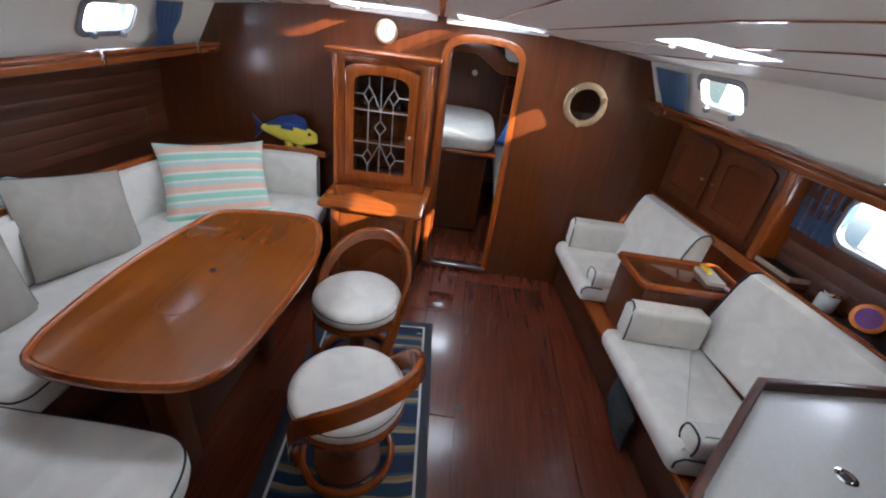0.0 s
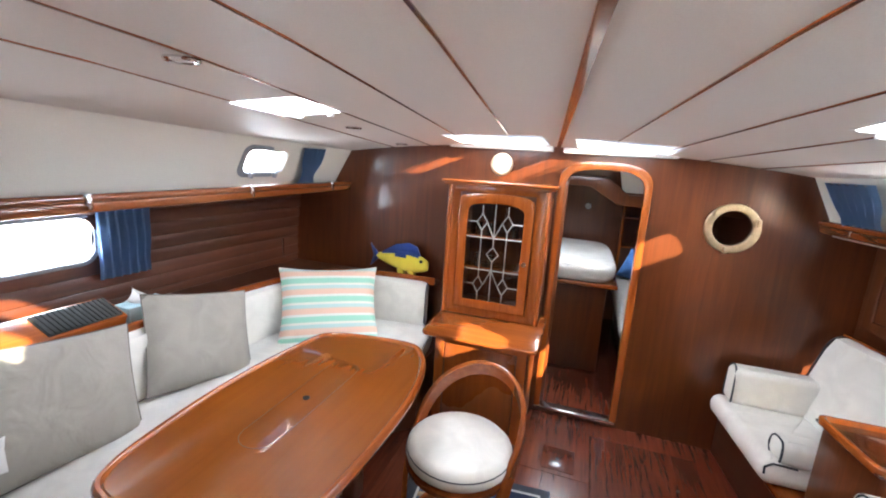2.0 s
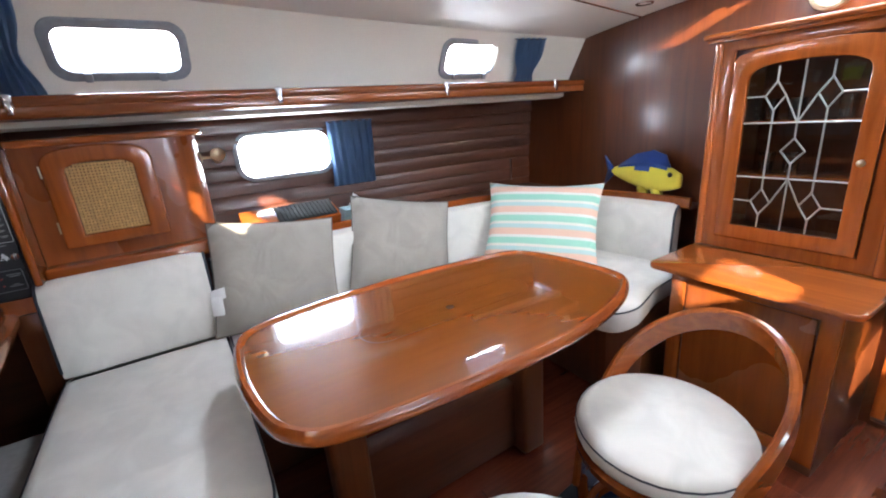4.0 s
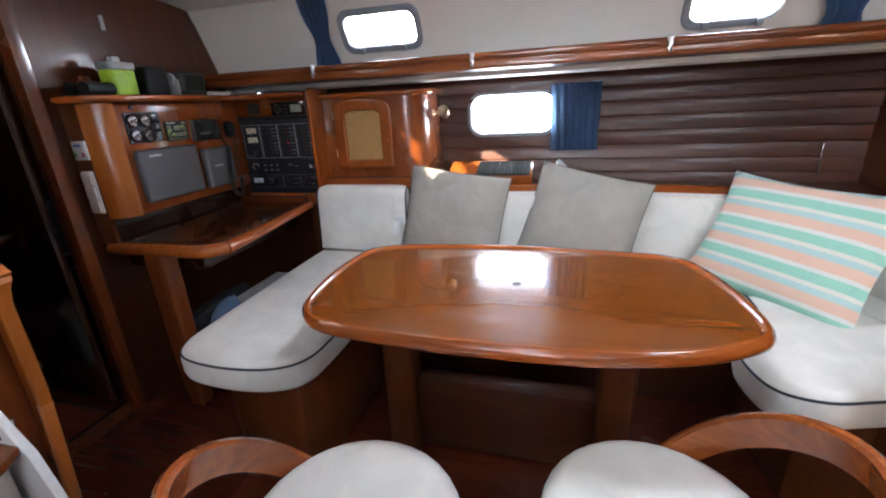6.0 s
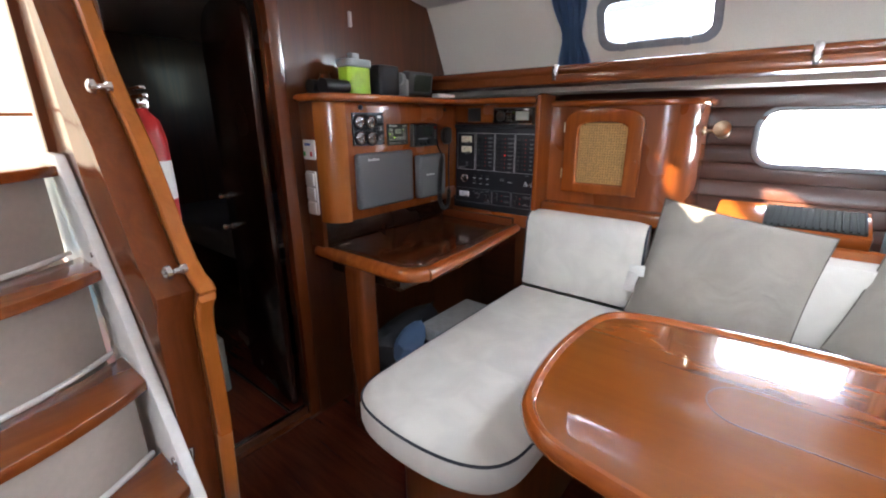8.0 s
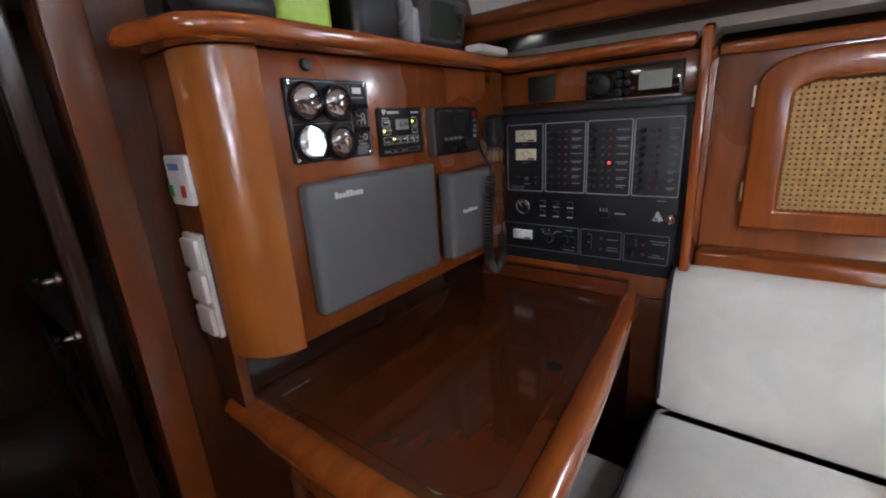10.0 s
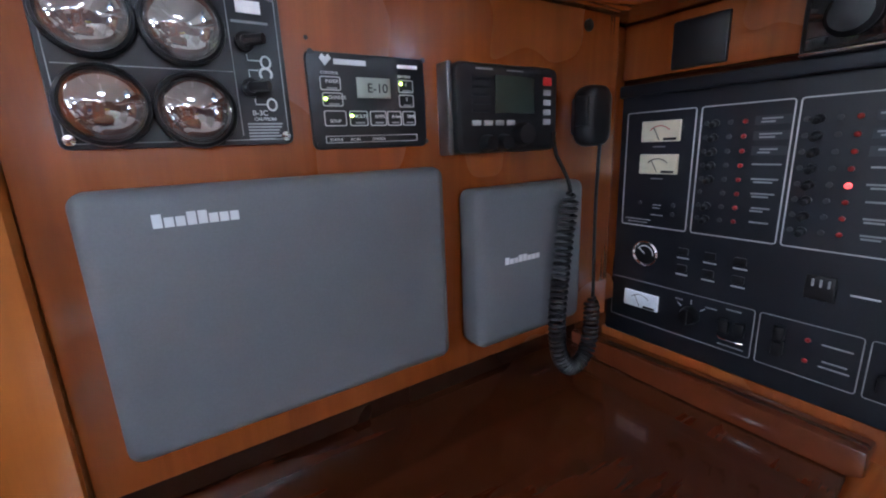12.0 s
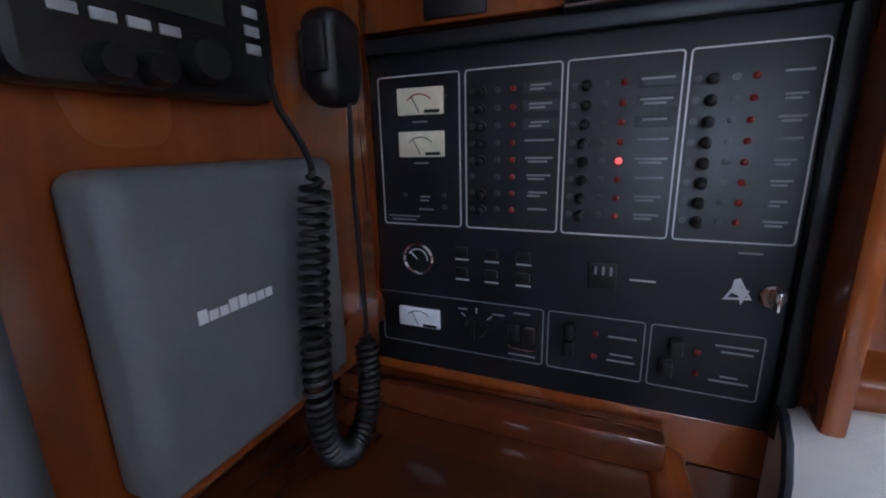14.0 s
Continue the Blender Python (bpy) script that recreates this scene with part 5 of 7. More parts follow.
for z in (1.371, 1.333):
    part("toggle", merged(lathe([(0.008, 0.0), (0.008, 0.004), (0.005, 0.006), (0.0045, 0.010)], 16, (-1.006, NAV + 0.006, z), "y"), tube([(-1.006, NAV + 0.014, z), (-1.018, NAV + 0.024, z)], 0.0045, 8)), BLACK, ep)
part("switch_line", tube([(-1.006, NAV + 0.0066, 1.361), (-1.006, NAV + 0.0066, 1.356), (-1.017, NAV + 0.0066, 1.356)], 0.0005, 4), INK, ep)
part("switch_line", tube([(-1.006, NAV + 0.0066, 1.342), (-1.006, NAV + 0.0066, 1.348), (-1.014, NAV + 0.0066, 1.348)], 0.0005, 4), INK, ep)
part("switch_line", tube([(-1.008, NAV + 0.0066, 1.324), (-1.008, NAV + 0.0066, 1.319), (-1.017, NAV + 0.0066, 1.319)], 0.0005, 4), INK, ep)
part("label", box(-1.022, -1.002, NAV + 0.006, NAV + 0.0068, 1.394, 1.404, 0), WHITE_PLASTIC, ep, "small white label", False)
part("label", box(-1.027, -0.997, NAV + 0.006, NAV + 0.0068, 1.386, 1.388, 0), INK_DIM, ep, "", False)
part("symbol", tube([(-1.021 + 0.004 * math.sin(radians(a)), NAV + 0.0066, 1.355 + 0.005 * math.cos(radians(a))) for a in range(0, 360, 30)], 0.0009, 4, True), INK, ep)
part("symbol", tube([(-1.020 + 0.005 * math.sin(radians(a)), NAV + 0.0066, 1.345 + 0.005 * math.cos(radians(a))) for a in range(-130, 131, 26)], 0.0011, 4), INK, ep)
part("symbol", tube([(-1.022 + 0.004 * math.sin(radians(a)), NAV + 0.0066, 1.319 + 0.005 * math.cos(radians(a))) for a in range(0, 360, 30)], 0.0009, 4, True), INK, ep)
words("B-3C", 0.0065, on_face(-1.004, 1.3095, NAV + 0.0064), INK, ep)
words("CAUTION:", 0.0042, on_face(-1.005, 1.305, NAV + 0.0064), INK, ep)
for k, w in enumerate((0.03, 0.029, 0.027, 0.026, 0.028, 0.022)):
    part("label", box(-0.999 - w, -0.999, NAV + 0.006, NAV + 0.0066, 1.3015 - 0.0027 * k, 1.3029 - 0.0027 * k, 0), INK_DIM, ep, "", False)
part("divider_line", box(-0.993, -0.8725, NAV + 0.006, NAV + 0.0066, 1.3455, 1.3462, 0), INK_DIM, ep, "", False)
part("divider_line", box(-0.9945, -0.9938, NAV + 0.006, NAV + 0.0066, 1.292, 1.408, 0), INK_DIM, ep, "", False)
for x, z in ((-0.873, 1.409), (-1.031, 1.409), (-0.873, 1.291), (-1.031, 1.291)):
    part("screw", lathe([(0.0042, 0.006), (0.0042, 0.0078), (0.001, 0.0082)], 12, (x, NAV, z), "y"), CHROME, ep)
for x, z in ((-0.862, 1.376), (-1.044, 1.372), (-1.044, 1.288), (-0.864, 1.282)):
    tagged(part("screw_hole", lathe([(0.0022, -0.004), (0.0022, 0.0006), (0.0004, 0.0006)], 8, (x, NAV, z), "y"), BLACK, con), "small dark screw hole")
tagged(part("round_plug", lathe([(0.010, 0.0), (0.010, 0.006), (0.008, 0.008), (0.001, 0.008)], 20, (-0.897, NAV, 1.428), "y"), BLACK, con), "dark round plug")
tagged(part("round_plug", lathe([(0.008, 0.0), (0.008, 0.004), (0.001, 0.005)], 20, (-1.45, NAV, 1.425), "y"), BLACK, con), "dark round plug")

# battery monitor
bmz = thing("battery_monitor", (-1.128, NAV, 1.272), "black battery monitor panel with a small grey display", "instrument panel")
part("plate", slab(round_rect(-1.191, -1.061, 1.271, 1.363, 0.006, 3), "y", NAV, NAV + 0.005, bev=0.001), BLACK, bmz)
FY = NAV + 0.0052
part("display", box(-1.148, -1.110, FY - 0.0003, FY + 0.0012, 1.321, 1.341, 0.0008), LCD, bmz, "grey display")
words("E-10", 0.013, on_face(-1.121, 1.3265, FY + 0.0014), BLACK, bmz)
part("logo_heart", slab([(-1.079, 1.350), (-1.074, 1.357), (-1.077, 1.361), (-1.080, 1.358), (-1.083, 1.361), (-1.086, 1.357)], "y", FY, FY + 0.0005), INK, bmz, "white logo mark", False)
part("label", box(-1.122, -1.088, FY, FY + 0.0005, 1.352, 1.357, 0), INK, bmz, "white maker's mark", False)
part("label", box(-1.182, -1.158, FY, FY + 0.0005, 1.352, 1.3555, 0), INK, bmz, "white model mark", False)


def button(x, z, w, h, text=""):
    loop = round_rect(x - w / 2, x + w / 2, z - h / 2, z + h / 2, 0.002, 3)
    inner = round_rect(x - w / 2 + 0.0008, x + w / 2 - 0.0008, z - h / 2 + 0.0008, z + h / 2 - 0.0008, 0.0016, 3)
    part("button", slab(loop, "y", FY, FY + 0.0006, [inner]), INK, bmz, "", False)
    if text:
        words(text, 0.0048, on_face(x + w / 2 - 0.0055, z + 0.0004, FY + 0.0002), INK, bmz)
        part("label", box(x - w * 0.32, x + w * 0.2, FY, FY + 0.0004, z - 0.0052, z - 0.0036, 0), INK_DIM, bmz, "", False)


words("CONTROL", 0.0038, on_face(-1.074, 1.3425, FY), INK, bmz)
words("BATTERY", 0.0038, on_face(-1.158, 1.3425, FY), INK, bmz)
for x, z, w, t in ((-1.083, 1.334, 0.021, "INVERT"), (-1.084, 1.319, 0.021, "CHARGE"), (-1.167, 1.334, 0.018, "  1"), (-1.167, 1.319, 0.018, "  2"), (-1.085, 1.301, 0.023, ""), (-1.110, 1.301, 0.020, "VOLTS"), (-1.132, 1.301, 0.019, "AMPS"), (-1.151, 1.301, 0.017, "A hrs"), (-1.169, 1.301, 0.016, "TIME")):
    button(x, z, w, 0.013 if z > 1.31 else 0.015, t)
words("SETUP", 0.0042, on_face(-1.079, 1.297, FY + 0.0002), INK, bmz)
part("status_frame", slab(round_rect(-1.178, -1.073, 1.277, 1.284, 0.001, 2), "y", FY, FY + 0.0005, [round_rect(-1.1775, -1.0735, 1.2775, 1.2835, 0.001, 2)]), INK, bmz, "", False)
words("STATUS", 0.004, on_face(-1.077, 1.2788, FY), INK, bmz)
words("AC IN", 0.004, on_face(-1.099, 1.2788, FY), INK, bmz)
words("CHARGE", 0.004, on_face(-1.123, 1.2788, FY), INK, bmz)
GREEN_LED = glow("lit_green_lamp", (0.55, 0.95, 0.05), 2.0)
for x, z in ((-1.0765, 1.3195), (-1.1025, 1.3035), (-1.161, 1.3365)):
    part("indicator", lathe([(0.0016, 0), (0.0016, 0.001), (0.0005, 0.0014)], 8, (x, FY + 0.0004, z), "y"), GREEN_LED, bmz, "lit green lamp")
for x, z in ((-1.066, 1.362), (-1.190, 1.362), (-1.066, 1.276), (-1.190, 1.276)):
    part("screw", lathe([(0.0028, 0.005), (0.0028, 0.006), (0.0006, 0.0062)], 10, (x, NAV, z), "y"), BLACK, bmz)

# radio telephone
vhf = thing("radio_telephone", (-1.30, NAV, 1.255), "black marine radio with a display, buttons and knobs", "radio")
part("bracket_plate", box(-1.2355, -1.229, NAV, NAV + 0.022, 1.256, 1.358, 0.002), CHROME_DARK, vhf)
part("body", slab(round_rect(-1.388, -1.236, 1.256, 1.358, 0.01, 4), "y", NAV, NAV + 0.028, bev=0.006), BLACK, vhf)
FV = NAV + 0.028
part("display", box(-1.348, -1.288, FV - 0.001, FV + 0.001, 1.302, 1.345, 0.001), LCD_DARK, vhf, "dark green display")
for k in range(5):
    part("speaker_slot", box(-1.283, -1.256, FV - 0.0004, FV + 0.0006, 1.303 + 0.009 * k, 1.306 + 0.009 * k, 0), PANEL_BLACK, vhf, "", False)
part("knob", lathe([(0.014, 0), (0.0145, 0.004), (0.012, 0.014), (0.001, 0.0145)], 24, (-1.326, FV, 1.277), "y"), BLACK, vhf)
part("knob", lathe([(0.010, 0), (0.010, 0.004), (0.008, 0.012), (0.001, 0.0125)], 20, (-1.275, FV, 1.268), "y"), BLACK, vhf)
part("knob", lathe([(0.010, 0), (0.010, 0.004), (0.008, 0.012), (0.001, 0.0125)], 20, (-1.298, FV, 1.268), "y"), BLACK, vhf)
for k in range(4):
    part("key", box(-1.267 - 0.0165 * k, -1.255 - 0.0165 * k, FV, FV + 0.002, 1.288, 1.294, 0.001), INK_DIM, vhf, "lit grey key")
    part("key", box(-1.374, -1.362, FV, FV + 0.002, 1.288 + 0.012 * k, 1.295 + 0.012 * k, 0.001), INK_DIM, vhf, "lit grey key")
part("key", box(-1.375, -1.361, FV, FV + 0.002, 1.336, 1.346, 0.001), RED, vhf, "red distress key")
part("label", box(-1.285, -1.262, FV, FV + 0.0004, 1.350, 1.352, 0), INK_DIM, vhf, "", False)
part("label", box(-1.33, -1.305, FV, FV + 0.0004, 1.350, 1.3515, 0), INK_DIM, vhf, "", False)

mic = thing("hand_microphone", (-1.49, -0.09, 1.29), "black fist microphone hung in the corner on a coiled cord", "microphone")
bm = slab(round_rect(-1.458, -1.404, 1.258, 1.340, 0.020, 6), "y", NAV + 0.012, NAV + 0.046, bev=0.012, seg=3)
part("body", bm, BLACK, mic)
part("clip", box(-1.442, -1.42, NAV, NAV + 0.016, 1.275, 1.325, 0.003), CHROME_DARK, mic)
part("talk_key", box(-1.405, -1.399, NAV + 0.022, NAV + 0.045, 1.285, 1.325, 0.003), BLACK, mic)
line = smooth_path([(-1.351, FV + 0.004, 1.278), (-1.352, -0.03, 1.225), (-1.358, -0.028, 1.195), (-1.352, -0.03, 1.136), (-1.346, -0.033, 1.036), (-1.354, -0.035, 0.976), (-1.388, -0.04, 0.942), (-1.428, -0.045, 0.960), (-1.442, -0.05, 1.036), (-1.440, -0.05, 1.116), (-1.446, -0.055, 1.196), (-1.456, -0.06, 1.266)], 14)
LINE_SHIFT = Vector((0.020, 0, 0))
line = [p + LINE_SHIFT * min(1.0, i / 8) for i, p in enumerate(line)]
length = [0.0]
for a, b in zip(line, line[1:]):
    length.append(length[-1] + (b - a).length)
coil = []
for i in range(1000):
    s = length[-1] * i / 999
    k = max(j for j in range(len(length)) if length[j] <= s + 1e-9)
    k = min(k, len(line) - 2)
    f = (s - length[k]) / max(1e-9, length[k + 1] - length[k])
    p = line[k].lerp(line[k + 1], f)
    d = (line[k + 1] - line[k]).normalized()
    u = d.cross(Vector((0, 1, 0))).normalized()
    w = d.cross(u)
    amp = 0.010 if 0.09 < s < 0.50 else 0.0
    amp *= min(1.0, (s - 0.09) / 0.015, (0.50 - s) / 0.015) if amp else 1
    pitch = 0.0085 if s < 0.27 else 0.0072
    a = 2 * math.pi * s / pitch
    coil.append(p + (u * math.cos(a) + w * math.sin(a)) * amp)
part("coiled_cord", tube(coil, 0.0026, 5), BLACK, mic, "black coiled cord")


# grey instrument covers
def cover(x0, x1, z0, z1, mark, label, deep, edge=0.010):
    c = thing("instrument_cover", ((x0 + x1) / 2, NAV, z0), label, "instrument cover", "grey instrument covers")
    bm = slab(round_rect(x0, x1, z0, z1, 0.012, 5), "y", NAV, NAV + deep, bev=edge, seg=4)
    for v in bm.verts:
        if v.co.y > NAV + deep - 0.006:
            cx, cz = (x0 + x1) / 2, (z0 + z1) / 2
            v.co.x, v.co.z = cx + (v.co.x - cx) * 0.985, cz + (v.co.z - cz) * 0.985
    part("shell", bm, BOX_GREY, c)
    mx, mz, mw, mh, tip = mark
    tall = (1.0, 0.72, 0.72, 1.0, 1.0, 0.72, 0.72, 0.72)
    for k, t in enumerate(tall):
        w = mw / len(tall)
        xa = mx + mw / 2 - w * k
        part("maker_mark", box(xa - w * 0.84, xa, NAV + deep - 0.0002, NAV + deep + 0.0008, mz - mh / 2, mz - mh / 2 + mh * t, 0), INK, c, "white block of the maker's mark", False)


cover(-1.175, -0.846, 1.012, 1.244, (-0.9285, 1.218, 0.064, 0.011, 0), "large grey plastic instrument cover on the fascia", 0.033)
cover(-1.402, -1.211, 1.010, 1.214, (-1.282, 1.122, 0.061, 0.009, 0), "smaller grey plastic instrument cover on the fascia", 0.046, 0.016)

# chart table
desk = thing("chart_table", (-1.1, 0.1, 0.0), "dark varnished chart table with a rounded raised edge", "desk")
TOP_Z = 0.846
bend = [(-0.845 + 0.10 * math.cos(radians(a)), 0.225 + 0.10 * math.sin(radians(a))) for a in range(0, 86, 8)]
plan = [(-1.60, AFT + 0.03), (-0.745, AFT + 0.03)] + [(-0.745, -0.10), (-0.745, 0.10)] + bend + [(-1.1, 0.300), (-1.40, 0.268), (-1.60, 0.248)]
part("desktop", slab(plan, "z", TOP_Z - 0.040, TOP_Z), DESK, desk)
rail = smooth_path([(x, y, TOP_Z - 0.020) for x, y in [(-0.745, AFT + 0.035)] + plan[2:]], 3)
part("front_edge", tube(rail, 0.031, 12, False, 1.0), TRIM_X, desk, "rounded teak edge")
part("lid", slab([(-1.50, -0.185), (-0.785, -0.185), (-0.785, 0.21), (-0.80, 0.245), (-0.84, 0.272), (-1.1, 0.252), (-1.50, 0.212)], "z", TOP_Z - 0.001, TOP_Z + 0.003), DESK, desk, "hinged lid")
for x0, x1 in ((-0.855, -0.790), (-1.46, -1.42)):
    part("hinge", box(x0, x1, -0.174, -0.166, TOP_Z + 0.003, TOP_Z + 0.006, 0.001), CHROME, desk, "slim chrome hinge")
part("back_rail", box(-1.598, -1.555, -0.2, 0.246, TOP_Z + 0.0005, 0.890, 0.006), DESK, desk)
part("finger_hole", lathe([(0.016, TOP_Z + 0.003), (0.016, TOP_Z + 0.0042), (0.001, TOP_Z + 0.0042)], 18, (-1.148, 0.222, 0)), BLACK, desk)
part("leg", box(-0.80, -0.715, -0.06, 0.06, 0.0, TOP_Z - 0.035, 0.02, 3), FRAME, desk, "rounded teak leg")
part("underside_box", box(-1.58, -0.82, AFT + 0.01, 0.17, 0.71, TOP_Z - 0.041, 0.004), SHADED_WOOD, desk, "locker under the desktop, its wood darkened for shade")

# clutter under the chart table
bag = thing("storage_bag", (-1.0, -0.05, 0), "dark bag with blue cloth under the chart table", "bag")
bm, _ = pillow(0.5, 0.42, 0.3, pose(-1.05, -0.05, 0.24, 80, 0, 10), 12, 3.0)
part("body", bm, plain("dark_canvas", (0.02, 0.022, 0.028), 0.85), bag)
bm, _ = pillow(0.22, 0.12, 0.12, pose(-0.92, 0.12, 0.42, 70, 10, 20), 10, 6.0)
part("cloth", bm, CURTAIN, bag, "blue cloth")
crate = thing("white_box", (-1.2, 0.22, 0.0), "flat grey box on a dark stand under the chart table", "box")
part("body", box(-1.38, -1.0, 0.10, 0.32, 0.40, 0.47, 0.01), plain("grey_card", (0.34, 0.34, 0.33), 0.7), crate)
part("stand", box(-1.40, -0.98, 0.08, 0.33, 0.0, 0.40, 0.004), SHADED_WOOD, crate)

# switch plates on the end panel of the console
EP = -0.729
pl = thing("switch_plate", (EP, -0.225, 1.26), "white bilge switch plate with green and red buttons", "switch")
part("plate", slab(round_rect(-0.262, -0.186, 1.225, 1.303, 0.006, 3), "x", EP, EP + 0.008, bev=0.002), WHITE_PLASTIC, pl)
part("green_button", box(EP + 0.008, EP + 0.011, -0.259, -0.246, 1.238, 1.257, 0.002), plain("green_button", (0.05, 0.35, 0.10), 0.4), pl, "green button")
part("red_button", box(EP + 0.008, EP + 0.011, -0.214, -0.201, 1.238, 1.257, 0.002), RED, pl, "red button")
part("label", box(EP + 0.008, EP + 0.0088, -0.25, -0.21, 1.28, 1.29, 0), plain("blue_print", (0.10, 0.16, 0.45), 0.5), pl, "", False)
pl = thing("light_switch", (EP, -0.225, 1.09), "white three-gang light switch on the console's end", "switch")
part("plate", slab(round_rect(-0.26, -0.195, 0.995, 1.178, 0.006, 3), "x", EP, EP + 0.009, bev=0.002), WHITE_PLASTIC, pl)
for k in range(3):
    part("rocker", box(EP + 0.008, EP + 0.017, -0.254, -0.201, 1.0 + 0.06 * k, 1.05 + 0.06 * k, 0.003), WHITE_PLASTIC, pl)

# things on the console shelf
TOP = 1.478
jar = thing("lunch_jar", (-0.93, -0.16, TOP), "lime green plastic container with a grey lid", "container")
part("body", slab(round_rect(-0.99, -0.87, -0.20, -0.12, 0.02), "z", TOP, TOP + 0.105, bev=0.006), plain("lime_plastic", (0.42, 0.68, 0.04), 0.35), jar, "lime green body")
part("lid", slab(round_rect(-0.995, -0.865, -0.205, -0.115, 0.022), "z", TOP + 0.105, TOP + 0.135, bev=0.006), plain("grey_lid", (0.35, 0.37, 0.38), 0.4), jar, "grey lid")
part("handle", box(-0.95, -0.91, -0.175, -0.145, TOP + 0.134, TOP + 0.16, 0.006), plain("clear_grey", (0.5, 0.52, 0.53), 0.3), jar)
case = thing("black_case", (-1.09, -0.16, TOP), "black upright case on the console shelf", "case")
part("body", slab(round_rect(-1.15, -1.03, -0.21, -0.11, 0.02), "z", TOP, TOP + 0.125, bev=0.01), BLACK, case)
sp = thing("small_monitor", (-1.27, -0.13, TOP), "dark grey chart display on a bracket", "display")
b = box(-0.085, 0.085, -0.02, 0.03, 0.0, 0.10, 0.012, 3)
b.transform(pose(-1.27, -0.13, TOP + 0.012, -8, 0, 0))
part("body", b, plain("charcoal_plastic", (0.05, 0.052, 0.058), 0.45), sp)
b = box(-0.068, 0.05, 0.029, 0.0315, 0.016, 0.088, 0.002)
b.transform(pose(-1.27, -0.13, TOP + 0.012, -8, 0, 0))
part("screen", b, LCD_DARK, sp, "dark screen")
part("bracket", merged(box(-1.19, -1.17, -0.165, -0.095, TOP, TOP + 0.075, 0.008), lathe([(0.026, -0.01), (0.028, 0), (0.026, 0.012), (0.001, 0.014)], 20, (-1.17, -0.13, TOP + 0.075), "x")), plain("grey_bracket", (0.30, 0.31, 0.32), 0.45), sp, "grey knobbed bracket")
wb = thing("white_remote", (-1.41, -0.07, TOP), "small white plastic box on the shelf edge", "device")
part("body", box(-1.475, -1.345, -0.095, -0.05, TOP, TOP + 0.018, 0.006, 3), WHITE_PLASTIC, wb)
fl = thing("black_binoculars", (-0.79, -0.15, TOP), "black folded binoculars on the shelf", "binoculars")
part("tube", tube([(-0.86, -0.13, TOP + 0.026), (-0.73, -0.11, TOP + 0.026)], 0.026, 14), BLACK, fl)
part("tube", tube([(-0.86, -0.20, TOP + 0.026), (-0.73, -0.19, TOP + 0.026)], 0.026, 14), BLACK, fl)
part("bridge", box(-0.83, -0.77, -0.185, -0.125, TOP + 0.018, TOP + 0.04, 0.004), BLACK, fl)
bo = thing("small_brown_pot", (-0.84, -0.235, TOP), "small dark brown pot", "pot")
part("body", lathe([(0.02, 0), (0.028, 0.02), (0.028, 0.06), (0.018, 0.078), (0.02, 0.084), (0.002, 0.085)], 20, (-0.84, -0.238, TOP)), MAHOGANY, bo)
thm = thing("antenna_mount", (-1.02, AFT, 1.78), "small white plastic fitting high on the aft wall", "fitting")
part("body", box(-1.027, -1.013, AFT, AFT + 0.012, 1.76, 1.82, 0.003), WHITE_PLASTIC, thm)

# caned locker between switchboard and hull window
lk = thing("caned_locker", (-1.8, 0.68, 0.95), "teak wall locker with a caned arched door", "locker")
CX = -1.66
body = [(-2.05, 0.387), (CX, 0.387), (CX, 0.86)] + [(CX - 0.13 + 0.13 * math.cos(radians(a)), 0.86 + 0.13 * math.sin(radians(a))) for a in range(10, 91, 10)] + [(-2.05, 0.99)]
part("body", slab(body[::-1], "z", 0.95, 1.43), FACIA, lk)
cap = [(-2.05, 0.387), (CX + 0.022, 0.387), (CX + 0.022, 0.87)] + [(CX - 0.13 + 0.155 * math.cos(radians(a)), 0.865 + 0.155 * math.sin(radians(a))) for a in range(10, 91, 10)] + [(-2.05, 1.02)]
part("cornice", slab(cap[::-1], "z", 1.43, 1.458, bev=0.008, seg=3), TRIM_Y, lk)
foot = [(-2.05, 0.387), (CX + 0.07, 0.387), (CX + 0.07, 0.90), (CX + 0.04, 1.0), (-2.05, 1.0)]
part("foot_rail", slab(foot[::-1], "z", 0.93, 0.992, bev=0.012, seg=3), TRIM_Y, lk)
dr = part("locker_door", slab(arch(0.465, 0.81, 1.045, 1.425, 0.07), "x", CX, CX + 0.022, [arch(0.53, 0.745, 1.09, 1.365, 0.035)], 0.007, 3), TRIM, lk, "arched teak door with a cane panel")
# dark brown sheet paints in the shade of the locker's inside behind the weave
part("cane_shade_sheet", slab(arch(0.531, 0.744, 1.091, 1.364, 0.035), "x", CX + 0.001, CX + 0.003), plain("shade_behind_cane", (0.09, 0.045, 0.015), 0.9), dr, "", False)
CANE = plain("cane", (0.52, 0.30, 0.10), 0.55, 0, 90.0, 0.3, 0.1)
strands = []
for k in range(19):
    y = 0.5365 + 0.0112 * k
    if y < 0.742:
        strands.append(box(CX + 0.0035, CX + 0.0062, y - 0.0032, y + 0.0032, 1.0915, 1.3635 - (0.012 if abs(y - 0.6375) > 0.08 else 0.004), 0))
for k in range(25):
    z = 1.0965 + 0.0112 * k
    if z < 1.361:
        inset = 0.03 if z > 1.35 else 0.0
        strands.append(box(CX + 0.0045, CX + 0.0072, 0.5315 + inset, 0.7435 - inset, z - 0.0032, z + 0.0032, 0))
tagged(part("cane_weave", merged(*strands), CANE, dr, "", False), "golden woven cane", kind="stuff")
part("knob", lathe([(0.006, 0), (0.005, 0.01), (0.009, 0.016), (0.008, 0.022), (0.001, 0.024)], 16, (CX + 0.022, 0.79, 1.20), "x"), TRIM, dr)
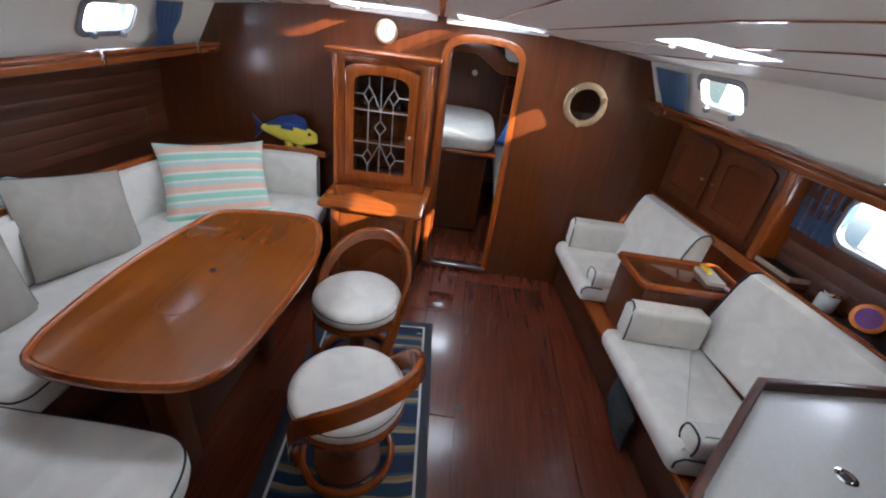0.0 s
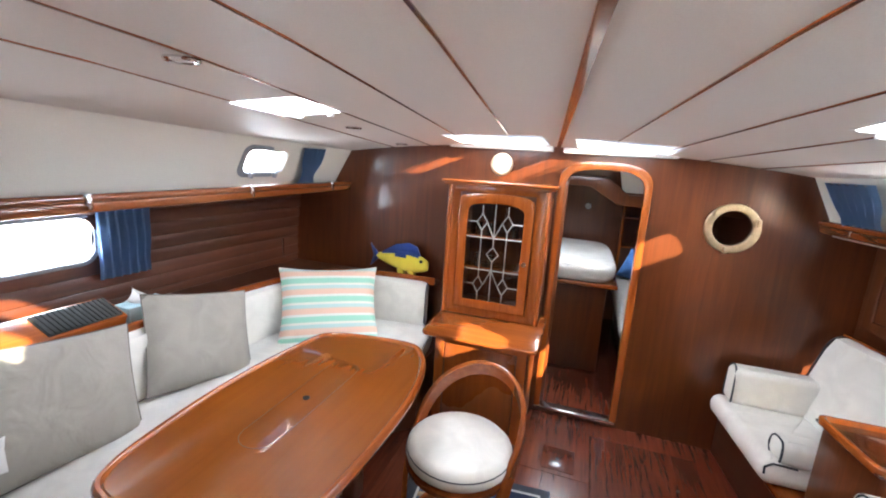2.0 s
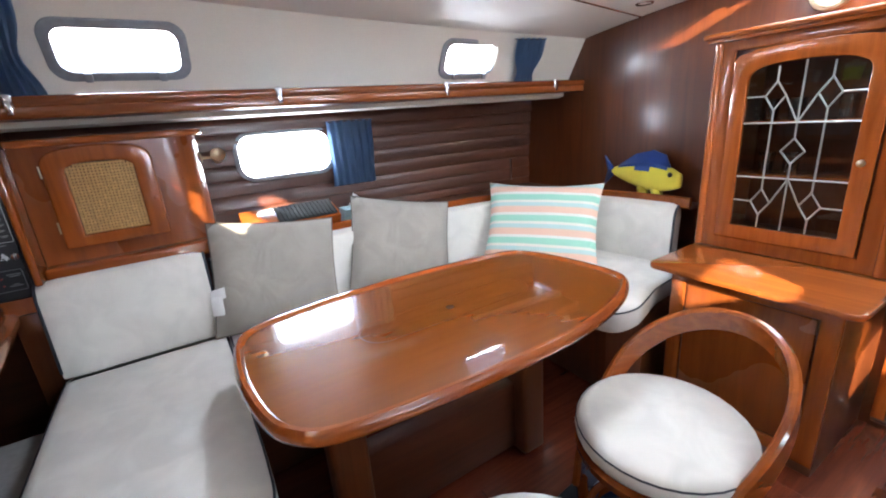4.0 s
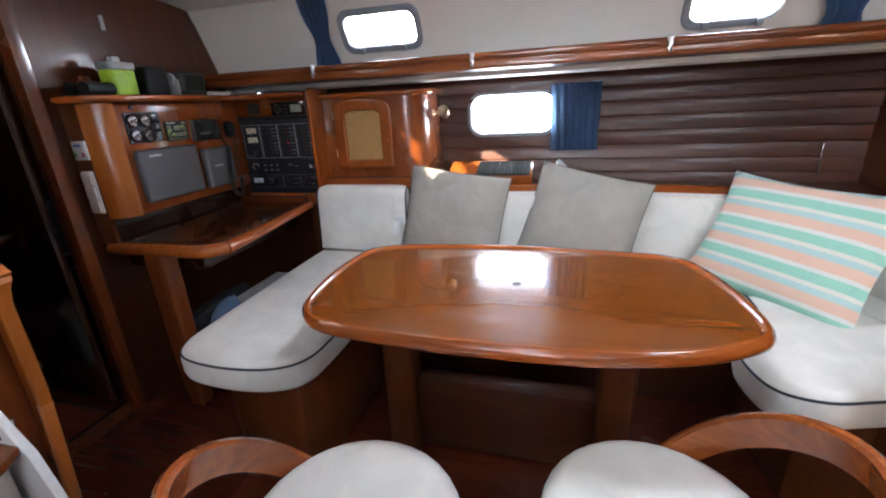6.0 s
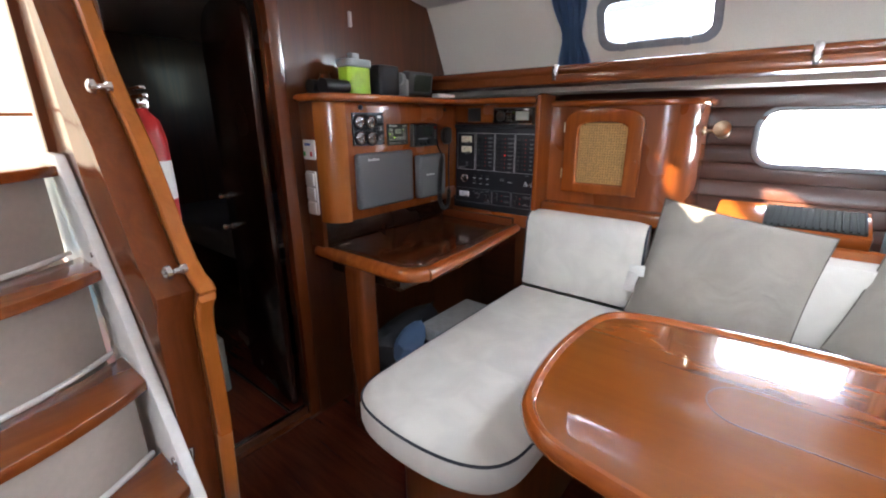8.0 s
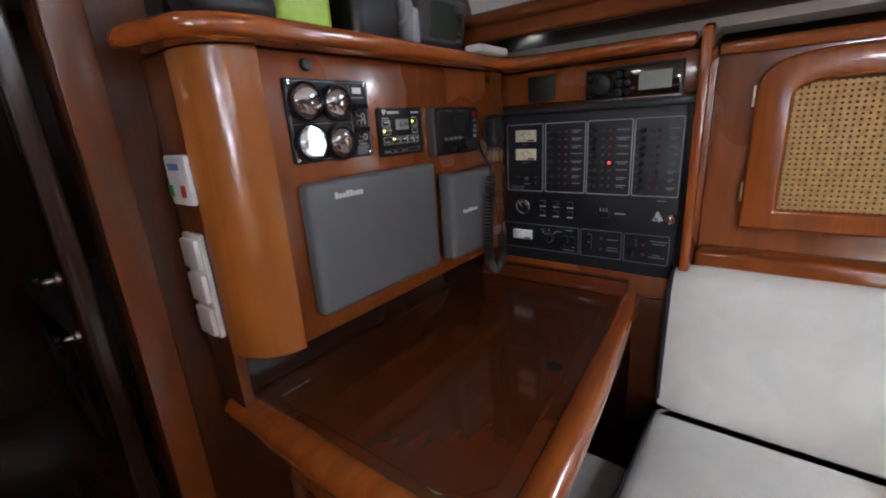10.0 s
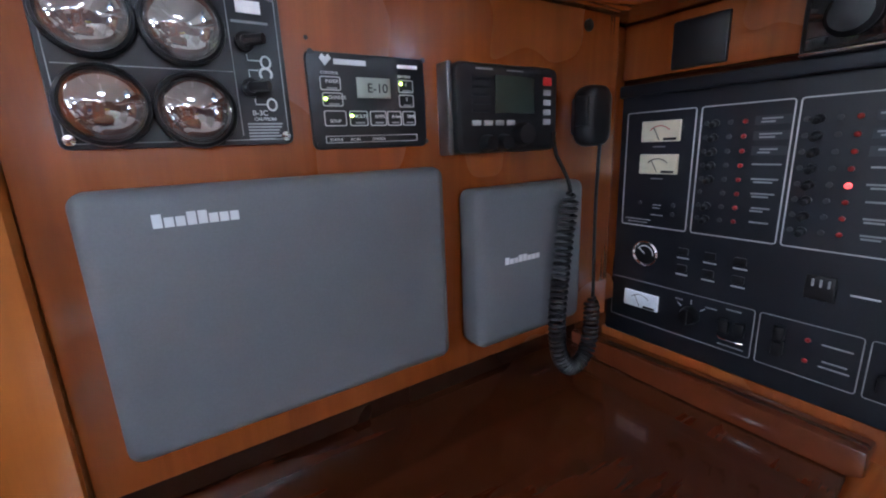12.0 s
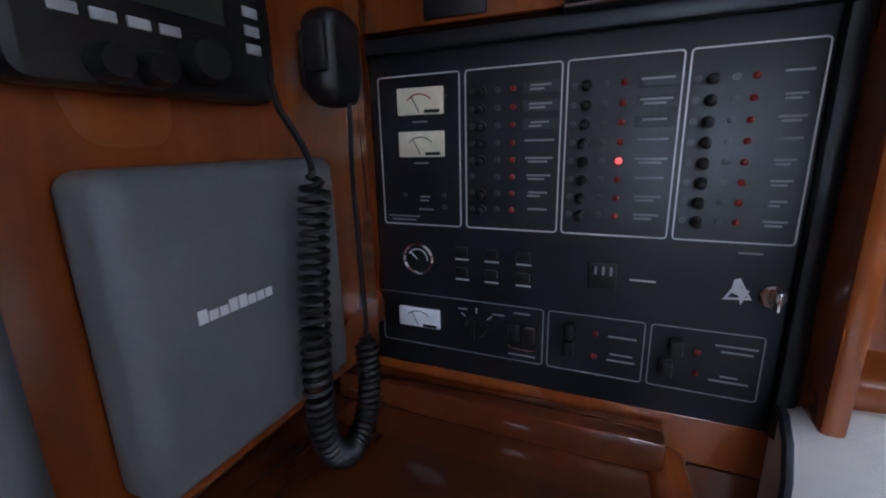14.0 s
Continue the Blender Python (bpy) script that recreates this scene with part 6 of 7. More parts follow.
for z in (1.13, 1.34):
    part("hinge", tube([(CX + 0.018, 0.462, z - 0.022), (CX + 0.018, 0.462, z + 0.022)], 0.003, 8), BRASS, dr)
# reading lamp on the locker's end
rl = thing("reading_lamp", (-1.83, 1.02, 1.36), "small brass reading lamp on a bracket, unlit", "wall lamp")
part("bracket", merged(lathe([(0.022, 0), (0.022, 0.008), (0.008, 0.012), (0.006, 0.03)], 18, (-1.80, 0.99, 1.355), "y"), tube([(-1.80, 1.015, 1.355), (-1.795, 1.045, 1.352)], 0.006, 8)), BRASS, rl)
b = lathe([(0.012, -0.03), (0.024, -0.02), (0.03, 0.02), (0.032, 0.045), (0.028, 0.042), (0.002, 0.03)], 24)
b.transform(Matrix.Translation((-1.785, 1.065, 1.352)) @ Matrix.Rotation(radians(70), 4, "Y"))
part("shade", b, BRASS, rl, "brass cone shade")
rl.matrix_basis = Matrix.Translation((-0.075, 0, -0.03)) @ rl.matrix_basis

board.matrix_basis = Matrix.Translation((PX, 0.1063, 1.12)) @ Matrix.Diagonal((1, 1.048, 1, 1))
bmz.matrix_basis = Matrix.Translation((0.021, 0, -0.003)) @ bmz.matrix_basis
vhf.matrix_basis = Matrix.Translation((-1.266, NAV, 1.255)) @ Matrix.Diagonal((1.079, 1, 1, 1))
ep.matrix_basis = Matrix.Translation((0.0175, 0, -0.009)) @ ep.matrix_basis



# ---- companionway stairs ----
ST0, ST1 = 0.07, 0.85             # side edges
stairs = thing("companionway_stairs", (0.46, 0.1, 0), "white moulded companionway stairs with curved teak treads", "stairs", kind="structure")
STEPS = [(0.345, 0.575, 0.11), (0.195, 0.795, 0.125), (0.025, 1.035, 0.155), (-0.155, 1.275, 0.19)]   # front, height, bulge


def bow(y, n=14, amount=0.11, inset=0.0):
    out = []
    for i in range(n + 1):
        u = -1 + 2 * i / n
        out.append((ST0 + inset + (ST1 - ST0 - 2 * inset) * (u + 1) / 2, y + amount * (1 - u * u)))
    return out


lows = [0.18] + [z for _, z, _ in STEPS]
for k, (y, z, bulge) in enumerate(STEPS):
    front = bow(y - 0.02, 14, bulge, 0.028)
    part("riser", slab(front + [(ST1 - 0.028, AFT + 0.002 - 0.1), (ST0 + 0.028, AFT + 0.002 - 0.1)], "z", lows[k] + (0.0 if k == 0 else 0.002), z - 0.028), RISER, stairs, "grey-beige curved riser")
    low_rim = tube([(x, yy + 0.004, lows[k] + 0.006) for x, yy in bow(y - 0.018, 14, bulge, 0.02)], 0.007, 8)
    part("white_rim", low_rim, GELCOAT, stairs)
    outer, inner = bow(y + 0.012, 14, bulge, 0.002), bow(y - 0.165, 14, bulge, 0.002)
    part("tread", slab(outer + inner[::-1], "z", z - 0.028, z, bev=0.006), TRIM_X, stairs, "curved teak tread")
for x in (ST0 - 0.022, ST1 - 0.004):
    part("side_panel", slab([(AFT - 0.1, 0.18), (0.47, 0.18), (0.375, 0.54), (0.235, 0.76), (0.075, 1.0), (-0.105, 1.245), (-0.15, 1.30), (AFT - 0.1, 1.30)], "x", x, x + 0.026, bev=0.006), GELCOAT, stairs)
part("plinth", box(ST0 + 0.02, ST1 - 0.02, AFT - 0.1, 0.30, 0.0, 0.18, 0.004), SHADED_WOOD, stairs, "recessed plinth, its wood darkened for shade")
part("base_front", slab(bow(0.33, inset=0.004) + [(ST1 - 0.004, 0.2), (ST0 + 0.004, 0.2)], "z", 0.165, 0.20, bev=0.005), GELCOAT, stairs)
for y, z in ((0.29, 0.60), (0.10, 1.09), (0.07, 1.06)):
    part("catch", merged(box(ST0 - 0.03, ST0 + 0.01, y - 0.012, y + 0.012, z - 0.016, z + 0.016, 0.005), tube([(ST0 - 0.03, y, z - 0.02), (ST0 - 0.035, y, z + 0.02)], 0.006, 8)) if z < 0.7 else lathe([(0.006, 0), (0.006, 0.003), (0.001, 0.004)], 10, (ST0 - 0.004 + 0.026, y, z), "x"), CHROME, stairs)

# white washboards, added to hold off direct sun, and shaft above the stairs
wash = tagged(part("washboard", box(0.04, 0.88, AFT - 0.16, AFT - 0.145, 1.25, 1.935, 0.004), WASHBOARD), "white translucent companionway washboards glowing with daylight", "washboard", kind="structure")
# made-up slats: their gaps cut the sun into the locker and ledge patches
tagged(part("sun_slats", merged(*[box(x0, x1, AFT - 0.16, AFT - 0.145, 1.937, 2.25, 0.004) for x0, x1 in ((0.04, 0.29), (0.36, 0.385), (0.45, 0.49), (0.80, 0.88))], box(0.491, 0.799, AFT - 0.16, AFT - 0.145, 1.937, 2.04, 0.004)), WASHBOARD), "added white slats that shape the sun through the companionway", "washboard", kind="structure")
tagged(part("washboard_joint", box(0.04, 0.88, AFT - 0.144, AFT - 0.138, 1.395, 1.405, 0.001), TRIM_X), "thin wood strip between the washboards", "trim", kind="structure")
for x in (0.02, 0.86):
    tagged(part("wall_companionway", box(x, x + 0.03, AFT - 0.16, AFT - 0.032, 0.0, 2.3, 0.003), GELCOAT), "white gelcoat side of the companionway", "wall", kind="structure")

# raked wooden side panel of the stairs with two chrome knobs
pan = thing("stair_side_panel", (-0.04, 0.1, 0.9), "raked varnished wooden panel beside the stairs", "panel", kind="structure")
shape = [(AFT + 0.032, 0.0), (0.20, 0.0), (0.228, 0.17), (0.296, 0.65), (0.302, 0.93), (0.345, 1.02), (0.27, 1.075), (0.137, 1.32), (0.03, 1.46), (-0.075, 1.67), (-0.155, 1.83), (-0.225, 2.0), (AFT + 0.032, 2.0)]
part("board", slab(shape, "x", -0.058, -0.028), TRIM, pan)
part("inner_board", slab([(AFT + 0.032, 0.0)] + [(y - 0.03, z) for y, z in shape[1:-1]] + [shape[-1]], "x", -0.0275, 0.046, bev=0.004), FRAME, pan, "glossy reddish inner face")
rim = smooth_path([(-0.043, y, z) for y, z in shape[1:12]], 3)
part("edge_band", ribbon(rim, [(1, 0, 0)] * len(rim), 0.016, 0.036), COLUMN, pan, "pale front edge")
for y, z in ((0.045, 1.455), (0.285, 1.062)):
    part("knob", merged(lathe([(0.014, -0.002), (0.014, 0.006), (0.008, 0.012), (0.008, 0.022), (0.018, 0.030), (0.018, 0.040), (0.010, 0.046), (0.001, 0.047)], 20, (-0.028, y, z), "x")), CHROME, pan)
fx = thing("fire_extinguisher", (-0.13, -0.14, 1.08), "red fire extinguisher with a white label and chrome valve", "fire extinguisher")
part("cylinder", lathe([(0.034, 0.0), (0.046, 0.012), (0.047, 0.25), (0.038, 0.30), (0.016, 0.325), (0.014, 0.335), (0.002, 0.336)], 26, (-0.135, -0.13, 1.08)), RED, fx)
part("label", lathe([(0.0472, 0.08), (0.0478, 0.081), (0.0478, 0.19), (0.0472, 0.191)], 26, (-0.135, -0.13, 1.08)), WHITE_PLASTIC, fx, "white label band")
part("valve", merged(box(-0.15, -0.12, -0.15, -0.11, 1.412, 1.44, 0.006), box(-0.143, -0.127, -0.19, -0.08, 1.44, 1.452, 0.004), box(-0.143, -0.127, -0.18, -0.09, 1.462, 1.472, 0.004)), CHROME, fx)
part("bracket", box(-0.075, -0.059, -0.165, -0.095, 1.16, 1.30, 0.003), BLACK, fx)


# ---- starboard side ----
def lean(bm, k=0.19, x_from=None):
    """Lets a row of things follow the starboard side, which opens out going aft."""
    for v in bm.verts:
        v.co.x += k * min(max(FORE - v.co.y, 0.0), 2.6)
    return bm


plinth = thing("starboard_settee_base", (1.5, 2.2, 0), "dark wooden base below the starboard seats", "settee base")
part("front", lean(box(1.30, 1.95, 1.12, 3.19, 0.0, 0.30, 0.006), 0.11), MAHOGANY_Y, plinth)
part("step", lean(box(1.255, 1.95, 1.14, 3.188, 0.30, 0.335, 0.008), 0.11), TRIM_Y, plinth, "projecting teak rail")


def armchair(y0, y1, label):
    """A built-in armchair: thick seat with a rolled front, two arms and a sloping back, all piped in navy."""
    c = thing("saloon_armchair", (1.6, (y0 + y1) / 2, 0.335), label, "armchair", "starboard armchairs")
    k = 0.11
    bm, _ = soft(round_rect(1.195, 1.74, y0, y1, 0.05), 0.336, 0.47, 0.055)
    part("seat", lean(bm, k), WHITE_CLOTH, c)
    part("seat_piping", lean(tube([(1.205, y0 + 0.008, 0.40), (1.20, y0 + 0.003, 0.44), (1.23, y0 + 0.003, 0.465), (1.33, y0 + 0.002, 0.462)], 0.005, 6), k), PIPING, c, "navy piping cord")
    for ya in (y0 - 0.0, y1 - 0.14):
        prof = round_rect(1.255, 1.68, ya, ya + 0.13, 0.03)
        hi = 0.69 if ya > (y0 + y1) / 2 else 0.58
        bm, edge = soft(prof, 0.46, hi, 0.035)
        part("arm", lean(bm, k), WHITE_CLOTH, c)
        loop = [(1.262, ya + 0.02, 0.47), (1.258, ya + 0.01, 0.52), (1.262, ya + 0.03, hi - 0.01), (1.262, ya + 0.10, hi - 0.01), (1.258, ya + 0.12, 0.52), (1.262, ya + 0.11, 0.47)]
        part("arm_piping", lean(tube(smooth_path(loop, 4), 0.005, 6), k), PIPING, c, "navy piping cord")
    bm = slab([(1.60, 0.46), (1.62, 0.56), (1.70, 0.86), (1.735, 0.935), (1.79, 0.955), (1.83, 0.92), (1.80, 0.46)], "y", y0 + 0.005, y1 - 0.005, bev=0.025, seg=3)
    part("backrest", lean(bm, 0.19), WHITE_CLOTH, c)
    for yy in (y0 + 0.006, y1 - 0.006):
        part("back_piping", lean(tube(smooth_path([(1.612, yy, 0.50), (1.70, yy, 0.84), (1.737, yy, 0.925), (1.79, yy, 0.945), (1.825, yy, 0.91)], 4), 0.005, 6), 0.19), PIPING, c, "navy piping cord")


armchair(2.44, 3.12, "white upholstered saloon armchair by the bulkhead with navy piping")
armchair(1.20, 2.05, "wide white upholstered saloon armchair with navy piping")

cons = thing("side_console", (1.7, 2.25, 0), "varnished wooden console with a raised rim between the armchairs", "console")
part("body", lean(box(1.36, 1.93, 2.07, 2.425, 0.335, 0.735, 0.02, 3), 0.11), MAHOGANY, cons)
part("top", lean(box(1.335, 1.95, 2.062, 2.432, 0.735, 0.748, 0.004), 0.11), DESK, cons)
part("rim", lean(slab(round_rect(1.33, 1.955, 2.058, 2.436, 0.04), "z", 0.735, 0.772, [round_rect(1.352, 1.94, 2.078, 2.416, 0.03)], 0.007, 3), 0.11), TRIM_Y, cons, "rounded teak rim")
bk = thing("paper_packet", (1.94, 2.28, 0.75), "pale paper packet with a yellow lighter on the console", "packet")
part("packet", box(1.87, 1.97, 2.18, 2.36, 0.749, 0.775, 0.004), CREAM_CLOTH, bk)
part("lighter", box(1.90, 1.93, 2.27, 2.37, 0.776, 0.792, 0.005), plain("yellow_plastic", (0.75, 0.50, 0.02), 0.35), bk, "yellow lighter")

sl = thing("starboard_ledge", (2.0, 2.2, 0.93), "varnished wooden ledge behind the starboard seats", "shelf", kind="structure")
part("board", lean(box(1.84, 2.05, 0.9, 3.196, 0.90, 0.916, 0.002)), DESK, sl)
part("lip", lean(box(1.825, 1.85, 0.9, 3.196, 0.885, 0.945, 0.009, 3)), TRIM_Y, sl, "rounded teak lip")

ul = thing("starboard_locker", (1.95, 2.75, 0.95), "dark wooden wall locker with two panelled doors", "locker")
part("body", lean(box(1.875, 2.05, 2.26, 3.194, 0.918, 1.486, 0.004)), MAHOGANY, ul)
part("end_post", lean(box(1.855, 2.05, 2.20, 2.26, 0.918, 1.486, 0.02, 3)), TRIM, ul, "rounded teak end post")
for y0, y1 in ((2.30, 2.70), (2.745, 3.145)):
    d = part("locker_door", lean(slab(arch(y0, y1, 1.0, 1.43, 0.06), "x", 1.855, 1.876, [arch(y0 + 0.065, y1 - 0.065, 1.065, 1.365, 0.05)], 0.006)), MAHOGANY, ul)
    part("panel", lean(slab(arch(y0 + 0.066, y1 - 0.066, 1.066, 1.364, 0.05), "x", 1.866, 1.870)), MAHOGANY, d, "", False)
    part("knob", lean(lathe([(0.006, 0), (0.009, -0.012), (0.008, -0.018), (0.001, -0.02)], 14, (1.855, y1 - 0.03 if y0 < 2.5 else y0 + 0.03, 1.2), "x")), BRASS, d)

sv = thing("speaker_grille", (2.2, 2.15, 0.917), "black speaker grille set in a wooden frame on the ledge", "grille")
part("frame", lean(slab([(1.87, 1.97), (2.05, 1.97), (2.05, 2.25), (1.87, 2.25)], "z", 0.948, 0.975, [[(1.885, 1.985), (2.035, 1.985), (2.035, 2.235), (1.885, 2.235)]], 0.003)), plain("bleached_frame", (0.34, 0.25, 0.19), 0.5), sv, "bleached wooden frame")
part("box", lean(box(1.872, 2.048, 1.972, 2.248, 0.9165, 0.947, 0.002)), MAHOGANY_Y, sv)
part("grille", lean(box(1.886, 2.034, 1.986, 2.234, 0.9475, 0.966, 0)), BLACK, sv, "", False)
for k in range(9):
    part("slat", lean(box(1.886, 2.034, 1.995 + 0.027 * k, 2.003 + 0.027 * k, 0.9662, 0.970, 0)), PANEL_BLACK, sv, "", False)
jr = thing("glass_jar", (2.12, 1.80, 0.917), "small clear glass jar with a pale lid on the ledge", "jar")
part("body", lathe([(0.035, 0), (0.042, 0.01), (0.042, 0.075), (0.034, 0.088), (0.002, 0.089)], 22, (2.17, 1.80, 0.917)), plain("frosted_glass", (0.45, 0.47, 0.47), 0.15), jr)
part("lid", lathe([(0.036, 0.088), (0.038, 0.092), (0.038, 0.108), (0.002, 0.11)], 22, (2.17, 1.80, 0.917)), CHROME, jr)
tin = thing("sweet_tin", (2.25, 1.66, 0.917), "round orange and purple packet standing on the ledge", "tin")
b = lathe([(0.055, -0.03), (0.065, -0.022), (0.065, 0.022), (0.055, 0.03), (0.002, 0.031)], 30)
b.transform(pose(2.25, 1.66, 0.985, 70, 0, -55))
part("body", b, plain("orange_wrapper", (0.70, 0.22, 0.04), 0.35), tin)
b = lathe([(0.045, 0.0312), (0.046, 0.033), (0.002, 0.0335)], 26)
b.transform(pose(2.25, 1.66, 0.985, 70, 0, -55))
part("label", b, plain("purple_label", (0.22, 0.08, 0.30), 0.3), tin, "purple and blue label")
tray = thing("dark_tray", (2.12, 1.45, 0.917), "dark shallow tray with clutter on the ledge", "tray")
part("body", lean(box(1.86, 2.02, 1.25, 1.72, 0.917, 0.935, 0.006)), BLACK, tray)
part("pale_edge", lean(box(1.852, 1.862, 1.2, 1.75, 0.917, 0.94, 0.003)), CHROME, tray)
part("clutter", lean(box(1.90, 1.98, 1.35, 1.50, 0.935, 0.975, 0.02)), DESK, tray, "brown pouch")
bg = thing("dark_backpack", (1.45, 1.75, 0), "dark blue-grey bag against the starboard base", "bag")
bm, _ = pillow(0.36, 0.26, 0.10, pose(1.43, 1.72, 0.15, 90, 0, 84), 12, 9.0)
part("body", bm, plain("slate_canvas", (0.03, 0.04, 0.05), 0.85), bg)

for x, y in ((0.53, 1.69), (1.09, 1.78)):
    tagged(part("sole_lift", lathe([(0.013, 0.0), (0.013, 0.0008), (0.010, 0.0012), (0.001, 0.0012)], 18, (x + 0.02, y, 0.0003)), BLACK), "small black finger hole in a floor panel", "finger hole", "floor finger holes", "structure")

# galley counter corner
gal = thing("galley_counter", (1.6, 0.8, 0), "white galley counter with a raised wooden rim", "counter")
cp = [(1.53, 1.215), (1.10, 0.745), (1.02, 0.62), (1.0, 0.2), (1.0, AFT + 0.01), (2.35, AFT + 0.01), (2.35, 1.30)]
part("carcass", slab([(x + (0.012 if i < 5 else -0.004), y - (0.012 if i in (0, 6) else 0)) for i, (x, y) in enumerate(cp)], "z", 0.0, 0.885), MAHOGANY, gal)
part("worktop", slab(cp, "z", 0.886, 0.905), WHITE_LAMINATE, gal, "white laminate top")
inner = [(1.545, 1.188), (1.125, 0.735), (1.045, 0.615), (1.025, 0.2), (1.025, AFT + 0.03), (2.33, AFT + 0.03), (2.33, 1.272)]
part("rim", slab(cp, "z", 0.886, 0.945, [inner], 0.008, 3), MAHOGANY_Y, gal, "dark raised teak rim")
dn = thing("deck_filler", (1.62, 0.88, 0.905), "round chrome drain cap set in the white counter", "drain")
part("ring", lathe([(0.028, 0.0), (0.03, 0.004), (0.022, 0.006), (0.018, 0.002)], 26, (1.605, 0.87, 0.905)), CHROME, dn)
part("cap", lathe([(0.018, 0.0015), (0.010, 0.003), (0.002, 0.003)], 20, (1.605, 0.87, 0.905)), CHROME_DARK, dn)


# ---- curtains ----
def curtain(name, a, b, z0, z1, out, gather, label, waist=0.45, folds=5):
    """A small gathered curtain between plan points a and b, tied narrower at its waist."""
    bm = bmesh.new()
    n, m = folds * 6, 12
    rows = []
    for j in range(m + 1):
        v = j / m
        w = 1 - waist * math.exp(-((v - gather) / 0.22) ** 2)
        row = []
        for i in range(n + 1):
            u = i / n
            uu = 0.5 + (u - 0.5) * w
            x, y = a[0] + (b[0] - a[0]) * uu, a[1] + (b[1] - a[1]) * uu
            d = 0.011 * math.sin(u * folds * 2 * math.pi + 1.3 * v) + 0.006 * noise.noise(Vector((u * 3, v * 3, z0)))
            row.append(bm.verts.new((x + out[0] * d + out[2] * v, y + out[1] * d, z0 + (z1 - z0) * v)))
        rows.append(row)
    for r0, r1 in zip(rows, rows[1:]):
        for i in range(n):
            bm.faces.new((r0[i], r0[i + 1], r1[i + 1], r1[i]))
    ext = bmesh.ops.solidify(bm, geom=list(bm.faces), thickness=0.002)
    c = thing(name, (a[0], a[1], z0), label, "curtain", "blue curtains")
    part("cloth", bm, CURTAIN, c)
    part("rod", tube([(a[0] + out[2] * 0.97, a[1] - 0.01, z1 - 0.006), (b[0] + out[2] * 0.97, b[1] + 0.01, z1 - 0.006)], 0.004, 8), CHROME, c)


curtain("curtain", (-1.60, 2.66), (-1.575, 2.86), 1.535, 1.82, (1, 0, 0.10), 0.35, "small blue curtain tied beside the cabin window")
curtain("curtain", (-1.655, 0.40), (-1.655, 0.56), 1.59, 1.93, (1, 0, 0.13), 0.4, "small blue curtain tied beside the cabin window")
curtain("curtain", (-2.02, 1.66), (-2.005, 1.93), 1.08, 1.45, (1, 0, 0.01), 0.2, "blue curtain drawn beside the long hull window", 0.05, 6)
curtain("curtain", (1.635, 3.07), (1.695, 2.76), 1.53, 1.80, (1, 0, -0.125), 0.3, "small blue curtain tied beside the cabin window", 0.25, 6)
curtain("curtain", (2.145, 2.23), (2.19, 1.96), 1.17, 1.44, (1, 0, 0.0), 0.2, "blue curtain drawn beside the starboard hull window", 0.08, 6)

# ---- things on the port ledge ----
Z = 0.889
MATT_BLACK = plain("matt_black", (0.010, 0.012, 0.012), 0.95)
vb = thing("solar_vent_box", (-1.83, 1.42, Z), "teak box with a dark slatted grille on the ledge", "vent box")
b = box(-0.09, 0.09, -0.315, 0.165, 0.0, 0.09, 0.006)
b.transform(pose(-1.83, 1.415, Z + 0.035, 0, 22, 0))
part("body", b, TRIM_Y, vb)
b = box(-0.075, 0.075, -0.15, 0.15, 0.088, 0.095, 0.003)
b.transform(pose(-1.83, 1.415, Z + 0.035, 0, 22, 0))
part("grille", b, plain("dark_green_grille", (0.012, 0.016, 0.016), 0.85), vb, "dark slatted panel")
for k in range(15):
    b = box(-0.07, 0.07, -0.145 + 0.0205 * k, -0.137 + 0.0205 * k, 0.094, 0.100, 0.001, 1)
    b.transform(pose(-1.83, 1.415, Z + 0.035, 0, 22, 0))
    part("slat", b, MATT_BLACK, vb)
part("foot", box(-1.92, -1.74, 1.11, 1.57, Z, Z + 0.03, 0.004), MAHOGANY_Y, vb)
ts = thing("tissue_box", (-1.83, 1.74, Z), "pale blue tissue box with a tissue pulled up", "tissue box")
part("carton", box(-1.90, -1.78, 1.63, 1.86, Z, Z + 0.085, 0.004), plain("pale_blue_card", (0.38, 0.56, 0.62), 0.7, 0, 14.0, 0.35), ts)
bm, _ = pillow(0.13, 0.09, 0.07, pose(-1.84, 1.73, Z + 0.10, 80, 25, 30), 10, 12.0, 0.5)
part("tissue", bm, WHITE_PLASTIC, ts, "white tissue")
tg = thing("paper_tag", (-1.62, 1.93, 0.94), "crumpled white paper tag on the ledge edge", "tag")
bm, _ = pillow(0.09, 0.05, 0.04, pose(-1.66, 1.92, 0.95, 70, 0, 80), 8, 15.0, 0.4)
part("paper", bm, WHITE_PLASTIC, tg)
tg = thing("care_label", (-1.36, 0.93, 0.80), "white care label hanging from a scatter cushion", "label")
b = box(-0.002, 0.002, -0.028, 0.028, -0.05, 0.0, 0.001)
b.transform(pose(-1.385, 0.915, 0.83, 0, 12, 15))
part("tape", b, WHITE_PLASTIC, tg)
b = box(-0.002, 0.002, -0.022, 0.022, -0.075, 0.0, 0.001)
b.transform(pose(-1.375, 0.905, 0.80, 0, -14, -20))
part("tape", b, WHITE_PLASTIC, tg)

# plush fish by the bulkhead
fb = bmesh.new()
prof = []
for i in range(19):
    u = i / 18
    r = 0.075 * (math.sin(math.pi * min(1, u * 0.92 + 0.06)) ** 0.7) * (1.0 - 0.45 * u) + 0.008
    prof.append((u, r))
rings = []
for u, r in prof:
    rings.append([fb.verts.new((0.2 - 0.42 * u, 0.42 * r * math.cos(2 * math.pi * k / 16), 0.11 + 0.02 * u + r * math.sin(2 * math.pi * k / 16))) for k in range(16)])
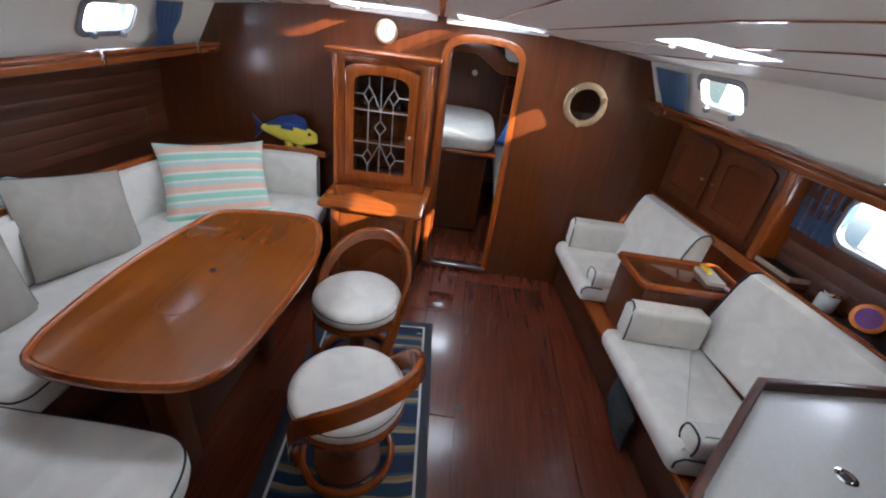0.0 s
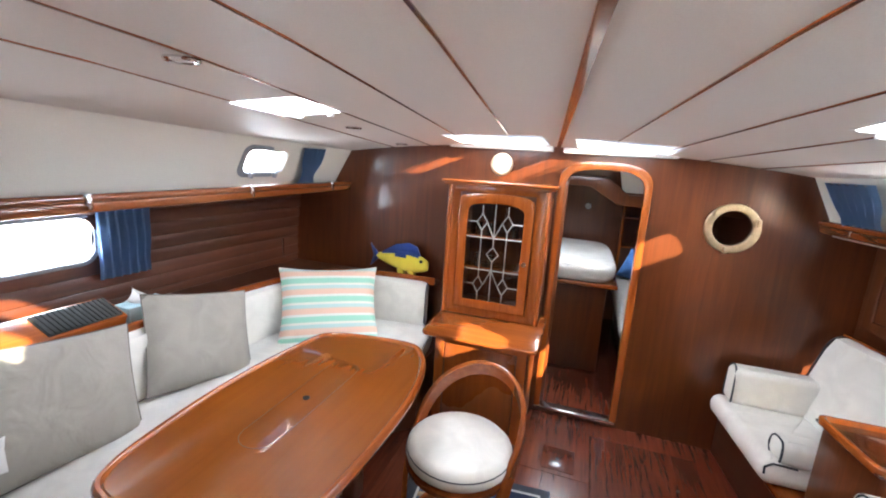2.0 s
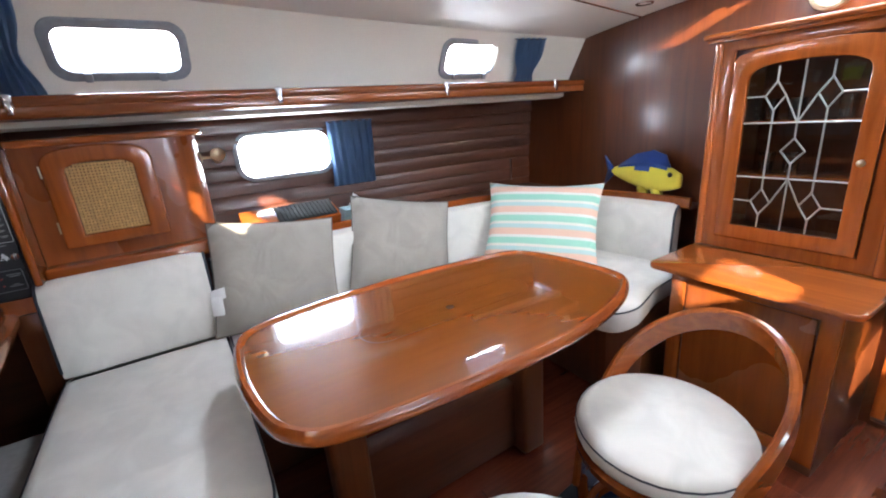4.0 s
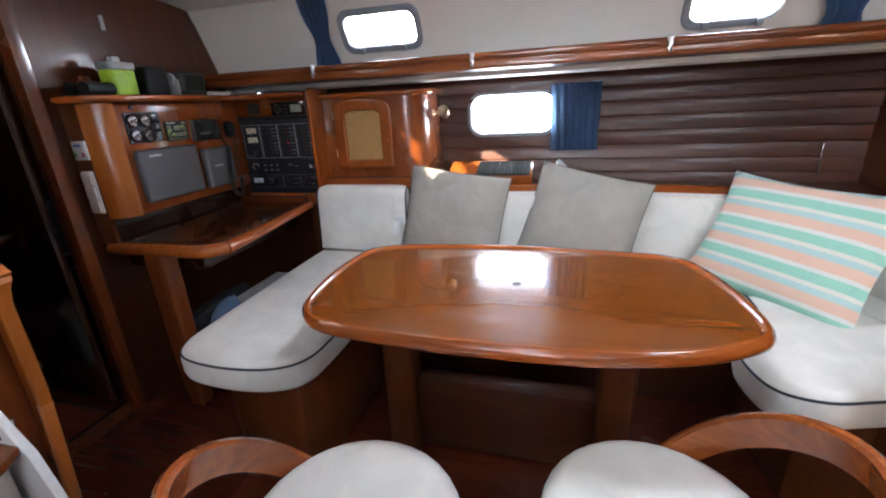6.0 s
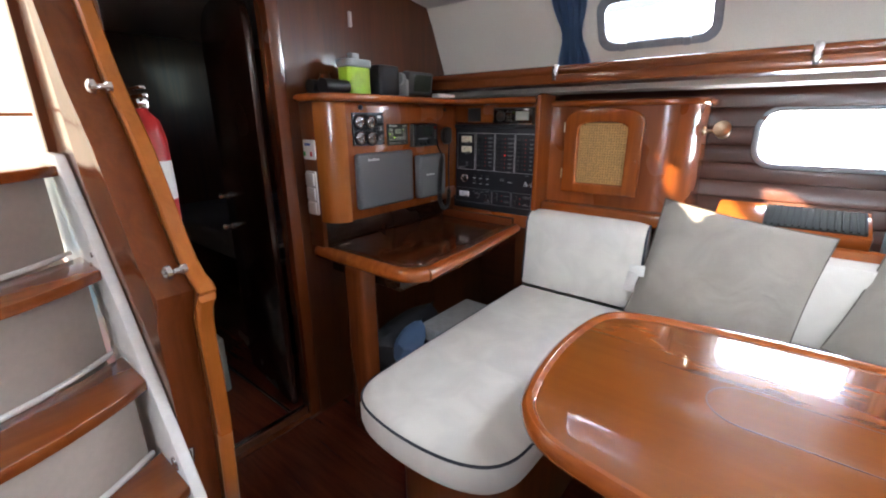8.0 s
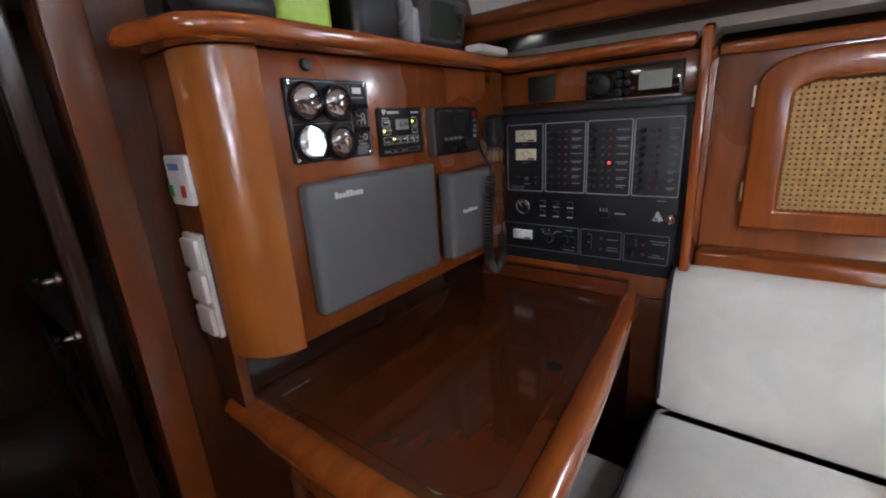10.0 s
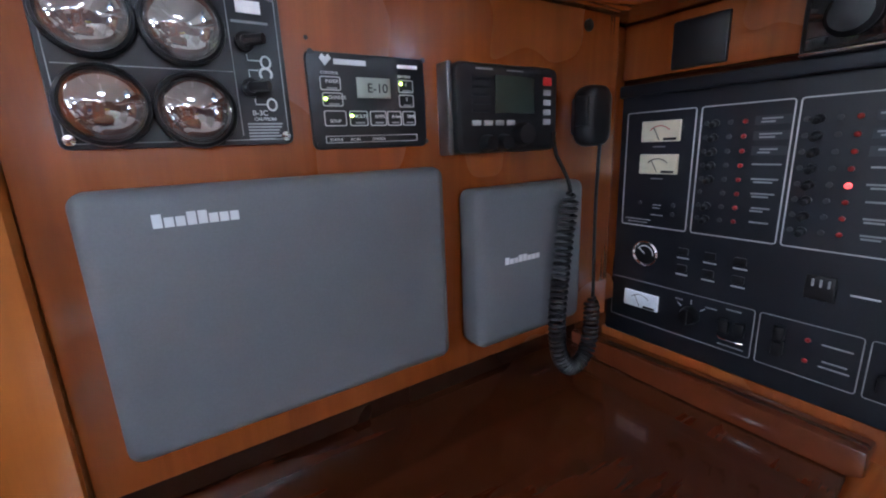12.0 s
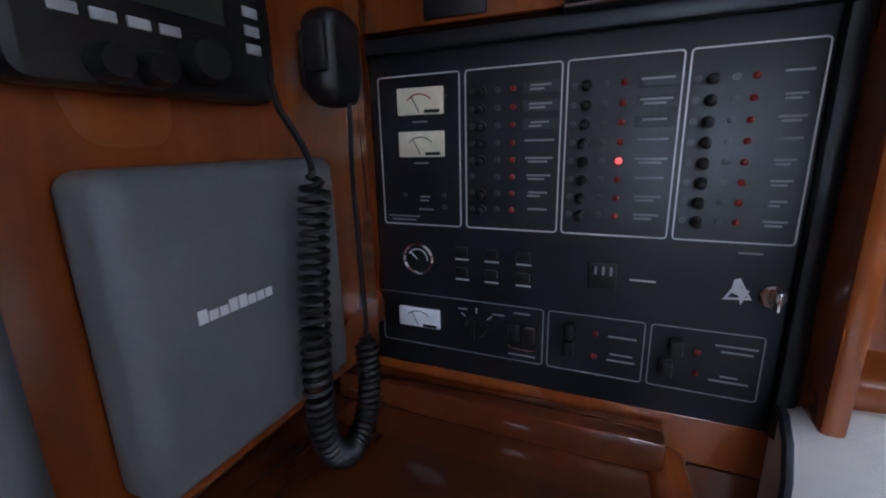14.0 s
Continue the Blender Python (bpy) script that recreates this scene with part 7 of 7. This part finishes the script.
for a, b in zip(rings, rings[1:]):
    for k in range(16):
        fb.faces.new((a[k], a[(k + 1) % 16], b[(k + 1) % 16], b[k]))
fb.faces.new(rings[0])
fb.faces.new(rings[-1][::-1])
bmesh.ops.recalc_face_normals(fb, faces=list(fb.faces))


def fin(points, t=0.012):
    vs = [[fb.verts.new((x, s * t / 2, z)) for x, z in points] for s in (-1, 1)]
    made = [fb.faces.new(vs[0]), fb.faces.new(vs[1][::-1])]
    n = len(points)
    for i in range(n):
        made.append(fb.faces.new((vs[0][i], vs[1][i], vs[1][(i + 1) % n], vs[0][(i + 1) % n])))
    return made


blue = fin([(0.14, 0.165), (0.11, 0.225), (0.04, 0.245), (-0.06, 0.225), (-0.16, 0.17), (-0.18, 0.14), (0.0, 0.16)]) + fin([(-0.19, 0.13), (-0.27, 0.21), (-0.245, 0.13), (-0.27, 0.05), (-0.20, 0.115)])
fin([(0.08, 0.07), (0.12, 0.0), (0.07, 0.0), (0.04, 0.06)], 0.03)
fin([(0.0, 0.07), (0.03, 0.0), (-0.03, 0.0), (-0.04, 0.07)], 0.03)
for k in blue:
    k.material_index = 1
for s in (-1, 1):
    e = bmesh.ops.create_uvsphere(fb, u_segments=10, v_segments=8, radius=0.012, matrix=Matrix.Translation((0.155, s * 0.027, 0.137)))
    for v in e["verts"]:
        for f in v.link_faces:
            f.material_index = 2
for f in fb.faces:
    f.smooth = True
    c = f.calc_center_median()
    if f.material_index == 0 and c.z > 0.155 and c.x < 0.12:
        f.material_index = 1
fm = bpy.data.meshes.new("plush_fish")
fb.to_mesh(fm)
fb.free()
for m in (cloth("yellow_plush", (0.72, 0.62, 0.06), 300.0), cloth("blue_plush", (0.015, 0.05, 0.24), 300.0), BLACK):
    fm.materials.append(m)
fish = tagged(new("plush_fish", fm), "yellow and blue plush fish standing on the ledge", "plush toy")
fish.matrix_basis = pose(-0.955, 3.115, 0.889, 0, 0, -4) @ Matrix.Diagonal((1.06, 1.0, 1.14, 1.0))

# slim bracket on the corner of the hull lining
hb = thing("wall_bracket", (-1.99, 3.02, 1.0), "slim metal bracket in the corner of the hull lining", "bracket")
part("strip", box(-1.99, -1.975, 3.01, 3.022, 0.93, 1.09, 0.003), CHROME, hb)

# small floor hatch
fh = thing("sole_hatch", (0.345, 2.69, 0), "small square lifting hatch in the sole with a ring pull", "floor hatch", kind="structure")
part("lid", box(0.245, 0.44, 2.585, 2.80, 0.0, 0.004, 0.0015), FLOORING, fh)
part("ring_pull", lathe([(0.012, 0.004), (0.012, 0.006), (0.006, 0.006), (0.001, 0.0045)], 16, (0.34, 2.69, 0)), BLACK, fh)
for x, y in ((0.545, 1.70), (1.06, 1.75), (1.02, 2.69)):
    part("ring_pull", lathe([(0.010, 0.0), (0.010, 0.003), (0.001, 0.0032)], 14, (x, y, 0)), BLACK, fh)


# ---- fore cabin, seen through the doorway and porthole ----
fc = [tagged(part("wall_fore_cabin", box(-1.0, 1.9, 5.6, 5.64, -0.1, 2.0, 0), MAHOGANY, smooth=False), "dark wooden end wall of the fore cabin", "wall", kind="structure"),
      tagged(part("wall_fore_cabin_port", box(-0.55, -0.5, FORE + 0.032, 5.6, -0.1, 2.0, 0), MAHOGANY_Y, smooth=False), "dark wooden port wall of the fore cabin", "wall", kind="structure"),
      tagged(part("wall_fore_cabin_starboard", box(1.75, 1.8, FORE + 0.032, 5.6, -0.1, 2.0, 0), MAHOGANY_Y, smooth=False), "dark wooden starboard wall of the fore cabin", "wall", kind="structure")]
cab_ceiling = tagged(part("ceiling_fore_cabin", box(-0.55, 1.8, FORE + 0.032, 5.62, 1.86, 1.9, 0), HEADLINER, smooth=False), "off-white fore cabin headliner", "ceiling", kind="structure")
cut(cab_ceiling, slab(round_rect(0.1, 0.5, 4.2, 4.5, 0.03), "z", 1.7, 2.1))
for x in (0.15, 0.5, 0.85, 1.2):
    tagged(part("trim", box(x - 0.004, x + 0.004, FORE + 0.04, 5.6, 1.854, 1.864, 0), TRIM_Y), "thin wood batten between headliner panels", "batten", "headliner battens", "structure")
be = thing("fore_berth", (0.35, 4.5, 0), "raised wooden berth with a white mattress", "bed")
part("base", box(-0.49, 0.58, 4.02, 5.58, 0.0, 0.80, 0.01), MAHOGANY, be)
part("edge", box(-0.49, 0.66, 3.96, 5.58, 0.80, 0.835, 0.01, 3), TRIM_X, be)
bm, _ = soft(rounded([(-0.4, 3.98), (0.1, 3.96), (0.5, 3.98), (0.63, 4.15), (0.65, 4.6), (0.6, 5.4), (0.3, 5.55), (-0.3, 5.55), (-0.47, 5.3), (-0.48, 4.2)]), 0.836, 0.955, 0.04)
part("mattress", bm, WHITE_CLOTH, be, "white mattress")
bm, _ = pillow(0.34, 0.3, 0.2, pose(0.86, 4.35, 0.94, 60, 10, -30), 12, 20.0)
bd = thing("blue_bundle", (0.86, 4.35, 0.8), "bundle of blue cloth on a bunk", "bundle")
part("cloth", bm, cloth("bright_blue_cloth", (0.05, 0.16, 0.42)), bd)
bn = thing("side_bunk", (1.2, 4.4, 0), "narrow wooden bench with a white cushion", "bench")
part("base", box(0.80, 1.74, 3.75, 5.58, 0.0, 0.46, 0.01), MAHOGANY, bn)
bm, _ = soft(round_rect(0.70, 1.74, 3.70, 5.56, 0.05), 0.461, 0.58, 0.04)
part("cushion", bm, WHITE_CLOTH, bn, "white cushion")
bx = thing("locker_shelf", (0.85, 5.4, 0.9), "wooden open shelf unit in the fore cabin", "shelf")
for x in (0.72, 1.02, 1.32):
    part("upright", box(x, x + 0.03, 5.3, 5.59, 0.6, 1.45, 0.004), TRIM, bx)
for z in (0.62, 0.95, 1.28):
    part("board", box(0.72, 1.35, 5.3, 5.59, z, z + 0.02, 0.003), TRIM_X, bx)
tr = thing("overhead_beam", (0.4, 4.7, 1.5), "dark padded overhead beam with white panel", "beam")
part("beam", slab([(-0.5, 1.62), (0.35, 1.62), (0.62, 1.45), (1.75, 1.42), (1.75, 1.56), (0.72, 1.56), (0.5, 1.72), (-0.5, 1.72)], "y", 4.9, 5.0, bev=0.01), MAHOGANY, tr)
part("panel", slab([(0.66, 1.58), (1.74, 1.57), (1.74, 1.85), (0.6, 1.85)], "y", 4.95, 4.98), SIDING, tr)
hk = thing("small_wall_lamp", (0.35, 5.58, 1.36), "small white wall lamp", "wall lamp")
part("shade", lathe([(0.03, 0), (0.035, -0.03), (0.02, -0.05), (0.002, -0.052)], 18, (0.35, 5.598, 1.36), "y"), WHITE_PLASTIC, hk)
od = thing("cabin_door", (0.18, 3.4, 0), "open mahogany cabin door with a chrome latch", "door")
b = slab(arch(0.0, 0.49, 0.05, 1.79, 0.13), "y", -0.015, 0.015, bev=0.004)
b.transform(pose(0.172, FORE + 0.05, 0, 0, 0, 96))
part("leaf", b, MAHOGANY, od)
b = merged(box(0.40, 0.46, -0.022, -0.015, 0.86, 0.98, 0.003), tube([(0.44, -0.022, 0.92), (0.44, -0.05, 0.92), (0.38, -0.055, 0.92)], 0.008, 8))
b.transform(pose(0.172, FORE + 0.05, 0, 0, 0, 96))
part("door_handle", b, CHROME, od)

# ---- aft cabin, seen through its doorway ----
for nm, (x0, x1, y0, y1), mm in (("wall_aft_cabin", (-2.0, 0.1, -2.4, -2.36), MAHOGANY), ("wall_aft_cabin_port", (-2.0, -1.96, -2.36, AFT - 0.032), MAHOGANY_Y), ("wall_aft_cabin_inner", (0.0, 0.018, -2.36, AFT - 0.032), MAHOGANY_Y)):
    tagged(part(nm, box(x0, x1, y0, y1, -0.1, 2.1, 0), mm, smooth=False), "dark wooden wall of the aft cabin", "wall", kind="structure")
tagged(part("ceiling_aft_cabin", box(-2.0, 0.1, -2.4, AFT - 0.032, 1.95, 2.0, 0), HEADLINER, smooth=False), "off-white aft cabin headliner", "ceiling", kind="structure")
ab = thing("aft_berth", (-1.3, -1.5, 0), "low berth with a dark striped blanket", "bed")
part("base", box(-1.95, -0.72, -2.34, -0.75, 0.061, 0.62, 0.01), SHADED_WOOD, ab)


def blanket_stripes():
    m, nt, bs = nodes_of("striped_blanket")
    w = node(nt, "ShaderNodeTexWave", Scale=14.0, Distortion=0.4)
    w.bands_direction = "Y"
    nt.links.new(coords(nt, (1, 1, 1)), w.inputs["Vector"])
    nt.links.new(ramp(nt, w.outputs["Fac"], [(0.45, (0.03, 0.032, 0.04)), (0.6, (0.30, 0.29, 0.27))]), bs.inputs["Base Color"])
    bs.inputs["Roughness"].default_value = 0.95
    return m


bm, _ = soft(round_rect(-1.94, -0.70, -2.33, -0.74, 0.06), 0.621, 0.76, 0.05)
part("blanket", bm, blanket_stripes(), ab, "dark striped blanket")
bm, _ = pillow(0.5, 0.36, 0.14, pose(-1.1, -1.15, 0.86, 30, 0, 20), 12, 31.0)
pw = thing("pillow", (-1.1, -1.15, 0.76), "pale blue pillow on the aft berth", "pillow")
part("cover", bm, cloth("pale_blue_cotton", (0.30, 0.36, 0.45)), pw)
ad = thing("aft_cabin_door", (-0.6, -0.35, 0), "open dark wooden cabin door with chrome knobs", "door")
b = slab(arch(0.0, 0.50, 0.075, 1.85, 0.16), "y", -0.015, 0.015, bev=0.004)
b.transform(pose(-0.588, AFT - 0.055, 0, 0, 0, -97))
part("leaf", b, SHADED_WOOD, ad)
for z in (1.03, 0.88):
    b = lathe([(0.018, -0.015), (0.018, -0.02), (0.008, -0.026), (0.008, -0.04), (0.016, -0.05), (0.012, -0.06), (0.001, -0.062)], 18, (0.45, 0, z), "y")
    b.transform(pose(-0.588, AFT - 0.055, 0, 0, 0, -97) @ Matrix.Diagonal((1, -1, 1, 1)))
    bmesh.ops.recalc_face_normals(b, faces=list(b.faces))
    part("knob", b, CHROME, ad)
tagged(part("floor_aft_cabin", box(-1.958, -0.002, -2.355, AFT - 0.033, -0.011, 0.060, 0.002), FLOORING), "raised reddish wooden sole of the aft cabin", "floor", kind="structure")
tagged(part("floor_trim", box(-0.552, -0.537, -1.05, AFT - 0.034, 0.0605, 0.068, 0.002), CHROME), "bright metal strip along the aft cabin floor", "strip", kind="structure")
st = thing("grey_storage_box", (-0.35, -0.75, 0.061), "grey plastic box on the aft cabin floor", "box")
part("body", box(-0.46, -0.24, -0.95, -0.70, 0.061, 0.36, 0.015), plain("grey_box_plastic", (0.30, 0.30, 0.29), 0.5), st)

# hull and deck outside, which close the place
tagged(part("hull_port", box(-2.6, -2.45, -2.6, 6.2, -0.12, 0.85, 0), GELCOAT, smooth=False), "white hull side below the windows", "hull", kind="structure")
tagged(part("hull_starboard", box(2.75, 3.0, -2.6, 6.2, -0.12, 0.85, 0), GELCOAT, smooth=False), "white hull side below the windows", "hull", kind="structure")
tagged(part("water", box(-400, 400, -400, 400, -0.75, -0.7, 0), plain("harbour_water", (0.05, 0.09, 0.10), 0.12, 0, 3.0, 0.3, 0.3), smooth=False), "calm harbour water round the boat", "water", kind="structure")

# glowing walls added outside to whiten the windows and brighten the cabin
OUTER_GLOW = glow("added_outer_glow", (0.93, 0.97, 1.0), 4.0)
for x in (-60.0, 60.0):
    tagged(part("backdrop", box(x - 0.1, x + 0.1, -70, 70, -0.7, 14, 0), OUTER_GLOW, smooth=False), "added glowing wall that whitens the windows and lights the cabin", "backdrop", kind="structure")


# ---- boards of the sole ----
def plank_mesh(w, l):
    bm = box(-w / 2 + 0.0012, w / 2 - 0.0012, -l / 2 + 0.0012, l / 2 - 0.0012, -0.012, 0.0, 0.0015, 1)
    data = bpy.data.meshes.new("plank")
    bm.to_mesh(data)
    bm.free()
    data.materials.append(FLOORING)
    return data


panel_rows = [(-0.62, 0.26), (0.26, 0.53), (0.53, 1.17), (1.17, 1.50)]
for x0, x1 in panel_rows:
    cuts = [-2.55, AFT - 0.03, 0.55, 1.62, 2.55, FORE - 0.0] if x0 != 0.53 else [-2.55, AFT - 0.03, 0.9, 3.03, FORE]
    for y0, y1 in zip(cuts, cuts[1:]):
        p = new("floor_panel", plank_mesh(x1 - x0, y1 - y0))
        p.parent = floor_bed
        p.location = ((x0 + x1) / 2, (y0 + y1) / 2, 0)
